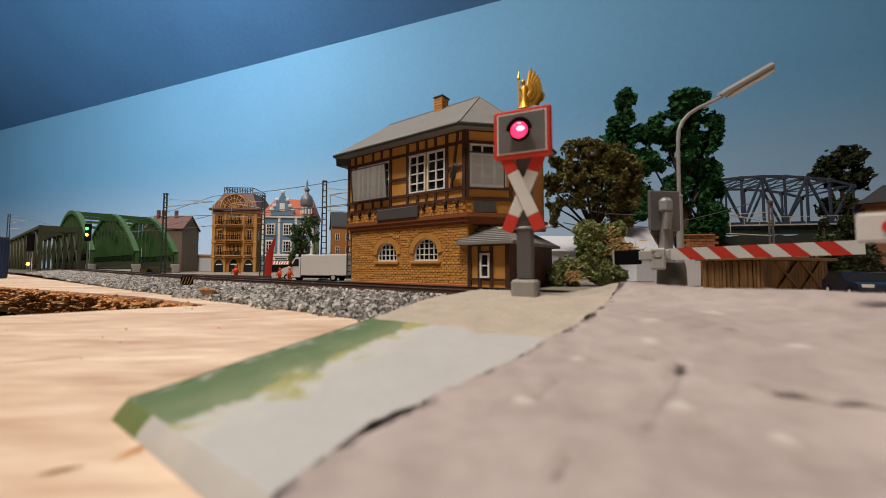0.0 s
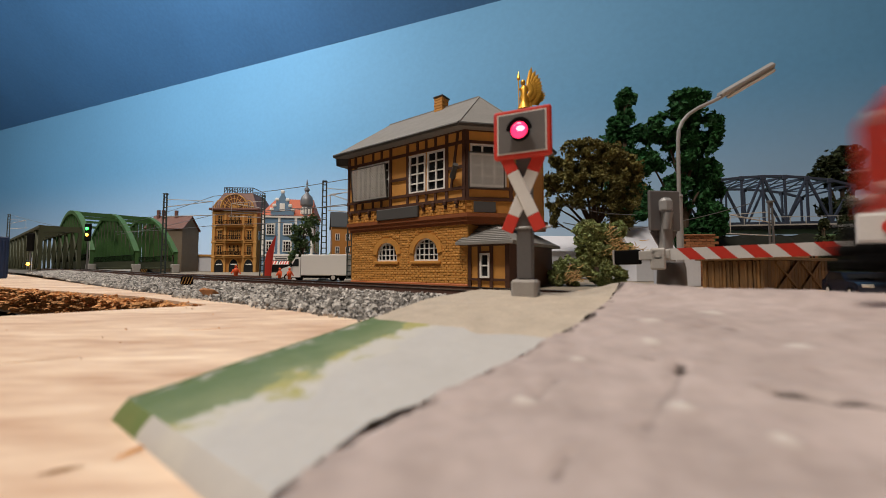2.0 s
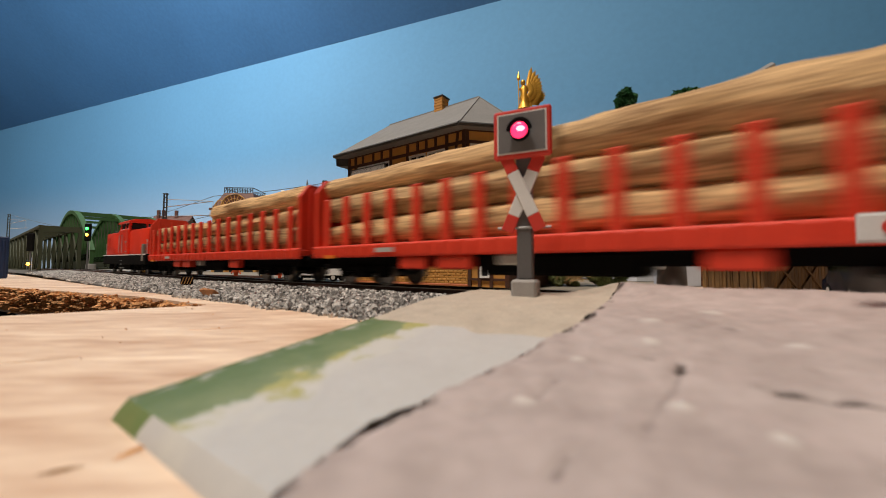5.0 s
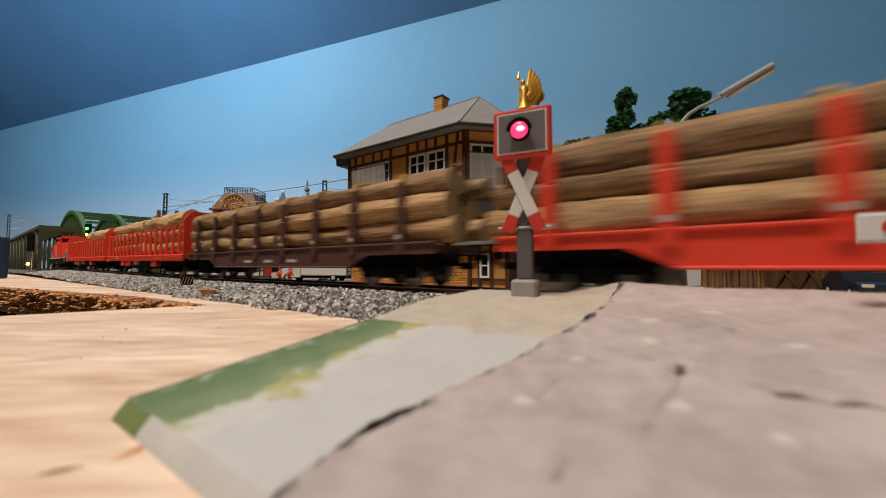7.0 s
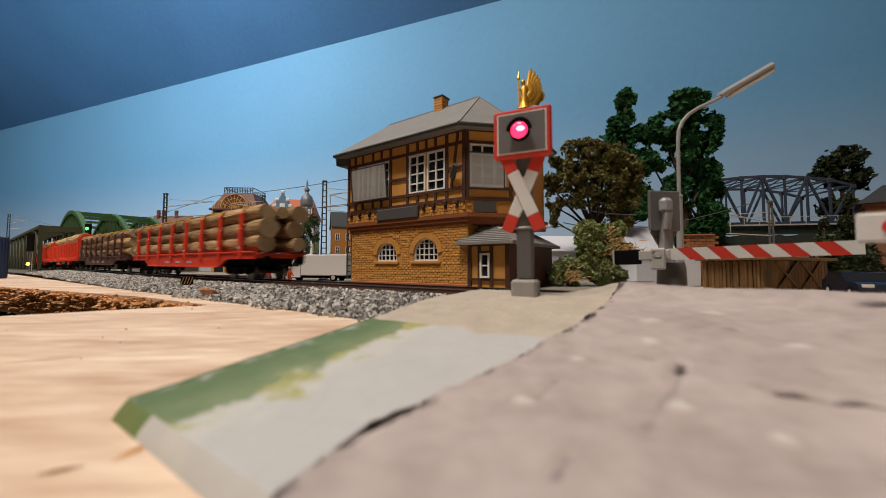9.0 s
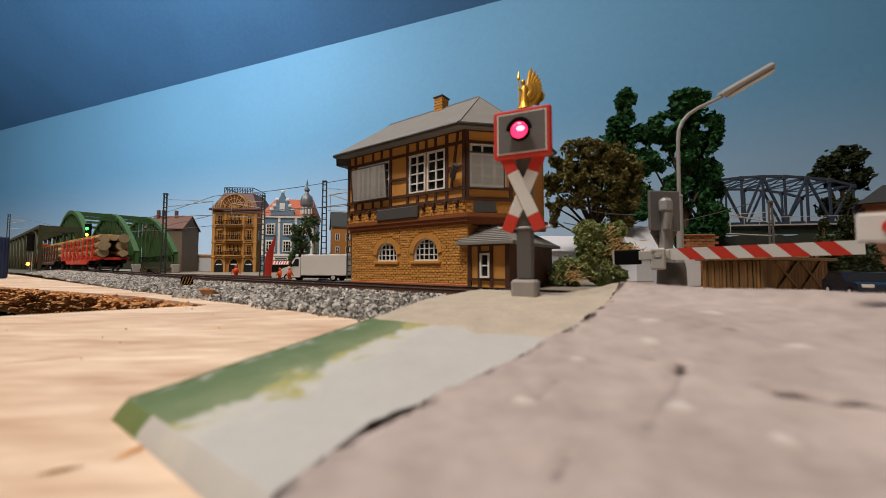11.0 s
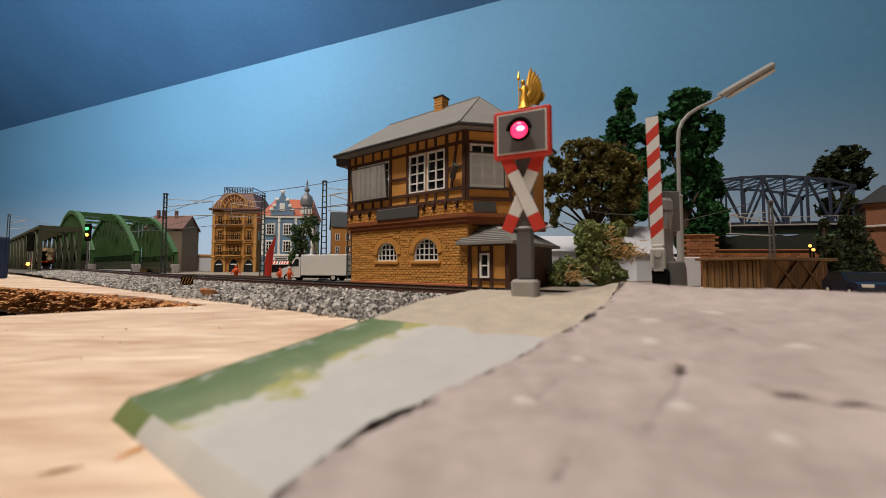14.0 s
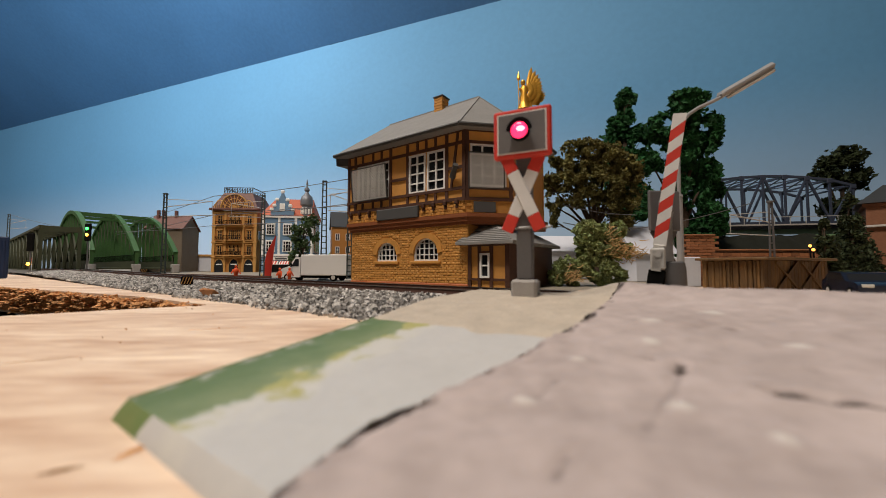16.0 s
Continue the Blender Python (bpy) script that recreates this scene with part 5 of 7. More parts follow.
def globe_lamp(x, y, z):
    t = thing("globe_lamp", spot(x, y, GROUND), "small warm lit globe lamp on a thin post", "lamp", "globe lamps")
    part("post", Geo().rod((0, 0, 0), (0, 0, z - 0.1), 0.05, n=6), M_BLACK, t)
    part("globe", Geo().lathe([(0.02, z - 0.1), (0.08, z - 0.06), (0.1, z), (0.08, z + 0.06), (0.02, z + 0.1)], 10), M_GLOBE, t, "glowing globe", True)


globe_lamp(24.4, 24.0, 2.55)
globe_lamp(24.3, 23.7, 2.28)


# ---- steel truss bridge on an embankment ----
def truss_bridge():
    t = thing("truss_bridge", spot(35.6, 53.9, 0, -10), "blue-grey steel truss bridge with a many-sided top chord", "bridge")
    n, L, D = 8, 22.0, 9.0
    z0 = 6.9
    rise_at = (5.2, 6.1, 6.55, 6.8, 6.85, 6.75, 6.45, 6.0, 5.1)

    def node(k, y, up):
        return (L * k / n, y, z0 + (rise_at[k] if up else 0))
    for y in (0, D):
        part("lower_chord", Geo().bar((0, y, z0), (L, y, z0), 0.3, 0.4), M_TRUSS, t)
        for k in range(n):
            part("upper_chord", Geo().bar(node(k, y, 1), node(k + 1, y, 1), 0.3, 0.34), M_TRUSS, t)
            part("diagonal", Geo().bar(node(k, y, k % 2 == 0), node(k + 1, y, k % 2 == 1), 0.26, 0.26), M_TRUSS, t)
        for k in range(n + 1):
            part("vertical", Geo().bar(node(k, y, 0), node(k, y, 1), 0.24, 0.24), M_TRUSS, t)
            part("gusset", Geo().bev(L * k / n - 0.35, L * k / n + 0.35, y - 0.18, y + 0.18, z0 + rise_at[k] - 0.45, z0 + rise_at[k] + 0.2, 0.05), M_TRUSS, t)
    for k in range(n + 1):
        part("cross_beam", Geo().bar(node(k, 0, 1), node(k, D, 1), 0.2, 0.24), M_TRUSS, t)
        if k < n:
            part("wind_brace", Geo().bar(node(k, 0, 1), node(k + 1, D, 1), 0.14, 0.14), M_TRUSS, t)
            part("wind_brace", Geo().bar(node(k, D, 1), node(k + 1, 0, 1), 0.14, 0.14), M_TRUSS, t)
    part("deck", Geo().box(-2, L + 12, -0.6, D + 0.6, z0 - 0.9, z0 - 0.3), M_TRUSS, t)
    part("walkway", Geo().box(-2, L + 6, -1.3, -0.62, z0 - 0.45, z0 - 0.25), M_PALE, t, "pale walkway along the deck")
    part("walkway_rail", Geo().bar((-2, -1.25, z0 + 0.75), (L + 3, -1.25, z0 + 0.75), 0.07, 0.08), M_PALE, t)
    for k in range(14):
        x = -1.8 + k * 1.9
        part("rail_post", Geo().bar((x, -1.25, z0 - 0.3), (x, -1.25, z0 + 0.75), 0.07, 0.07), M_PALE, t)


truss_bridge()
g = Geo()
g.sheet(60, 14, lambda u, v: (30 + 60 * u, 46 + 12 * v - 4 * u, GROUND - 0.05 + 6.4 * min(1, v * 2.2) * (0.85 + 0.15 * noise.noise((u * 30, v * 9, 1))) + 0.5 * noise.noise((u * 50, v * 20, 2)) * (v > 0.05)))
tagged(part("embankment", g, M_EMBANK, None, "", True), "dark overgrown embankment below the truss bridge", "embankment", "", "stuff")


def lattice_mast(m, h, label="dark lattice catenary mast", w=0.36, arm=0.0, group="catenary masts", armz=0.85, material=None):
    material = material or M_MAST
    t = thing("catenary_mast", m, label, "mast", group)
    tp = 0.62
    for sx in (1, -1):
        part("leg", Geo().bar((sx * w / 2, 0, 0), (sx * w / 2 * tp, 0, h), 0.075, 0.1), material, t)
    g = Geo()
    n = int(h / 0.5)
    for k in range(n):
        z = h * (k + 0.5) / n
        ww = w / 2 * (1 - (1 - tp) * z / h)
        g.bar((-ww, 0, z), (ww, 0, z), 0.06, 0.08)
    part("lacing", g, material, t)
    part("cap", Geo().bev(-0.2, 0.2, -0.14, 0.14, h, h + 0.12, 0.03), material, t)
    part("foot", Geo().bev(-0.35, 0.35, -0.3, 0.3, 0, 0.15, 0.04), M_CONCRETE, t)
    if arm:
        z = h * armz
        part("bracket", Geo().rod((0, 0, z), (arm, 0, z + 0.55), 0.04, n=6).rod((0, 0, z + 0.75), (arm, 0, z + 0.55), 0.03, n=6)
             .rod((0, 0, z - 0.9), (arm * 1.1, 0, z - 0.75), 0.04, n=6).rod((arm, 0, z + .55), (arm, 0, z - 0.75), 0.02, n=5), M_PALE, t, "thin pale bracket")
    return t


M_MAST = mat("mast_green_black", (0.035, 0.045, 0.04), 0.6, var=0.3, scale=300)
lattice_mast(spot(22.6, 24.8, GROUND), 5.6, "thin grey lattice mast by the brick wall", 0.34, -2.8, armz=0.75, material=M_POST)
lattice_mast(spot(17.6, 30.0, GROUND), 3.6, "thin grey lattice mast by the brick wall", 0.3, 1.6, material=M_POST)


# darker copy of red_brick: the shadow on the house is put into its colour
M_SHADEBRICK = mat("shaded_red_brick", (0.19, 0.08, 0.04), 0.85, var=0.5, scale=300, bump=0.4)


def brick_house():
    t = thing("brick_house", spot(49.4, 42.0, GROUND, -46), "red brick house with a dark hipped roof", "house")
    part("wall", Geo().box(0, 16, 0, 8, 0, 8.5), M_SHADEBRICK, t)
    part("cornice", Geo().bev(-0.25, 16.2, -0.25, 8.2, 8.1, 8.5, 0.05), M_SHADEBRICK, t)
    part("ledge", Geo().bev(-0.3, 16.2, -0.5, 0.0, 5.7, 5.95, 0.05), M_PALE, t, "pale ledge")
    vs = [(-0.7, -0.7, 8.5), (16.7, -0.7, 8.5), (16.7, 8.7, 8.5), (-0.7, 8.7, 8.5), (1.6, 3, 10.9), (14, 3, 10.9)]
    part("roof", Geo().add(vs, [(0, 1, 5, 4), (1, 2, 5), (2, 3, 4, 5), (3, 0, 4), (3, 2, 1, 0)]), M_GUTTER, t)
    for k in range(7):
        casement(t, spot(2.2 + k * 1.9, -0.12, 6.3, 180), 0.85, 1.3, 2, 3)
        casement(t, spot(2.2 + k * 1.9, -0.12, 2.2, 180), 0.85, 1.7, 2, 3)


brick_house()
# ---- foliage ----
def leaf_mat(name, col, tint):
    m = mat(name, col, 0.65, var=0.7, scale=60, fine=8, tint=tint, bump=0, island=0.45)
    m.node_tree.nodes["Principled BSDF"].inputs["Specular IOR Level"].default_value = 0.2
    return m


M_BARK = mat("bark", (0.06, 0.04, 0.025), 0.9, var=0.5, scale=300, bump=0.6)
M_LEAF_DARK = leaf_mat("dark_foliage", (0.02, 0.085, 0.024), (0.005, 0.02, 0.006))
M_LEAF_OLIVE = leaf_mat("olive_foliage", (0.135, 0.13, 0.04), (0.075, 0.042, 0.014))
M_LEAF_IVY = leaf_mat("ivy_foliage", (0.22, 0.29, 0.115), (0.25, 0.24, 0.11))
M_LEAF_MID = leaf_mat("mid_foliage", (0.07, 0.12, 0.045), (0.02, 0.035, 0.012))
# the dimness of the right-hand side is put into this leaf colour
M_LEAF_SHADE = leaf_mat("shaded_foliage", (0.03, 0.042, 0.016), (0.012, 0.015, 0.007))


def tree(m, trunk, blobs, leaf, size, count, material, seed, label, name="tree", clumpy=0.75, gap=-0.12):
    """blobs: centre and radii of the crown's masses; leaves lie near their surfaces, thinned by a noise."""
    t = thing(name, m, label, "tree" if name == "tree" else "bush")
    rnd = random.Random(seed)
    g = Geo()
    h, r = trunk
    if h:
        pts = [Vector((0.12 * math.sin(k * 1.7 + seed), 0.1 * math.cos(k * 2.1 + seed), h * k / 6)) for k in range(7)]
        for k in range(6):
            g.rod(pts[k], pts[k + 1], r * (1 - k / 7), r * (1 - (k + 1) / 7), 8)
        for b in blobs:
            c = Vector(b[:3])
            s = pts[min(5, max(1, int(6 * min(1, c.z / h) * 0.65)))]
            mid = s.lerp(c, 0.55) + Vector((rnd.uniform(-.2, .2), rnd.uniform(-.2, .2), 0.1))
            g.rod(s, mid, r * 0.45, r * 0.28, 6)
            g.rod(mid, c, r * 0.28, r * 0.1, 6)
            for q in range(5):
                e = c + Vector((rnd.uniform(-1, 1) * b[3], rnd.uniform(-1, 1) * b[4], rnd.uniform(-1, 1) * b[5])) * 0.7
                g.rod(mid.lerp(c, rnd.uniform(0.3, 1)), e, r * 0.12, r * 0.04, 4)
        part("trunk", g, M_BARK, t, "", True)
    vs, fs = [], []
    total = sum(b[3] * b[5] for b in blobs)
    for bi, b in enumerate(blobs):
        n = int(count * b[3] * b[5] / total)
        made, tries = 0, 0
        while made < n and tries < n * 6:
            tries += 1
            d = Vector((rnd.gauss(0, 1), rnd.gauss(0, 1), rnd.gauss(0, 1))).normalized()
            k = rnd.random() ** 0.35
            bumpy = 1 + 0.35 * noise.noise((d.x * 2.2 + bi * 7 + seed, d.y * 2.2, d.z * 2.2))
            p = Vector((b[0] + d.x * b[3] * k * bumpy, b[1] + d.y * b[4] * k * bumpy, b[2] + d.z * b[5] * k * bumpy))
            if noise.noise(p * (clumpy / max(0.3, size * 4)) + Vector((seed, 0, 0))) < gap:
                continue
            made += 1
            s = size * rnd.uniform(0.55, 1.3)
            u = Vector((rnd.gauss(0, 1), rnd.gauss(0, 1), rnd.gauss(0, 1))).normalized()
            w = u.cross(Vector((rnd.gauss(0, 1), rnd.gauss(0, 1), rnd.gauss(0, 1)))).normalized()
            nrm = u.cross(w)
            i = len(vs)
            vs += [tuple(p - u * s), tuple(p + w * s * 0.55 + nrm * s * 0.2), tuple(p + u * s), tuple(p - w * s * 0.55 + nrm * s * 0.2)]
            fs += [(i, i + 1, i + 2), (i, i + 2, i + 3)]
    g = Geo()
    g.v, g.f = vs, fs
    part(leaf, g, material, t)
    return t


tree(spot(30.6, 60, GROUND), (28, 0.6), [(0.4, 0, 28.5, 1.6, 1.6, 2.8), (-0.2, 0.5, 24.5, 2.4, 2, 2.6), (1.6, 0, 22, 2.6, 2, 3), (-2.4, 0, 21.5, 1.9, 2, 2.4), (-0.5, 0, 17, 3.4, 2.6, 4), (1.0, 0, 12, 3.6, 2.6, 3.5)],
     "crown", 0.42, 15000, M_LEAF_DARK, 3, "tall narrow dark green tree behind the crossing")
tree(spot(32.2, 48, GROUND), (22, 0.55), [(1.1, 0, 22.6, 2.6, 2, 2.6), (-2.6, 0, 19.8, 2.6, 2, 1.8), (3.0, 0, 19.0, 2.2, 2, 3), (0.5, 0, 16.5, 3.0, 2, 2.4), (-4.2, 0, 15.0, 2.0, 1.6, 1.6),
      (3.0, 0, 12.6, 2.8, 2, 3), (-1.2, 0, 11.5, 2.6, 2, 2), (-3.8, 0, 9.2, 2.2, 2, 1.8), (2.4, 0, 7.6, 3, 2, 2.8), (0.4, 0, 4, 3.2, 2.5, 3)],
     "crown", 0.4, 26000, M_LEAF_DARK, 5, "large dark green leafy tree with layered boughs")
tree(spot(12.6, 30, GROUND), (8, 0.3), [(-1.0, 0, 10.6, 1.8, 1.6, 1.3), (1.0, 0, 10.2, 2.0, 1.6, 1.4), (2.6, 0, 8.6, 1.7, 1.6, 1.9), (-2.2, 0, 8.6, 1.7, 1.5, 1.6), (0.3, 0, 8.2, 2.2, 1.8, 1.7), (-1.2, 0, 6.8, 1.5, 1.4, 0.9), (1.9, 0, 6.4, 1.8, 1.5, 1.6), (-3.3, 0, 6.2, 0.7, 0.7, 0.9), (-3.6, 0, 7.9, 0.8, 0.8, 1.0), (-3.0, 0, 10.2, 0.8, 0.8, 0.7), (0.2, 0, 11.3, 0.8, 0.7, 0.5), (2.7, 0, 10.0, 1.0, 0.9, 0.8), (2.4, 0, 4.9, 1.0, 0.9, 0.8), (-3.3, 0, 4.9, 0.4, 0.4, 0.5)],
     "crown", 0.14, 30000, M_LEAF_OLIVE, 7, "small-leaved olive brown tree beside the signal box", gap=0.06)
tree(spot(9.2, 22, GROUND), (0, 0.1), [(-0.4, 0, 3.5, 0.75, 0.7, 0.5), (0.5, 0, 3.3, 0.7, 0.7, 0.55), (1.5, 0, 3.4, 0.5, 0.5, 0.5), (-0.6, 0, 2.6, 0.6, 0.7, 0.8), (0.4, 0, 2.4, 0.8, 0.7, 0.8), (1.5, 0, 2.2, 0.8, 0.7, 0.6), (-0.5, 0, 1.4, 0.7, 0.7, 0.8), (0.5, 0, 1.0, 0.9, 0.7, 1.0), (-1.6, 0, 1.2, 0.6, 0.6, 0.6), (-2.2, 0, 0.7, 0.6, 0.6, 0.7), (-1.3, 0, 0.5, 0.7, 0.6, 0.5), (1.3, 0, 0.6, 0.6, 0.6, 0.6)],
     "foliage", 0.12, 26000, M_LEAF_IVY, 9, "dense green and straw coloured ivy bush", "bush")
M_STRAW = mat("dry_straw", (0.50, 0.33, 0.14), 0.85, var=0.5, scale=400, island=0.35)
_rnd = random.Random(31)
g = Geo()
for cx, cz, wx, wz, n in ((1.6, 2.0, 1.0, 0.45, 90), (0.9, 2.5, 0.6, 0.4, 30), (-1.7, 0.5, 0.6, 0.4, 50), (0.6, 3.2, 0.5, 0.3, 14)):
    for k in range(n):
        c = Vector((cx + _rnd.gauss(0, wx * 0.5), -0.75 + _rnd.gauss(0, 0.1), max(0.1, cz + _rnd.gauss(0, wz * 0.5))))
        a, ln = _rnd.gauss(0.4, 0.7), _rnd.uniform(0.25, 0.6)
        e = Vector((math.cos(a) * ln, _rnd.uniform(-0.15, 0.1), math.sin(a) * ln * 0.8))
        mid = c + e * 0.5 + Vector((0, 0, _rnd.uniform(-0.06, 0.08)))
        g.rod(c, mid, 0.022, 0.022, 4).rod(mid, c + e, 0.022, 0.01, 4)
tagged(part("dry_stems", g, M_STRAW, None, "", at=spot(9.2, 22, GROUND)), "tangled straw-coloured dry stems on the bush", "stems", "", "stuff")
tree(spot(-12.0, 31.0, GROUND), (5, 0.13), [(0.5, 0, 5.0, 0.85, 0.7, 0.7), (-0.5, 0, 4.0, 0.8, 0.7, 0.8), (0.9, 0, 3.9, 0.5, 0.5, 0.7), (-0.2, 0, 2.8, 0.8, 0.7, 0.8), (-0.7, 0, 1.9, 0.6, 0.6, 0.7), (0.1, 0, 1.3, 0.5, 0.5, 0.6)],
     "crown", 0.13, 2600, M_LEAF_MID, 11, "slender young green tree beside the van")
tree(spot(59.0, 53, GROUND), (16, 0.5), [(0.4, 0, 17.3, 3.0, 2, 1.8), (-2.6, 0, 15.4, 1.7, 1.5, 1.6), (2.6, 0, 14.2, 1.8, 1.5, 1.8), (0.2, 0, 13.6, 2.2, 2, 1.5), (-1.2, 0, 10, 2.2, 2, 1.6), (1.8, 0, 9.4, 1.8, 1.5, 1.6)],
     "crown", 0.36, 4200, M_LEAF_SHADE, 13, "dark broad tree beside the truss bridge")
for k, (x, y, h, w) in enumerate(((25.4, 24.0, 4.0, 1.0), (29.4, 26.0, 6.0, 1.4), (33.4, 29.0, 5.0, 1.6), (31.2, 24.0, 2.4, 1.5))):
    tree(spot(x, y, GROUND), (h * 0.9, 0.16), [(0, 0, h * (0.15 + 0.2 * i), w * (1 - 0.19 * i), w * (1 - 0.19 * i), h * 0.16) for i in range(5)], "crown", 0.15, 2600, M_LEAF_SHADE, 20 + k,
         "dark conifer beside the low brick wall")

# ---- town ----
M_HOTEL = mat("ochre_facade", (0.42, 0.175, 0.035), 0.7, var=0.2, scale=60, bump=0.1)
M_HOTELTRIM = mat("pale_ochre_trim", (0.50, 0.26, 0.07), 0.7, var=0.15, scale=100)
M_MANSARD = mat("red_brown_mansard", (0.12, 0.045, 0.03), 0.6, var=0.3, scale=120, bump=0.2)
M_BLUEWALL = mat("grey_blue_facade", (0.13, 0.23, 0.35), 0.7, var=0.1, scale=60)
M_REDROOF = mat("orange_red_tiles", (0.45, 0.12, 0.06), 0.7, var=0.3, scale=150, bump=0.3)
M_DOME = mat("lead_dome", (0.17, 0.18, 0.20), 0.45, 0.3, var=0.2, scale=80)
M_GREYHOUSE = mat("grey_brown_render", (0.15, 0.115, 0.08), 0.85, var=0.3, scale=50, bump=0.1)
M_ORANGEWORK = mat("orange_workwear", (0.75, 0.10, 0.02), 0.6, var=0.1, scale=300)
M_YELLOW = mat("yellow_marker", (0.70, 0.42, 0.03), 0.6)
M_GOLD = mat("gilded_metal", (0.80, 0.42, 0.06), 0.38, 0.75, var=0.25, scale=150, bump=0.2)


def hotel():
    t = thing("hotel", spot(-48.0, 75.0, GROUND, 4), "ochre grand hotel with arched roof window and mansard", "building")
    W, D, H = 8.8, 9.0, 12.9
    # front wall as piers and bands, openings between
    part("wall", Geo().box(0, W, 0.3, D, 0, H), M_HOTEL, t)
    for x0, x1 in ((-0.1, 0.5), (2.3, 2.75), (5.95, 6.4), (8.3, W + 0.1)):
        part("pilaster", Geo().bev(x0, x1, 0.0, 0.4, 0, H, 0.05), M_HOTELTRIM, t)
    for z in (3.0, 6.1, 9.4, 12.3):
        part("string_course", Geo().bev(-0.2, W + 0.2, -0.1, 0.4, z, z + 0.28, 0.05), M_HOTELTRIM, t)
    part("eaves", Geo().bev(-0.6, W + 0.6, -0.6, D + 0.4, H, H + 0.45, 0.1), M_MANSARD, t)
    for z in (3.6, 6.8, 10.0):
        for x, w in ((1.4, 1.0), (7.35, 1.0)):
            casement(t, spot(x, 0.2, z, 180), w, 1.9, 2, 3, "window", M_HOTELTRIM)
            b = part("balcony", Geo().bev(x - 0.75, x + 0.75, -0.35, 0.3, z - 0.25, z - 0.1, 0.04), M_HOTELTRIM, t)
            g = Geo().bar((x - 0.75, -0.32, z + 0.55), (x + 0.75, -0.32, z + 0.55), 0.08, 0.08)
            for k in range(9):
                g.bar((x - 0.72 + k * 0.18, -0.32, z - 0.1), (x - 0.72 + k * 0.18, -0.32, z + 0.55), 0.05, 0.05)
            part("railing", g, M_BLACK, b)
            part("hood_mould", Geo().bev(x - 0.7, x + 0.7, 0.0, 0.32, z + 2.0, z + 2.25, 0.06), M_HOTELTRIM, t)
        for x in (3.55, 4.35, 5.15):
            casement(t, spot(x, 0.2, z, 180), 0.72, 2.1, 2, 3, "window", M_HOTELTRIM)
        b = part("balcony", Geo().bev(2.5, 6.2, -0.9, 0.3, z - 0.3, z - 0.1, 0.05), M_HOTELTRIM, t)
        g = Geo().bar((2.5, -0.85, z + 0.75), (6.2, -0.85, z + 0.75), 0.1, 0.1)
        for k in range(19):
            g.bar((2.55 + k * 0.2, -0.85, z - 0.1), (2.55 + k * 0.2, -0.85, z + 0.75), 0.07, 0.07)
        part("railing", g, M_BLACK, b)
    for cx in (1.4, 4.35, 7.35):
        pts = arch_pts(cx, 1.9, 0.0, 2.7)
        sh = part("shop_window", Geo().prism([(z, x) for x, z in pts], 0.2, 0.32, "y"), M_GLASS, t, "dark arched shop window")
        g = Geo()
        ring = arch_pts(cx, 2.2, 0.0, 2.9)
        for (a, b), (c, d) in zip(zip(ring, ring[1:]), zip(pts, pts[1:])):
            g.prism([(p[1], p[0]) for p in (a, b, d, c)], 0.1, 0.34, "y")
        part("surround", g, M_HOTELTRIM, sh)
        part("shop_sign", Geo().bev(cx - 0.6, cx + 0.6, 0.14, 0.2, 1.5, 1.75, 0.02), M_WHITE, sh, "pale bar of unreadable writing")
    z = H + 0.4
    top = 16.9
    vs = [(-0.3, -0.2, z), (W + 0.3, -0.2, z), (W + 0.3, D, z), (-0.3, D, z), (1.5, 1.4, top), (W - 1.5, 1.4, top), (W - 1.5, D - 1.4, top), (1.5, D - 1.4, top)]
    roof = part("roof", Geo().add(vs, [(0, 1, 5, 4), (1, 2, 6, 5), (2, 3, 7, 6), (3, 0, 4, 7), (4, 5, 6, 7)]), M_MANSARD, t, "red-brown mansard roof")
    g = Geo()
    cx, r = W / 2, 2.7
    for rr in (r, r * 0.68, r * 0.36):
        g.tube([(cx + rr * math.cos(a), -0.35, z + rr * 1.1 * math.sin(a)) for a in [math.pi * k / 14 for k in range(15)]], 0.14 if rr == r else 0.08)
    for k in range(1, 10):
        a = math.pi * k / 10
        g.bar((cx, -0.35, z), (cx + r * math.cos(a), -0.35, z + r * 1.1 * math.sin(a)), 0.1, 0.1)
    for s in (-1, 1):
        g.tube([(cx + s * 2.9 + 1.0 * math.cos(a), -0.3, z + 1.7 * math.sin(a)) for a in [math.pi * k / 8 for k in range(9)]], 0.12)
        for k in range(4):
            g.bar((cx + s * 2.9 - 0.6 + 0.4 * k, -0.3, z), (cx + s * 2.9 - 0.6 + 0.4 * k, -0.3, z + 1.35), 0.07, 0.07)
    part("arched_roof_window", g, M_HOTELTRIM, roof, "great arched window with radiating bars")
    pts = [(cx + r * math.cos(a), z + r * 1.1 * math.sin(a)) for a in [math.pi * k / 14 for k in range(15)]]
    part("roof_glass", Geo().prism([(b, a) for a, b in pts][::-1], -0.28, 1.2, "y"), M_MANSARD, roof)
    g = Geo()
    for y in (1.4, D - 1.4):
        g.bar((1.4, y, top + 1.1), (W - 1.4, y, top + 1.1), 0.14, 0.14)
        for k in range(12):
            x = 1.5 + k * (W - 3) / 11
            g.bar((x, y, top), (x, y, top + 1.15), 0.13, 0.13)
            if k < 11:
                g.bar((x, y, top + 0.1), (x + (W - 3) / 11, y, top + 1.0), 0.07, 0.07)
    for x in (1.4, W - 1.4):
        g.bar((x, 1.4, top + 1.1), (x, D - 1.4, top + 1.1), 0.14, 0.14)
    part("roof_railing", g, M_GUTTER, roof, "dark iron railing round the flat top")
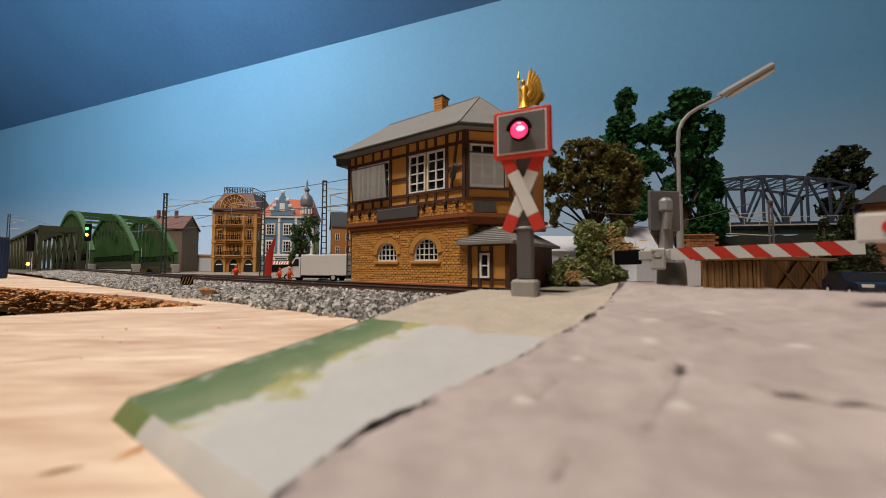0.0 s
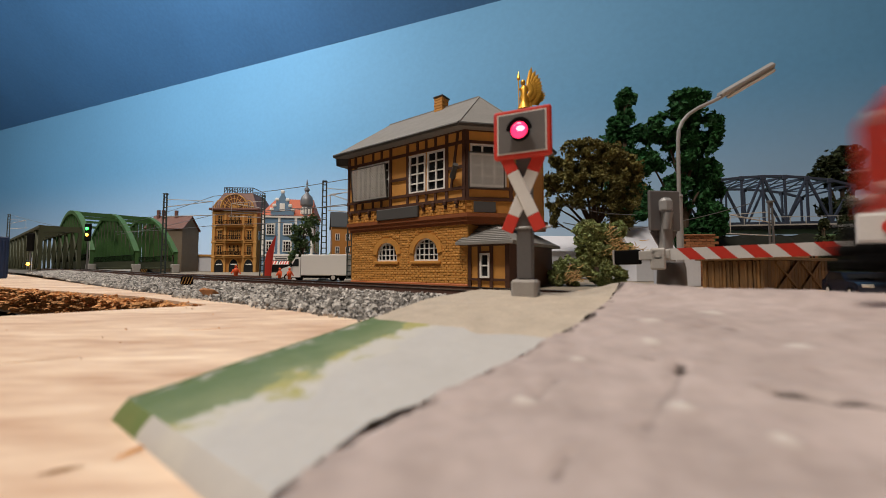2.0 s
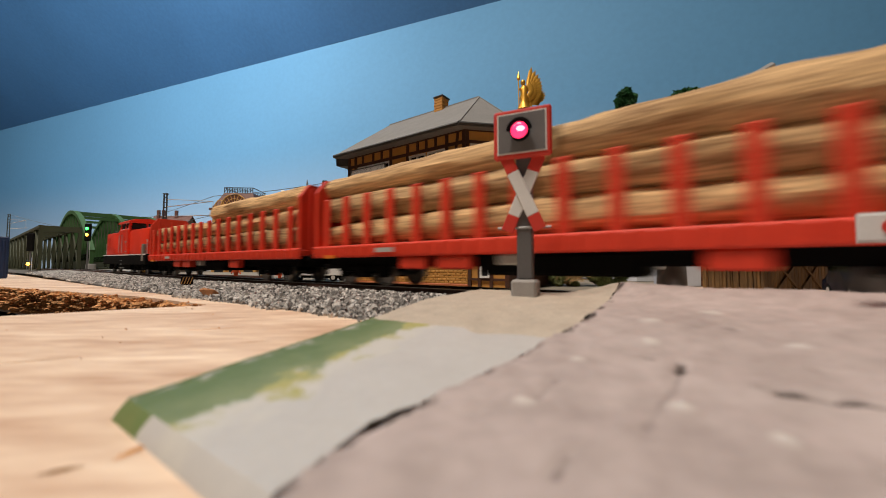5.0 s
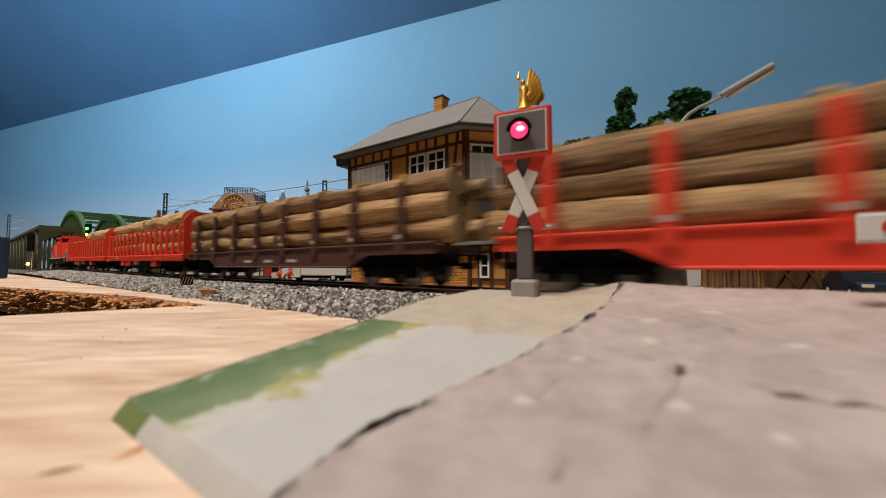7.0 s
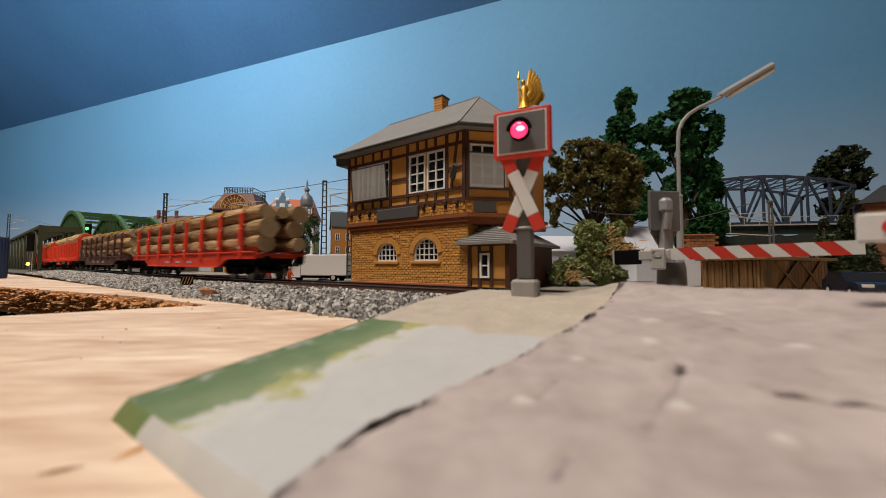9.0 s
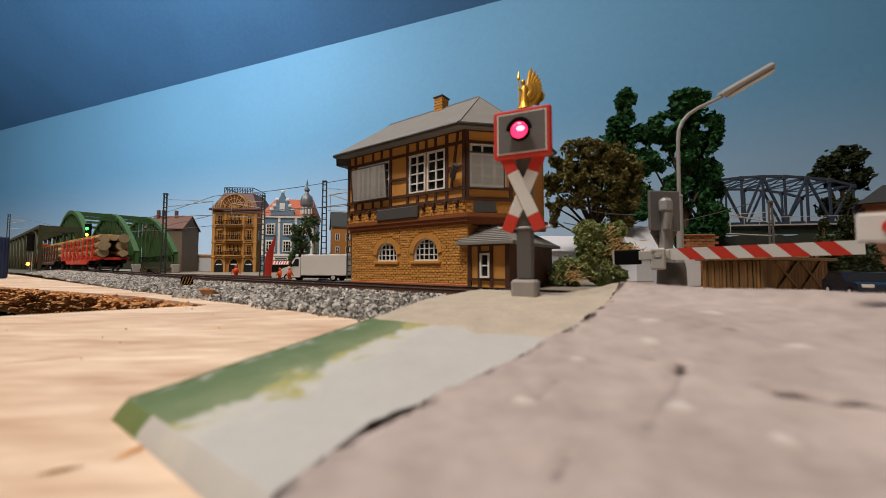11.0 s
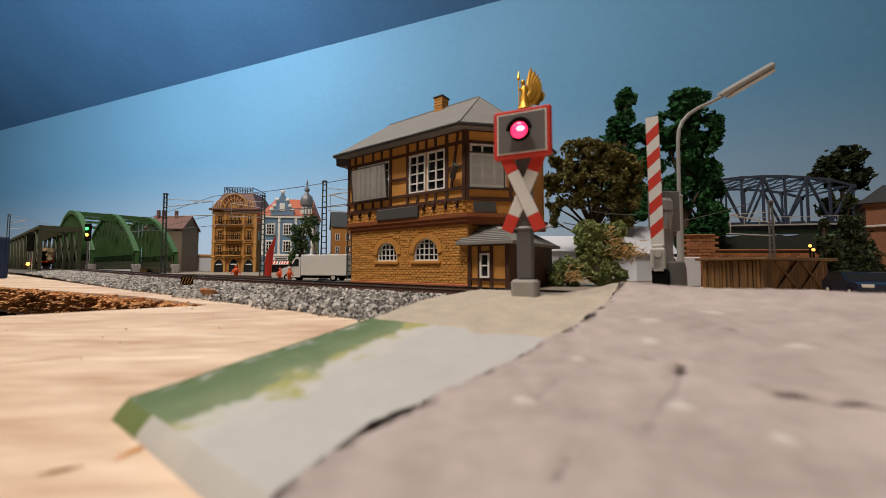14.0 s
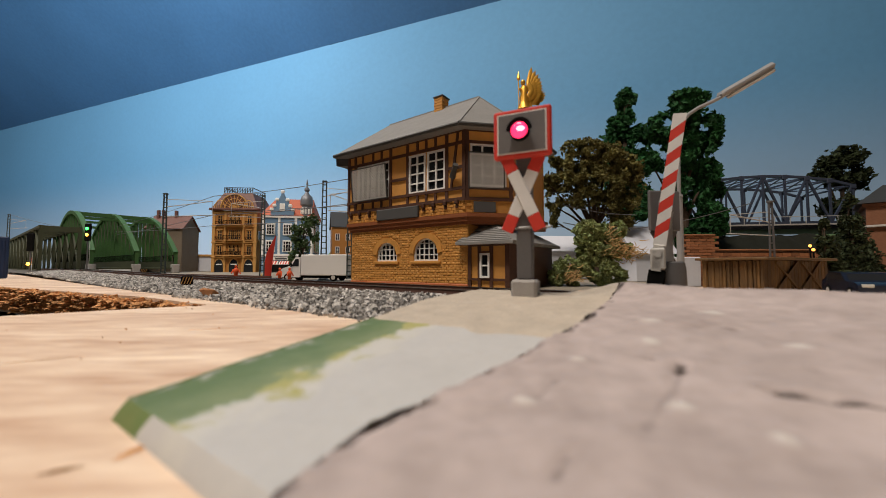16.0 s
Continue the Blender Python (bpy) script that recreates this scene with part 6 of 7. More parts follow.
    for k in range(4):
        casement(t, spot(W + 0.02, 1.4 + k * 1.9, 6.8, 90), 0.9, 1.9, 2, 3)


hotel()


def town_house():
    t = thing("town_house", spot(-36.2, 72.0, GROUND, 10), "grey-blue town house with white trim and red roof", "building")
    W, D, H = 9.6, 9.0, 11.4
    part("wall", Geo().box(0, W, 0.2, D, 0, H), M_BLUEWALL, t)
    for x in (0.1, 3.2, 6.4, 9.5):
        part("pilaster", Geo().bev(x - 0.22, x + 0.22, 0.0, 0.3, 3.4, H, 0.04), M_WHITE, t)
    for z in (3.2, H - 0.4):
        part("band", Geo().bev(-0.2, W + 0.2, -0.1, D + .1, z, z + 0.5, 0.06), M_WHITE, t)
    for z in (4.2, 7.6):
        for x in (1.6, 4.8, 8.0):
            fr = part("surround", Geo().bev(x - 0.88, x + 0.88, 0.06, 0.24, z - 0.12, z + 2.3, 0.05), M_WHITE, t)
            casement(t, spot(x, -0.09, z, 180), 1.5, 2.1, 3, 3)
        for k in range(3):
            y = 1.7 + k * 2.6
            part("surround", Geo().bev(W - 0.05, W + 0.08, y - 0.8, y + 0.8, z - 0.2, z + 2.4, 0.04), M_WHITE, t)
            casement(t, spot(W + 0.12, y, z, 90), 1.2, 2.1, 2, 3)
    part("shop_front", Geo().box(0.4, 9.2, 0.1, 0.24, 0, 2.1), M_GLASS, t, "dark shop front")
    for k in range(3):
        g = Geo().prism([(-0.9, 1.6), (0.2, 1.55), (0.2, 2.3)], 0.5 + k * 3.0, 3.2 + k * 3.0, "x")
        aw = part("awning", g, M_WHITE, t, "white awning with red stripes")
        for j in range(5):
            x = 0.7 + k * 3.0 + j * 0.5
            part("stripe", Geo().prism([(-0.92, 1.62), (0.2, 2.34), (0.2, 2.36), (-0.94, 1.64)][::-1], x, x + 0.22, "x"), M_SIGNRED, aw)
    sg = part("shop_sign", Geo().bev(2.0, 8.6, 0.0, 0.2, 2.45, 3.1, 0.03), M_WHITE, t, "white shop sign with orange and grey bars")
    for k, (x0, x1) in enumerate(((2.6, 4.8), (5.2, 6.4), (6.8, 8.2))):
        part("sign_bar", Geo().box(x0, x1, -0.02, 0.0, 2.6, 2.95), M_ORANGE if k else M_PLATE, sg)
    roof = part("roof", Geo().add([(-0.4, -0.2, H + .1), (W + 0.4, -0.2, H + .1), (W + 0.4, D + .2, H + .1), (-0.4, D + .2, H + .1), (1.4, D / 2, 15.6), (W - 0.6, D / 2, 15.6)],
                                  [(0, 1, 5, 4), (1, 2, 5), (2, 3, 4, 5), (3, 0, 4), (3, 2, 1, 0)]), M_REDROOF, t, "orange-red tiled roof")
    steps = [(1.6, 11.4), (1.6, 12.6), (2.1, 12.7), (2.1, 13.4), (2.6, 13.5), (2.6, 14.6), (3.1, 14.7), (3.8, 16.4), (4.5, 14.7), (5.0, 14.6), (5.0, 13.5), (5.5, 13.4), (5.5, 12.7), (6.0, 12.6), (6.0, 11.4)]
    part("gable", Geo().prism([(z, x) for x, z in steps], -0.15, 0.5, "y"), M_BLUEWALL, roof, "stepped blue gable with white scrolls")
    for x, z in ((1.8, 12.7), (2.3, 13.5), (2.8, 14.7), (5.8, 12.7), (5.3, 13.5), (4.8, 14.7), (3.8, 16.3)):
        part("scroll", Geo().bev(x - 0.38, x + 0.38, -0.3, 0.1, z - 0.35, z + 0.3, 0.15), M_WHITE, roof)
    part("gable_window", Geo().bev(3.3, 4.3, -0.25, -0.1, 12.4, 13.9, 0.08), M_WHITE, roof)
    g = Geo().lathe([(1.0, 11.0), (1.0, 13.6), (1.25, 13.8), (1.3, 14.7), (1.05, 15.6), (0.5, 16.1), (0.3, 16.6), (0.55, 16.9), (0.5, 17.3), (0.2, 17.6), (0.1, 18.0), (0.25, 18.2), (0.05, 19.2)], 14, c=(8.3, 0.8))
    part("tower", g, M_DOME, t, "corner turret with a grey onion dome", True)
    for k in range(5):
        a = radians(200 + k * 35)
        part("turret_window", Geo().bev(8.3 + math.cos(a) * 1.0 - 0.18, 8.3 + math.cos(a) * 1.0 + 0.18, 0.8 + math.sin(a) * 1.0 - 0.1, 0.8 + math.sin(a) * 1.0 + 0.1, 11.9, 13.2, 0.04), M_WHITE, t)


town_house()


def plain_house(m, W, D, H, ridge, wall_m, roof_m, label, rows, cols, chims=()):
    t = thing("house", m, label, "house")
    part("wall", Geo().box(0, W, 0, D, 0, H), wall_m, t)
    part("gable", Geo().prism([(0, H), (D, H), (D / 2, ridge)], 0.02, W - 0.02, "x"), wall_m, t)
    g = Geo()
    for s in (0, 1):
        y0, y1 = (-0.3, D / 2) if s == 0 else (D + 0.3, D / 2)
        g.add([(-0.3, y0, H - 0.1), (W + 0.3, y0, H - 0.1), (W + 0.3, y1, ridge + 0.15), (-0.3, y1, ridge + 0.15), (-0.3, y0, H + 0.1), (W + 0.3, y0, H + 0.1), (W + 0.3, y1, ridge + 0.35), (-0.3, y1, ridge + 0.35)],
              [(0, 1, 2, 3), (7, 6, 5, 4), (0, 4, 5, 1), (1, 5, 6, 2), (2, 6, 7, 3), (3, 7, 4, 0)])
    part("roof", g, roof_m, t)
    for x, y in chims:
        part("chimney", Geo().bev(x - 0.28, x + 0.28, y - 0.28, y + 0.28, H, ridge + 1.5, 0.05), M_MANSARD, t)
    for j in range(rows):
        for i in range(cols):
            casement(t, spot(W * (i + 0.5) / cols, -0.1, 1.2 + j * 2.9, 180), 0.9, 1.5, 2, 2)


plain_house(spot(-66.0, 80.0, GROUND, 6), 7.6, 6.5, 9.6, 12.6, M_GREYHOUSE, M_MANSARD, "grey-brown rendered house with red roof and chimneys", 0, 0, ((0.9, 2.6), (2.0, 2.6), (4.6, 2.8)))
plain_house(spot(-24.6, 80.0, GROUND, 20), 9, 7, 10.0, 13.5, M_HOTEL, M_GUTTER, "ochre tenement with a dark roof", 3, 4)
shed = thing("white_shed", spot(-67.0, 88.0, GROUND, 0), "low white building with ochre roof edge", "building")
part("wall", Geo().bev(0, 12, 0, 5, 0, 3.6, 0.05), M_TENT, shed)
part("roof_edge", Geo().bev(-0.2, 12.2, -0.3, 5.2, 3.6, 4.1, 0.05), M_HOTELTRIM, shed)

# gilded column
col = thing("victory_column", spot(10.05, 42, GROUND), "stone column carrying a gilded winged statue", "column")
part("shaft", Geo().lathe([(0.9, 0), (0.9, 0.6), (0.52, 1.0), (0.46, 18.6), (0.7, 19.0), (0.7, 19.5)], 14), M_CONCRETE, col, "", True)
g = Geo()
g.lathe([(0.75, 0), (0.62, 0.35), (0.42, 0.8), (0.5, 1.2), (0.36, 1.7), (0.46, 2.2), (0.3, 2.55), (0.14, 2.65)], 12, c=(-0.4, 0))
g.lathe([(0.05, 2.6), (0.22, 2.75), (0.27, 2.95), (0.2, 3.15), (0.03, 3.25)], 10, c=(-0.5, -0.05))


def feather(c, a, ln, wide, y):
    """One leaf-shaped plume of a wing."""
    d, n = Vector((math.cos(a), 0, math.sin(a))), Vector((-math.sin(a), 0, math.cos(a)))
    rim_ = [c, c + d * ln * 0.35 + n * wide, c + d * ln * 0.8 + n * wide * 0.8, c + d * ln, c + d * ln * 0.8 - n * wide * 0.8, c + d * ln * 0.35 - n * wide]
    mid = c + d * ln * 0.6
    vs = [q + Vector((0, y, 0)) for q in rim_] + [mid + Vector((0, y - 0.09, 0)), mid + Vector((0, y + 0.07, 0))]
    g.add(vs, [(i, 6, (i + 1) % 6)[::-1] for i in range(6)] + [(i, 7, (i + 1) % 6) for i in range(6)])


for row, (k0, y) in enumerate(((1.0, 0.12), (0.62, -0.02), (0.36, -0.12))):
    for k in range(15):
        f = k / 14
        a = radians(78 - 150 * f)
        ln = (2.6 - 3.1 * f + 2.0 * f * f) * k0
        feather(Vector((-0.05 + 0.12 * math.sin(f * 3.1), 0, 2.2 - 0.5 * f)), a, max(0.5, ln), 0.21 * (0.7 + 0.5 * k0), y - 0.012 * k)
for k in range(11):
    f = k / 10
    feather(Vector((0.35, 0, 1.25)), radians(62 - 88 * f), 1.15 + 0.75 * math.sin(math.pi * min(1, f * 1.15 + 0.05)), 0.2, 0.4 + 0.01 * k)
g.rod((-1.0, -0.3, 0.0), (-1.02, -0.3, 3.3), 0.06, n=6).rod((-0.55, -0.1, 2.2), (-1.0, -0.3, 2.1), 0.14, 0.1, 8).lathe([(0.05, 3.0), (0.19, 3.2), (0.16, 3.5), (0.02, 3.95)], 8, c=(-1.02, -0.3))
st = tagged(part("statue", g, M_GOLD, None, "", True, at=spot(10.05, 42, 19.2) @ Matrix.Scale(1.12, 4)), "gilded winged statue on a column", "statue")

# ---- bridges on the far side ----
M_BRIDGE = mat("green_bridge_paint", (0.035, 0.10, 0.022), 0.6, var=0.35, scale=80, bump=0.1)
M_BRIDGE2 = mat("olive_bridge_paint", (0.042, 0.047, 0.021), 0.65, var=0.35, scale=80, bump=0.1)


def arch_bridge():
    """Three tied arches side by side; x runs away from the viewer along the track."""
    t = thing("arch_bridge", spot(-57.0, 58.6, 0.2, 142.2), "green steel bridge with three tied arches", "bridge")
    L, n = 46.0, 15
    for y in (0.0, -5.7, -11.4):
        def z(u):
            return 0.7 + 8.4 * (1 - (2 * u - 1) ** 2) + 2.2
        for k in range(n):
            a, b = k / n, (k + 1) / n
            part("arch_rib", Geo().bar((L * a, y, z(a)), (L * b, y, z(b)), 0.75, 0.7), M_BRIDGE, t)
        for k in range(n + 1):
            x = L * k / n
            part("hanger", Geo().box(x - 0.32, x + 0.32, y - 0.06, y + 0.06, 0.4, z(k / n)).box(x - 0.36, x - 0.28, y - 0.24, y + 0.24, 0.4, z(k / n)).box(x + 0.28, x + 0.36, y - 0.24, y + 0.24, 0.4, z(k / n)), M_BRIDGE, t)
            if 0 < k < n - 1:
                part("stay", Geo().bar((x, y, 1.2), (L * (k + 1) / n, y, z((k + 1) / n) - 0.3), 0.12, 0.22), M_BRIDGE2, t)
        g = Geo()
        for k in range(64):
            g.bar((L * k / 63, y + 0.32, 1.4), (L * k / 63, y + 0.32, 2.5), 0.06, 0.06)
        part("railing", g.bar((0, y + 0.32, 2.5), (L, y + 0.32, 2.5), 0.08, 0.1), M_BLACK, t, "dark iron railing")
        part("tie_beam", Geo().box(0, L, y - 0.3, y + 0.3, 0.2, 1.5), M_BRIDGE2, t)
        part("pier", Geo().bev(-0.6, 0.8, y - 0.55, y + 0.55, -0.7, 0.9, 0.08), M_CONCRETE, t)
    for k in range(4, n - 3):
        x = L * k / n
        zz = 0.7 + 8.4 * (1 - (2 * k / n - 1) ** 2) + 2.2
        part("cross_beam", Geo().bar((x, 0, zz), (x, -11.4, zz), 0.35, 0.5), M_BRIDGE, t)
    part("deck", Geo().box(0, L, -11.4, 0, 0.0, 0.3), M_BRIDGE2, t)


arch_bridge()


def girder_bridge():
    """A box of lattice girders over the line itself."""
    s0 = 122.0
    p = along(s0)
    t = thing("girder_bridge", spot(p.x, p.y, 0.0, heading(s0)), "dark olive steel girder bridge over the track", "bridge")
    L, n, w, h = 49.6, 8, 2.1, 6.95
    for y in (w, -w):
        part("upper_chord", Geo().box(0, L, y - 0.22, y + 0.22, h - 0.4, h), M_BRIDGE2, t)
        part("lower_chord", Geo().box(0, L, y - 0.22, y + 0.22, -0.45, 0.25), M_BRIDGE2, t)
        for k in range(n + 1):
            x = L * k / n
            part("post", Geo().box(x - 0.26, x + 0.26, y - 0.06, y + 0.06, 0.25, h - 0.4).box(x - 0.28, x - 0.2, y - 0.2, y + 0.2, 0.25, h - 0.4).box(x + 0.2, x + 0.28, y - 0.2, y + 0.2, 0.25, h - 0.4), M_BRIDGE2, t)
            if k < n:
                a, b = (x + 0.2, y, 0.3), (x + L / n - 0.2, y, h - 0.4)
                part("diagonal", Geo().bar(a, b, 0.2, 0.34), M_BRIDGE2, t)
                part("diagonal", Geo().bar((x + 0.2, y, h - 0.4), (x + L / n - 0.2, y, 0.3), 0.12, 0.2), M_BRIDGE2, t)
                part("gusset", Geo().prism([(0.25, x), (0.25, x + 0.9), (0.9, x + 0.3), (0.9, x)], y - 0.08, y + 0.08, "y"), M_BRIDGE2, t)
        part("bearing", Geo().bev(-0.5, 0.6, y - 0.4, y + 0.4, -0.9, -0.45, 0.05), M_CONCRETE, t)
    for k in range(n + 1):
        x = L * k / n
        part("top_beam", Geo().box(x - 0.25, x + 0.25, -w, w, h - 0.5 if k else h - 0.9, h - 0.05), M_BRIDGE2, t)
        if k < n:
            part("top_brace", Geo().bar((x, -w, h - 0.15), (x + L / n, w, h - 0.15), 0.2, 0.15), M_BRIDGE2, t)
            part("top_brace", Geo().bar((x, w, h - 0.18), (x + L / n, -w, h - 0.18), 0.2, 0.12), M_BRIDGE2, t)


girder_bridge()
tub = thing("blue_container", spot(-43.25, 36.0, GROUND, 50), "dark blue container at the edge of the board", "container")
part("body", Geo().bev(-6, 0, 0, 2.4, 0, 4.15, 0.1), mat("container_blue", (0.008, 0.024, 0.075), 0.5, var=0.2, scale=50), tub)
for k in range(8):
    part("rib", Geo().bev(-5.9 + k * 0.78, -5.7 + k * 0.78, -0.08, 0, 0.2, 3.8, 0.03), tub.children[0].data.materials[0], tub)

# colour light signals, catenary
M_GREENLAMP = mat("green_signal_lamp", (0.03, 1.0, 0.08), 0.3, emit=7, var=0)
M_YELLOWLAMP = mat("yellow_signal_lamp", (1.0, 0.42, 0.04), 0.3, emit=8, var=0)


def light_signal(m, h, lamps, label):
    t = thing("light_signal", m, label, "signal", "light signals")
    part("post", Geo().rod((0, 0, 0), (0, 0, h), 0.1, 0.08, 8), M_POST, t)
    part("board", Geo().bev(-0.5, 0.5, -0.2, 0.1, h - 2.2, h + 0.5, 0.1), M_BLACK, t)
    for z, m_ in lamps:
        part("lamp", Geo().lathe([(0.04, -0.2), (0.2, -0.1), (0.25, 0.0), (0.2, 0.1), (0.04, 0.2)], 10, m=Matrix.Translation((0, -0.25, z)) @ Matrix.Rotation(radians(90), 4, "X")), m_, t, "glowing lamp", True)
    part("ladder", Geo().bar((0.3, 0, 0), (0.3, 0, h - 2), 0.05, 0.05), M_PALE, t)
    part("foot", Geo().bev(-0.5, 0.5, -0.5, 0.5, 0, 0.4, 0.08), M_CONCRETE, t)


light_signal(spot(-55.1, 56.0, GROUND + 0.2), 7.15, ((6.87, M_GREENLAMP), (5.9, M_YELLOWLAMP)), "slim light signal showing green over yellow")
_p = along(121.3, 3.1)
light_signal(spot(_p.x, _p.y, GROUND), 5.6, ((1.55, M_YELLOWLAMP),), "light signal with a low yellow lamp")
lattice_mast(spot(-26.3, 34.0, GROUND), 8.0, "dark lattice catenary mast beside the track", 0.42, 4.5)
lattice_mast(spot(-18.0, 36.0, GROUND), 8.2, "dark lattice catenary mast beside the track", 0.42, -3.2)
lattice_mast(spot(-10.4, 31.5, GROUND), 8.6, "dark lattice catenary mast beside the track", 0.5, 2.6)
lattice_mast(spot(-76.0, 63.0, GROUND), 10.2, "pale lattice catenary mast at the board's edge", 0.6, 3.0)
lattice_mast(spot(-7.5, 29.0, GROUND), 7.6, "dark lattice catenary mast behind the signal box", 0.4, -1.6)
g = Geo()
for pts in ([(-56, 62, 7.6), (-21.7, 34, 7.35), (-7, 27, 7.3)], [(-56, 62, 6.2), (-21.5, 34, 5.6), (-7, 27, 5.4)], [(-22, 36, 6.3), (-14, 33, 6.0), (-4, 29, 6.1)], [(-60, 66, 7.0), (-21.6, 36, 4.9), (-10, 31, 4.9)],
            [(-76, 63, 9.8), (-62, 60, 7.0)], [(8, 24, 3.6), (14, 26, 3.4), (24, 28, 5.6)], [(8, 24, 4.8), (14, 26, 4.4)]):
    for a, b in zip(pts, pts[1:]):
        a, b = Vector(a), Vector(b)
        prev = a
        for k in range(1, 7):
            q = a.lerp(b, k / 6) - Vector((0, 0, 0.18 * math.sin(math.pi * k / 6)))
            g.rod(prev, q, 0.028, n=4, caps=False)
            prev = q
tagged(part("overhead_wire", g, M_POST), "thin grey overhead wires between the masts", "wire", "", "stuff")


# small things along the line
def figure(m, label):
    """A plain rounded figure."""
    g = Geo().lathe([(0.2, 0.0), (0.22, 0.7), (0.3, 0.9), (0.34, 1.25), (0.2, 1.5), (0.1, 1.56), (0.17, 1.68), (0.17, 1.82), (0.05, 1.95)], 10)
    g.rod((0.3, 0, 1.35), (0.55, -0.15, 0.8), 0.1, 0.08, 6).rod((-0.3, 0, 1.35), (-0.5, -0.2, 0.85), 0.1, 0.08, 6)
    g.v = [(x * 0.56, y * 0.56, z * 0.56) for x, y, z in g.v]
    ob = part("figurine", g, M_ORANGEWORK, None, "", True, at=m)
    return tagged(ob, label, "figurine", "track figurines")


figure(spot(-15.2, 26.6, GROUND + 0.2, 20), "small orange model figure standing by the track")
figure(spot(-12.7, 28.2, GROUND, -30), "small orange model figure beside the white van")
figure(spot(-12.2, 28.8, GROUND, 60), "small orange model figure beside the white van")
cone = thing("marker", spot(-14.0, 28.0, GROUND), "small yellow marker beside the track", "marker")
part("cone", Geo().lathe([(0.2, 0), (0.2, 0.06), (0.1, 0.1), (0.03, 0.6)], 10), M_YELLOW, cone)
flag = thing("red_flag", spot(-18.6, 37.5, GROUND, 10), "tall red sail-shaped flag", "flag")
part("cloth", Geo().prism([(0.0, 0.0), (0.1, 0.75), (1.6, 0.85), (4.2, 1.15), (4.4, 1.1), (2.6, 0.3), (1.2, 0.05)][::-1], -0.05, 0.05, "y"), M_SIGNRED, flag)
part("pole", Geo().rod((0.2, 0, 0), (1.1, 0, 4.4), 0.04, n=6), M_BLACK, flag)


def point_lever(m):
    t = thing("point_lantern", m @ Matrix.Scale(0.7, 4), "black striped lantern beside the rails", "lantern", "point lanterns")
    part("case", Geo().bev(-0.34, 0.34, -0.25, 0.25, 0.05, 0.62, 0.06), M_BLACK, t)
    for k in range(4):
        part("stripe", Geo().bar((-0.3 + 0.16 * k, -0.256, 0.1), (-0.14 + 0.16 * k, -0.256, 0.58), 0.02, 0.05), M_HOTELTRIM, t)
    part("base", Geo().bev(-0.2, 0.2, -0.2, 0.2, -0.3, 0.06, 0.03), M_BLACK, t)


point_lever(spot(-12.7, 18.0, -0.25, 30) @ Matrix.Scale(1.05, 4))
point_lever(spot(-31.4, 38.0, -0.1, 30) @ Matrix.Scale(1.2, 4))

# second track behind the first, with its own bank
a0, a1 = Vector((-13.0, 26.0, 0)), Vector((-62, 55.0, 0))
d = (a1 - a0).normalized()
nn = Vector((-d.y, d.x, 0))
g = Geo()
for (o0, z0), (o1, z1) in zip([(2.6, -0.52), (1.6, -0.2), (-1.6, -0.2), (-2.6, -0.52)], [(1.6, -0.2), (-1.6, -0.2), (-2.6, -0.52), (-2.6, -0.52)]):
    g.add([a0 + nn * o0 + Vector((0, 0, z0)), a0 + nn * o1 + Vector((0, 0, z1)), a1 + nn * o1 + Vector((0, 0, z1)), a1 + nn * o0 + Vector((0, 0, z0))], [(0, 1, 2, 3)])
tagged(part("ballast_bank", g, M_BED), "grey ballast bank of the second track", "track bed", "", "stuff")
for sgn in (0.73, -0.73):
    o = nn * sgn
    structure("rail", Geo().bar(a0 + o + Vector((0, 0, -0.1)), a1 + o + Vector((0, 0, -0.1)), 0.09, 0.18), M_RUST, "rusty rail of the second track")

# green hills along the foot of the painted sky
M_HILL = mat("painted_hill", (0.10, 0.17, 0.07), 0.9, var=0.4, scale=12, fine=10)
g = Geo()


def hill(u, v):
    p = W0 + WD * (-95 + 130 * u)
    n = 1 - abs(2 * v - 1)
    h = 5.5 + 4.5 * noise.fractal((u * 7, 0.3, 0), 0.9, 2.0, 4) + 2.0
    return (p.x - nx * (3 + 12 * (1 - v)), p.y - ny * (3 + 12 * (1 - v)), GROUND + max(0.1, h) * v)


g.sheet(120, 6, hill)
structure("backdrop", g, M_HILL, "low green hills before the painted sky", True)
# ---- sleepers, ballast stones, bricks ----
bed_rail = bpy.data.objects["rail"]
sl = Geo().bev(-0.12, 0.12, -1.3, 1.3, -0.3, -0.15, 0.02).mesh("sleeper", M_SLEEPER)
for k in range(95):
    s = 34 + k * 0.62
    p = along(s)
    tagged(part("sleeper", sl, None, None, at=spot(p.x, p.y, p.z, heading(s))), "dark brown sleeper bedded in ballast", "sleeper", "sleepers")
rnd = random.Random(4)
shapes = []
for k in range(8):
    bm = bmesh.new()
    for i in range(9):
        v = Vector((rnd.gauss(0, 1), rnd.gauss(0, 1), rnd.gauss(0, 1))).normalized()
        bm.verts.new((v.x * rnd.uniform(0.8, 1.2), v.y * rnd.uniform(0.7, 1.0), v.z * rnd.uniform(0.6, 0.9)))
    r = bmesh.ops.convex_hull(bm, input=bm.verts[:])
    bm.verts.index_update()
    shapes.append(([p.co.copy() for p in bm.verts], [[q.index for q in f.verts] for f in bm.faces]))
    bm.free()


def bank(off):
    for (a, za), (b, zb) in zip(prof, prof[1:]):
        if b <= off <= a:
            return zb + (za - zb) * (off - b) / (a - b)
    return GROUND


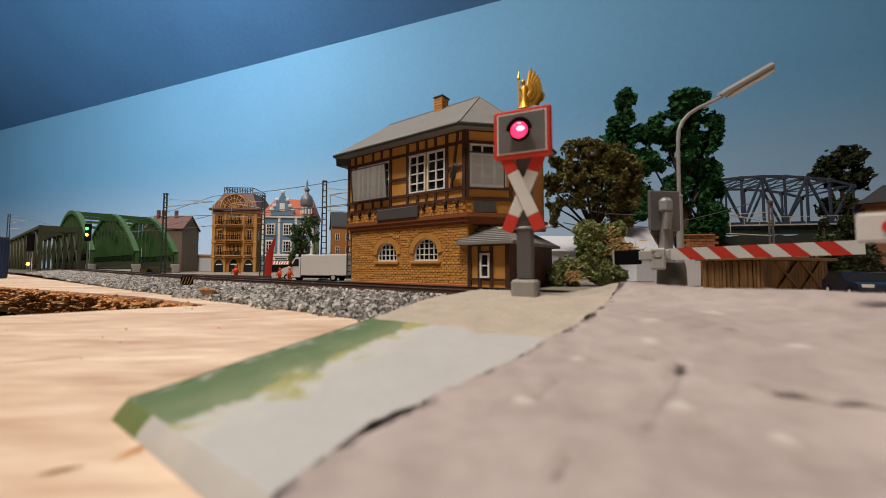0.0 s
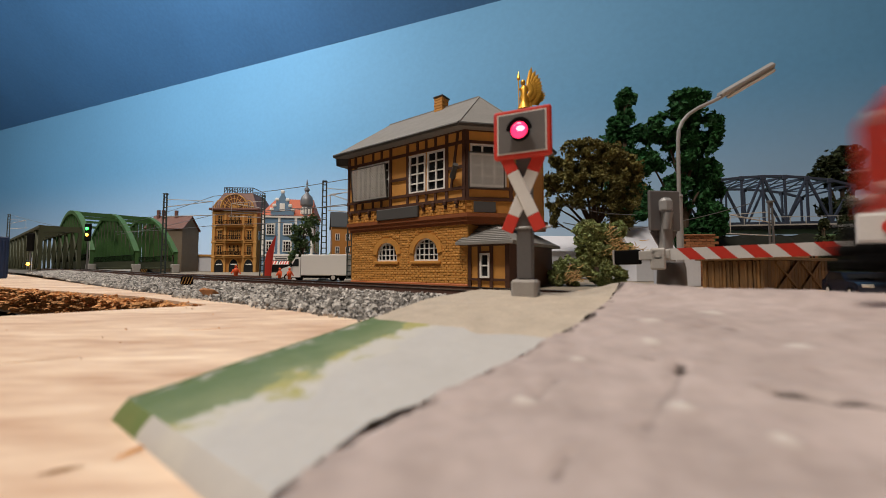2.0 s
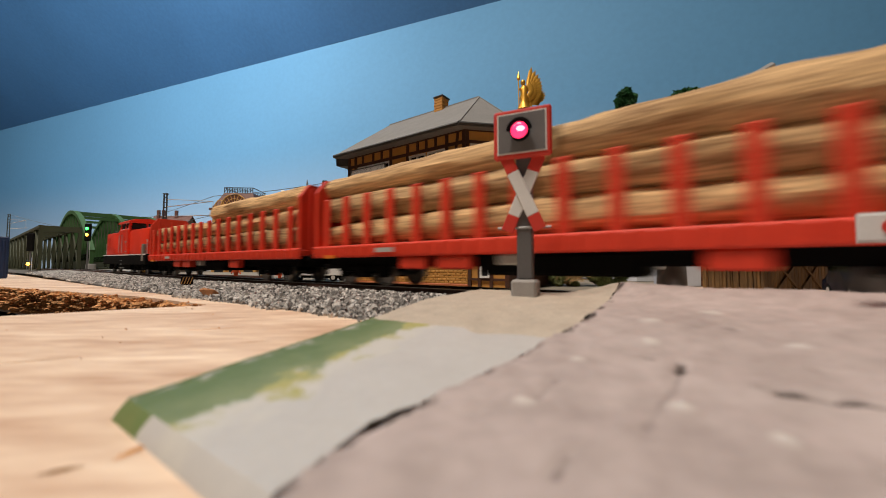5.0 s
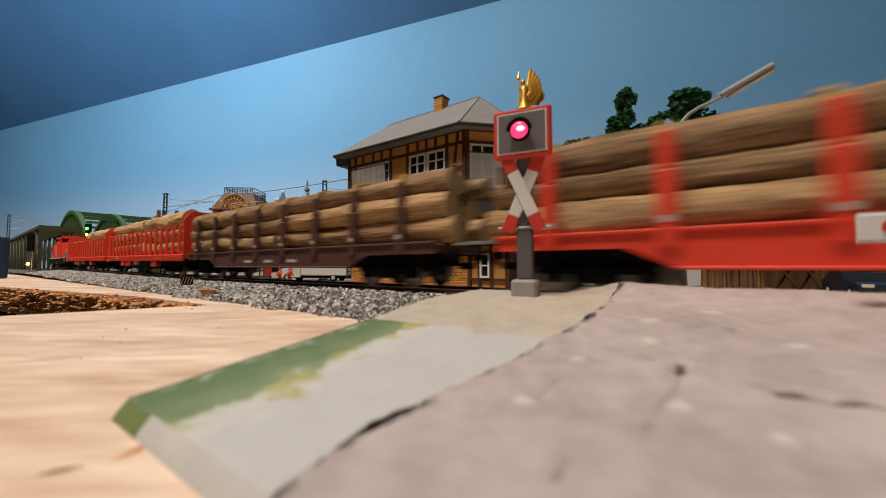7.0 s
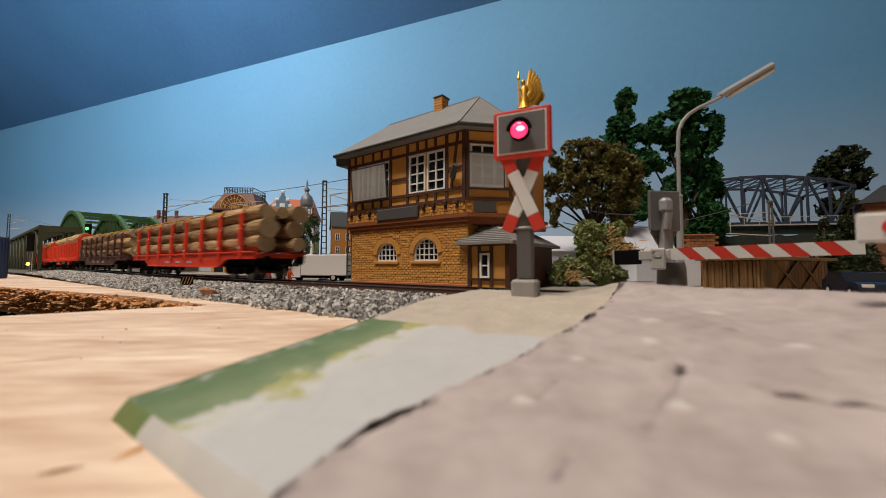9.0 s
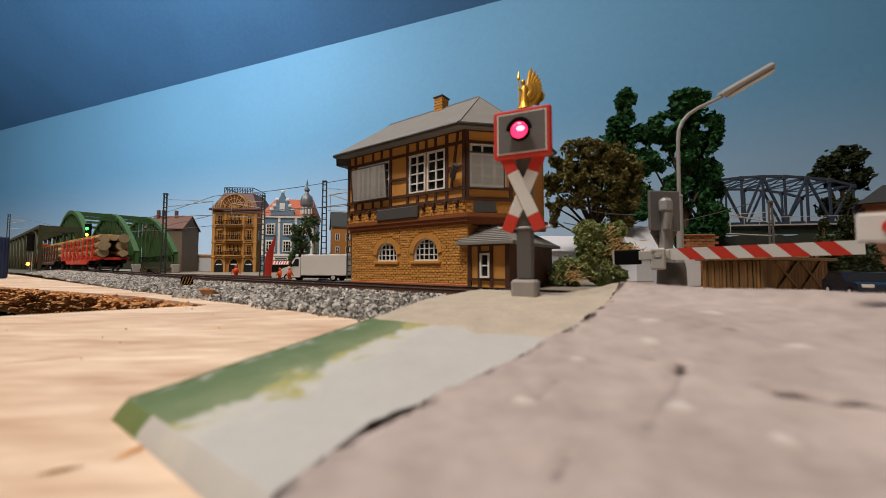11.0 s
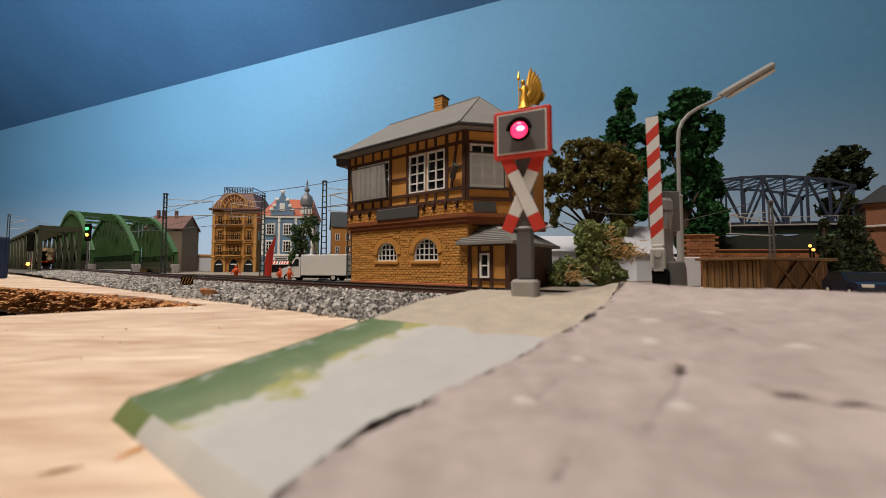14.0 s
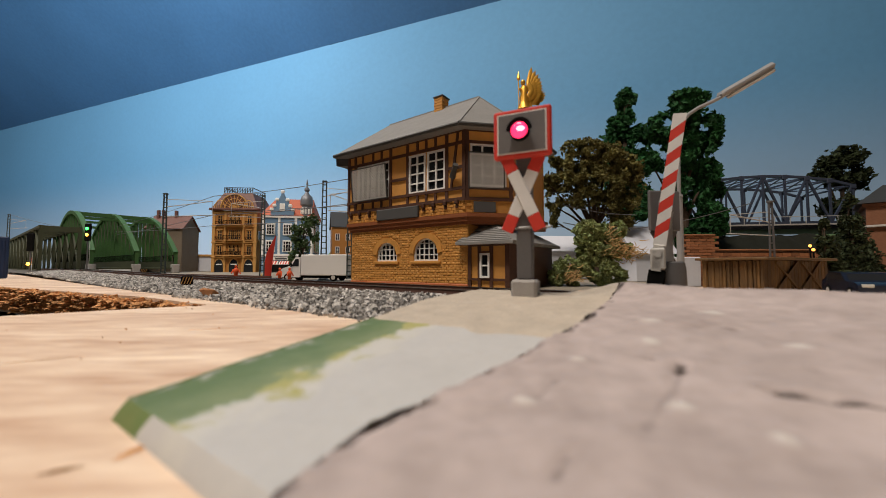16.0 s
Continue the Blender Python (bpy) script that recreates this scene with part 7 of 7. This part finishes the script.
g = Geo()
for k in range(26000):
    s = 34 + 76 * rnd.random() ** 1.25
    off = rnd.uniform(-3.6, 4.9) if rnd.random() < 0.3 else rnd.uniform(0.9, 4.9)
    if abs(abs(off) - 0.73) < 0.14:
        continue
    if off > 4.45 + 0.6 * noise.noise((s * 0.5, 0, 5)):
        continue
    p = along(s, off)
    if off > 0 and p.x > slab_left(across(p.x, p.y)).x - 0.08 and across(p.x, p.y) < 8.6:
        continue
    if p.x > -1.0 and off < 0.9:
        continue
    z = bank(off) + rise(s)
    on_sleeper = abs(off) < 1.4 and abs(((s - 34) / 0.62 + 0.5) % 1 - 0.5) < 0.22
    if on_sleeper:
        continue
    vs, fs = shapes[rnd.randrange(8)]
    c = rnd.uniform(0.055, 0.12) * (0.75 if abs(off) < 1.4 else 1)
    m = Matrix.Translation((p.x, p.y, z + c * 0.3 - (0.06 if abs(off) < 1.4 else 0))) @ Euler((rnd.random() * 6, rnd.random() * 6, rnd.random() * 6)).to_matrix().to_4x4() @ Matrix.Scale(c, 4)
    g.add([m @ v for v in vs], fs)
tagged(part("ballast_stones", g, M_BALLAST), "loose pale grey and dark ballast stones", "ballast", "", "stuff")
p = along(56.3, 3.9)
vs, fs = shapes[3]
clod = tagged(part("clod", Geo().add([(Euler((0.3, 0.2, 0.5)).to_matrix() @ v) * 0.34 for v in vs], fs), mat("brown_clod", (0.42, 0.19, 0.08), 0.9, var=0.6, scale=400, bump=0.5), None, at=spot(p.x, p.y, bank(3.9) + 0.1)), "orange-brown clod lying on the ballast", "stone")
# crumbs of stone on the bare board
g = Geo()
for k in range(26):
    x, y = rnd.uniform(-9, -1.5), rnd.uniform(3, 10.5)
    if across(x, y) < 4.6 or (y > 11.2 + (x + 7.2) * 0.76):
        continue
    if x > slab_left(across(x, y)).x - 0.2:
        continue
    vs, fs = shapes[rnd.randrange(8)]
    m = Matrix.Translation((x, y, GROUND + 0.015)) @ Matrix.Scale(rnd.uniform(0.012, 0.03), 4)
    g.add([m @ v for v in vs], fs)
tagged(part("crumbs", g, M_CHIP), "crumbs of stone on the bare board", "crumbs", "", "stuff")
# gouges and pencil marks in the board
g = Geo()
for a, b, w in (((-4.75, 6.75), (-4.1, 7.0), 0.05), ((-4.3, 6.9), (-3.75, 7.15), 0.03), ((-2.0, 2.25), (-1.95, 2.5), 0.07), ((-2.3, 2.1), (-2.12, 2.2), 0.05), ((-5.6, 4.3), (-4.6, 4.9), 0.03), ((-3.2, 5.6), (-2.7, 5.9), 0.025)):
    d = (Vector(b) - Vector(a))
    n = Vector((-d.y, d.x)).normalized() * w / 2
    top, bot = [], []
    for k in range(9):
        c = Vector(a) + d * k / 8
        q = n * (math.sin(math.pi * k / 8) + 0.15) * rnd.uniform(0.6, 1.2)
        top.append((c.x + q.x, c.y + q.y, GROUND + 0.004))
        bot.append((c.x - q.x, c.y - q.y, GROUND + 0.004))
    g.add(top + bot, [(k, k + 1, 10 + k, 9 + k)[::-1] for k in range(8)])
tagged(part("board_marks", g, M_CHIP), "brown gouges in the bare board", "marks", "", "stuff")
# bricks of the signal box
bl, bh = 0.30, 0.145
rest = Geo()
brick = Geo().bev(0, bl - 0.02, -0.05, 0.02, 0, bh - 0.02, 0.018).mesh("brick", M_BRICK)
half = Geo().bev(0, bl / 2 - 0.02, -0.05, 0.02, 0, bh - 0.02, 0.018).mesh("brick_half", M_BRICK)


def blocked(x0, x1, z0, z1):
    for cx, w, a, b in BOX_WINS:
        w2 = w / 2 + 0.31
        for x in (x0, (x0 + x1) / 2, x1):
            for z in (z0, z1):
                zs = a + (b - a) * 0.32
                top = zs + (b + 0.3 - zs) * math.sqrt(max(0, 1 - ((x - cx) / w2) ** 2))
                if abs(x - cx) < w2 and a - 0.14 < z < top:
                    return True
    return False


def lay(x, z, w, mesh):
    """The lower courses are bricks of their own, the upper ones are joined."""
    if z < 1.3:
        part("brick", mesh, None, BOX_WALL, at=spot(x, rnd.uniform(-0.01, 0.01), z))
    else:
        y = rnd.uniform(-0.01, 0.01)
        rest.bev(x, x + w - 0.02, -0.05 + y, 0.02 + y, z, z + bh - 0.02, 0.018)


for j in range(22):
    z = 0.27 + j * bh
    x = 0.02 - (j % 2) * bl / 2
    while x < 9.08:
        e = x + bl - 0.03
        if x < 0:
            lay(x + bl / 2, z, bl / 2, half)
        elif not blocked(x, e, z, z + bh - 0.03) and e < 9.12:
            lay(x, z, bl, brick)
        elif e < 9.12:
            for q in (x, x + bl / 2):
                if not blocked(q, q + bl / 2 - 0.03, z, z + bh - 0.03):
                    lay(q, z, bl / 2, half)
        x += bl
tagged(part("brick_course", rest, M_BRICK, BOX_WALL), "", "", "", "stuff")
g = Geo()
for j in range(4):
    z = 4.02 + j * 0.175
    x = 0.2 - (j % 2) * bl / 2
    while x < 9.2:
        if not (x + bl > 3.1 and x < 6.5) and x > 0.05:
            g.bev(x, x + bl - 0.03, 0.06, 0.17, z, z + 0.15, 0.015)
        x += bl
for j in range(4):
    z = 4.02 + j * 0.175
    for k in range(5):
        m = Matrix.Translation((0.1, 0.12, 0)) @ Matrix.Rotation(radians(-134.4), 4, "Z")
        g.bev(0.1 + k * bl + (j % 2) * 0.2, 0.1 + k * bl + (j % 2) * 0.2 + bl - 0.03, -0.05, 0.05, z, z + 0.15, 0.015, m)
tagged(part("brick_course", g, M_BRICK, BOX), "", "", "", "stuff")
def place(s0, length):
    a, b = along(s0 - length * 0.8), along(s0 - length * 0.2)
    m = (a + b) / 2
    d = b - a
    return pose(m.x * U, m.y * U, m.z * U, 0, -math.degrees(math.atan2(d.z, d.to_2d().length)), math.degrees(math.atan2(d.y, d.x)))


def front(t):
    return 6.45 + 16.2 * t


def motions():
    times = [i * 0.125 for i in range(129)]
    for ob, ahead, length in TRAIN:
        walk(ob, [(t, place(front(t) - ahead, length)) for t in times])
    lift = ((0.0, 1.5), (13.2, 1.5), (13.6, 1.5), (13.7, 20), (13.8, 45), (13.9, 75), (14.0, 91), (14.1, 84), (14.2, 78), (14.3, 80), (14.5, 81), (16.0, 81))
    walk(ARM_FAR, [(t, pose(0, 0, 0, 0, -a, 0)) for t, a in lift])
    later = ((0.0, 0.5), (13.2, 0.5), (13.7, 2), (13.8, 13), (13.9, 42), (14.0, 72), (14.1, 90), (14.2, 84), (14.3, 79), (14.5, 81), (16.0, 81))
    walk(ARM_NEAR, [(t, pose(0, 0, 0, 0, -a, 0)) for t, a in later])


motions()
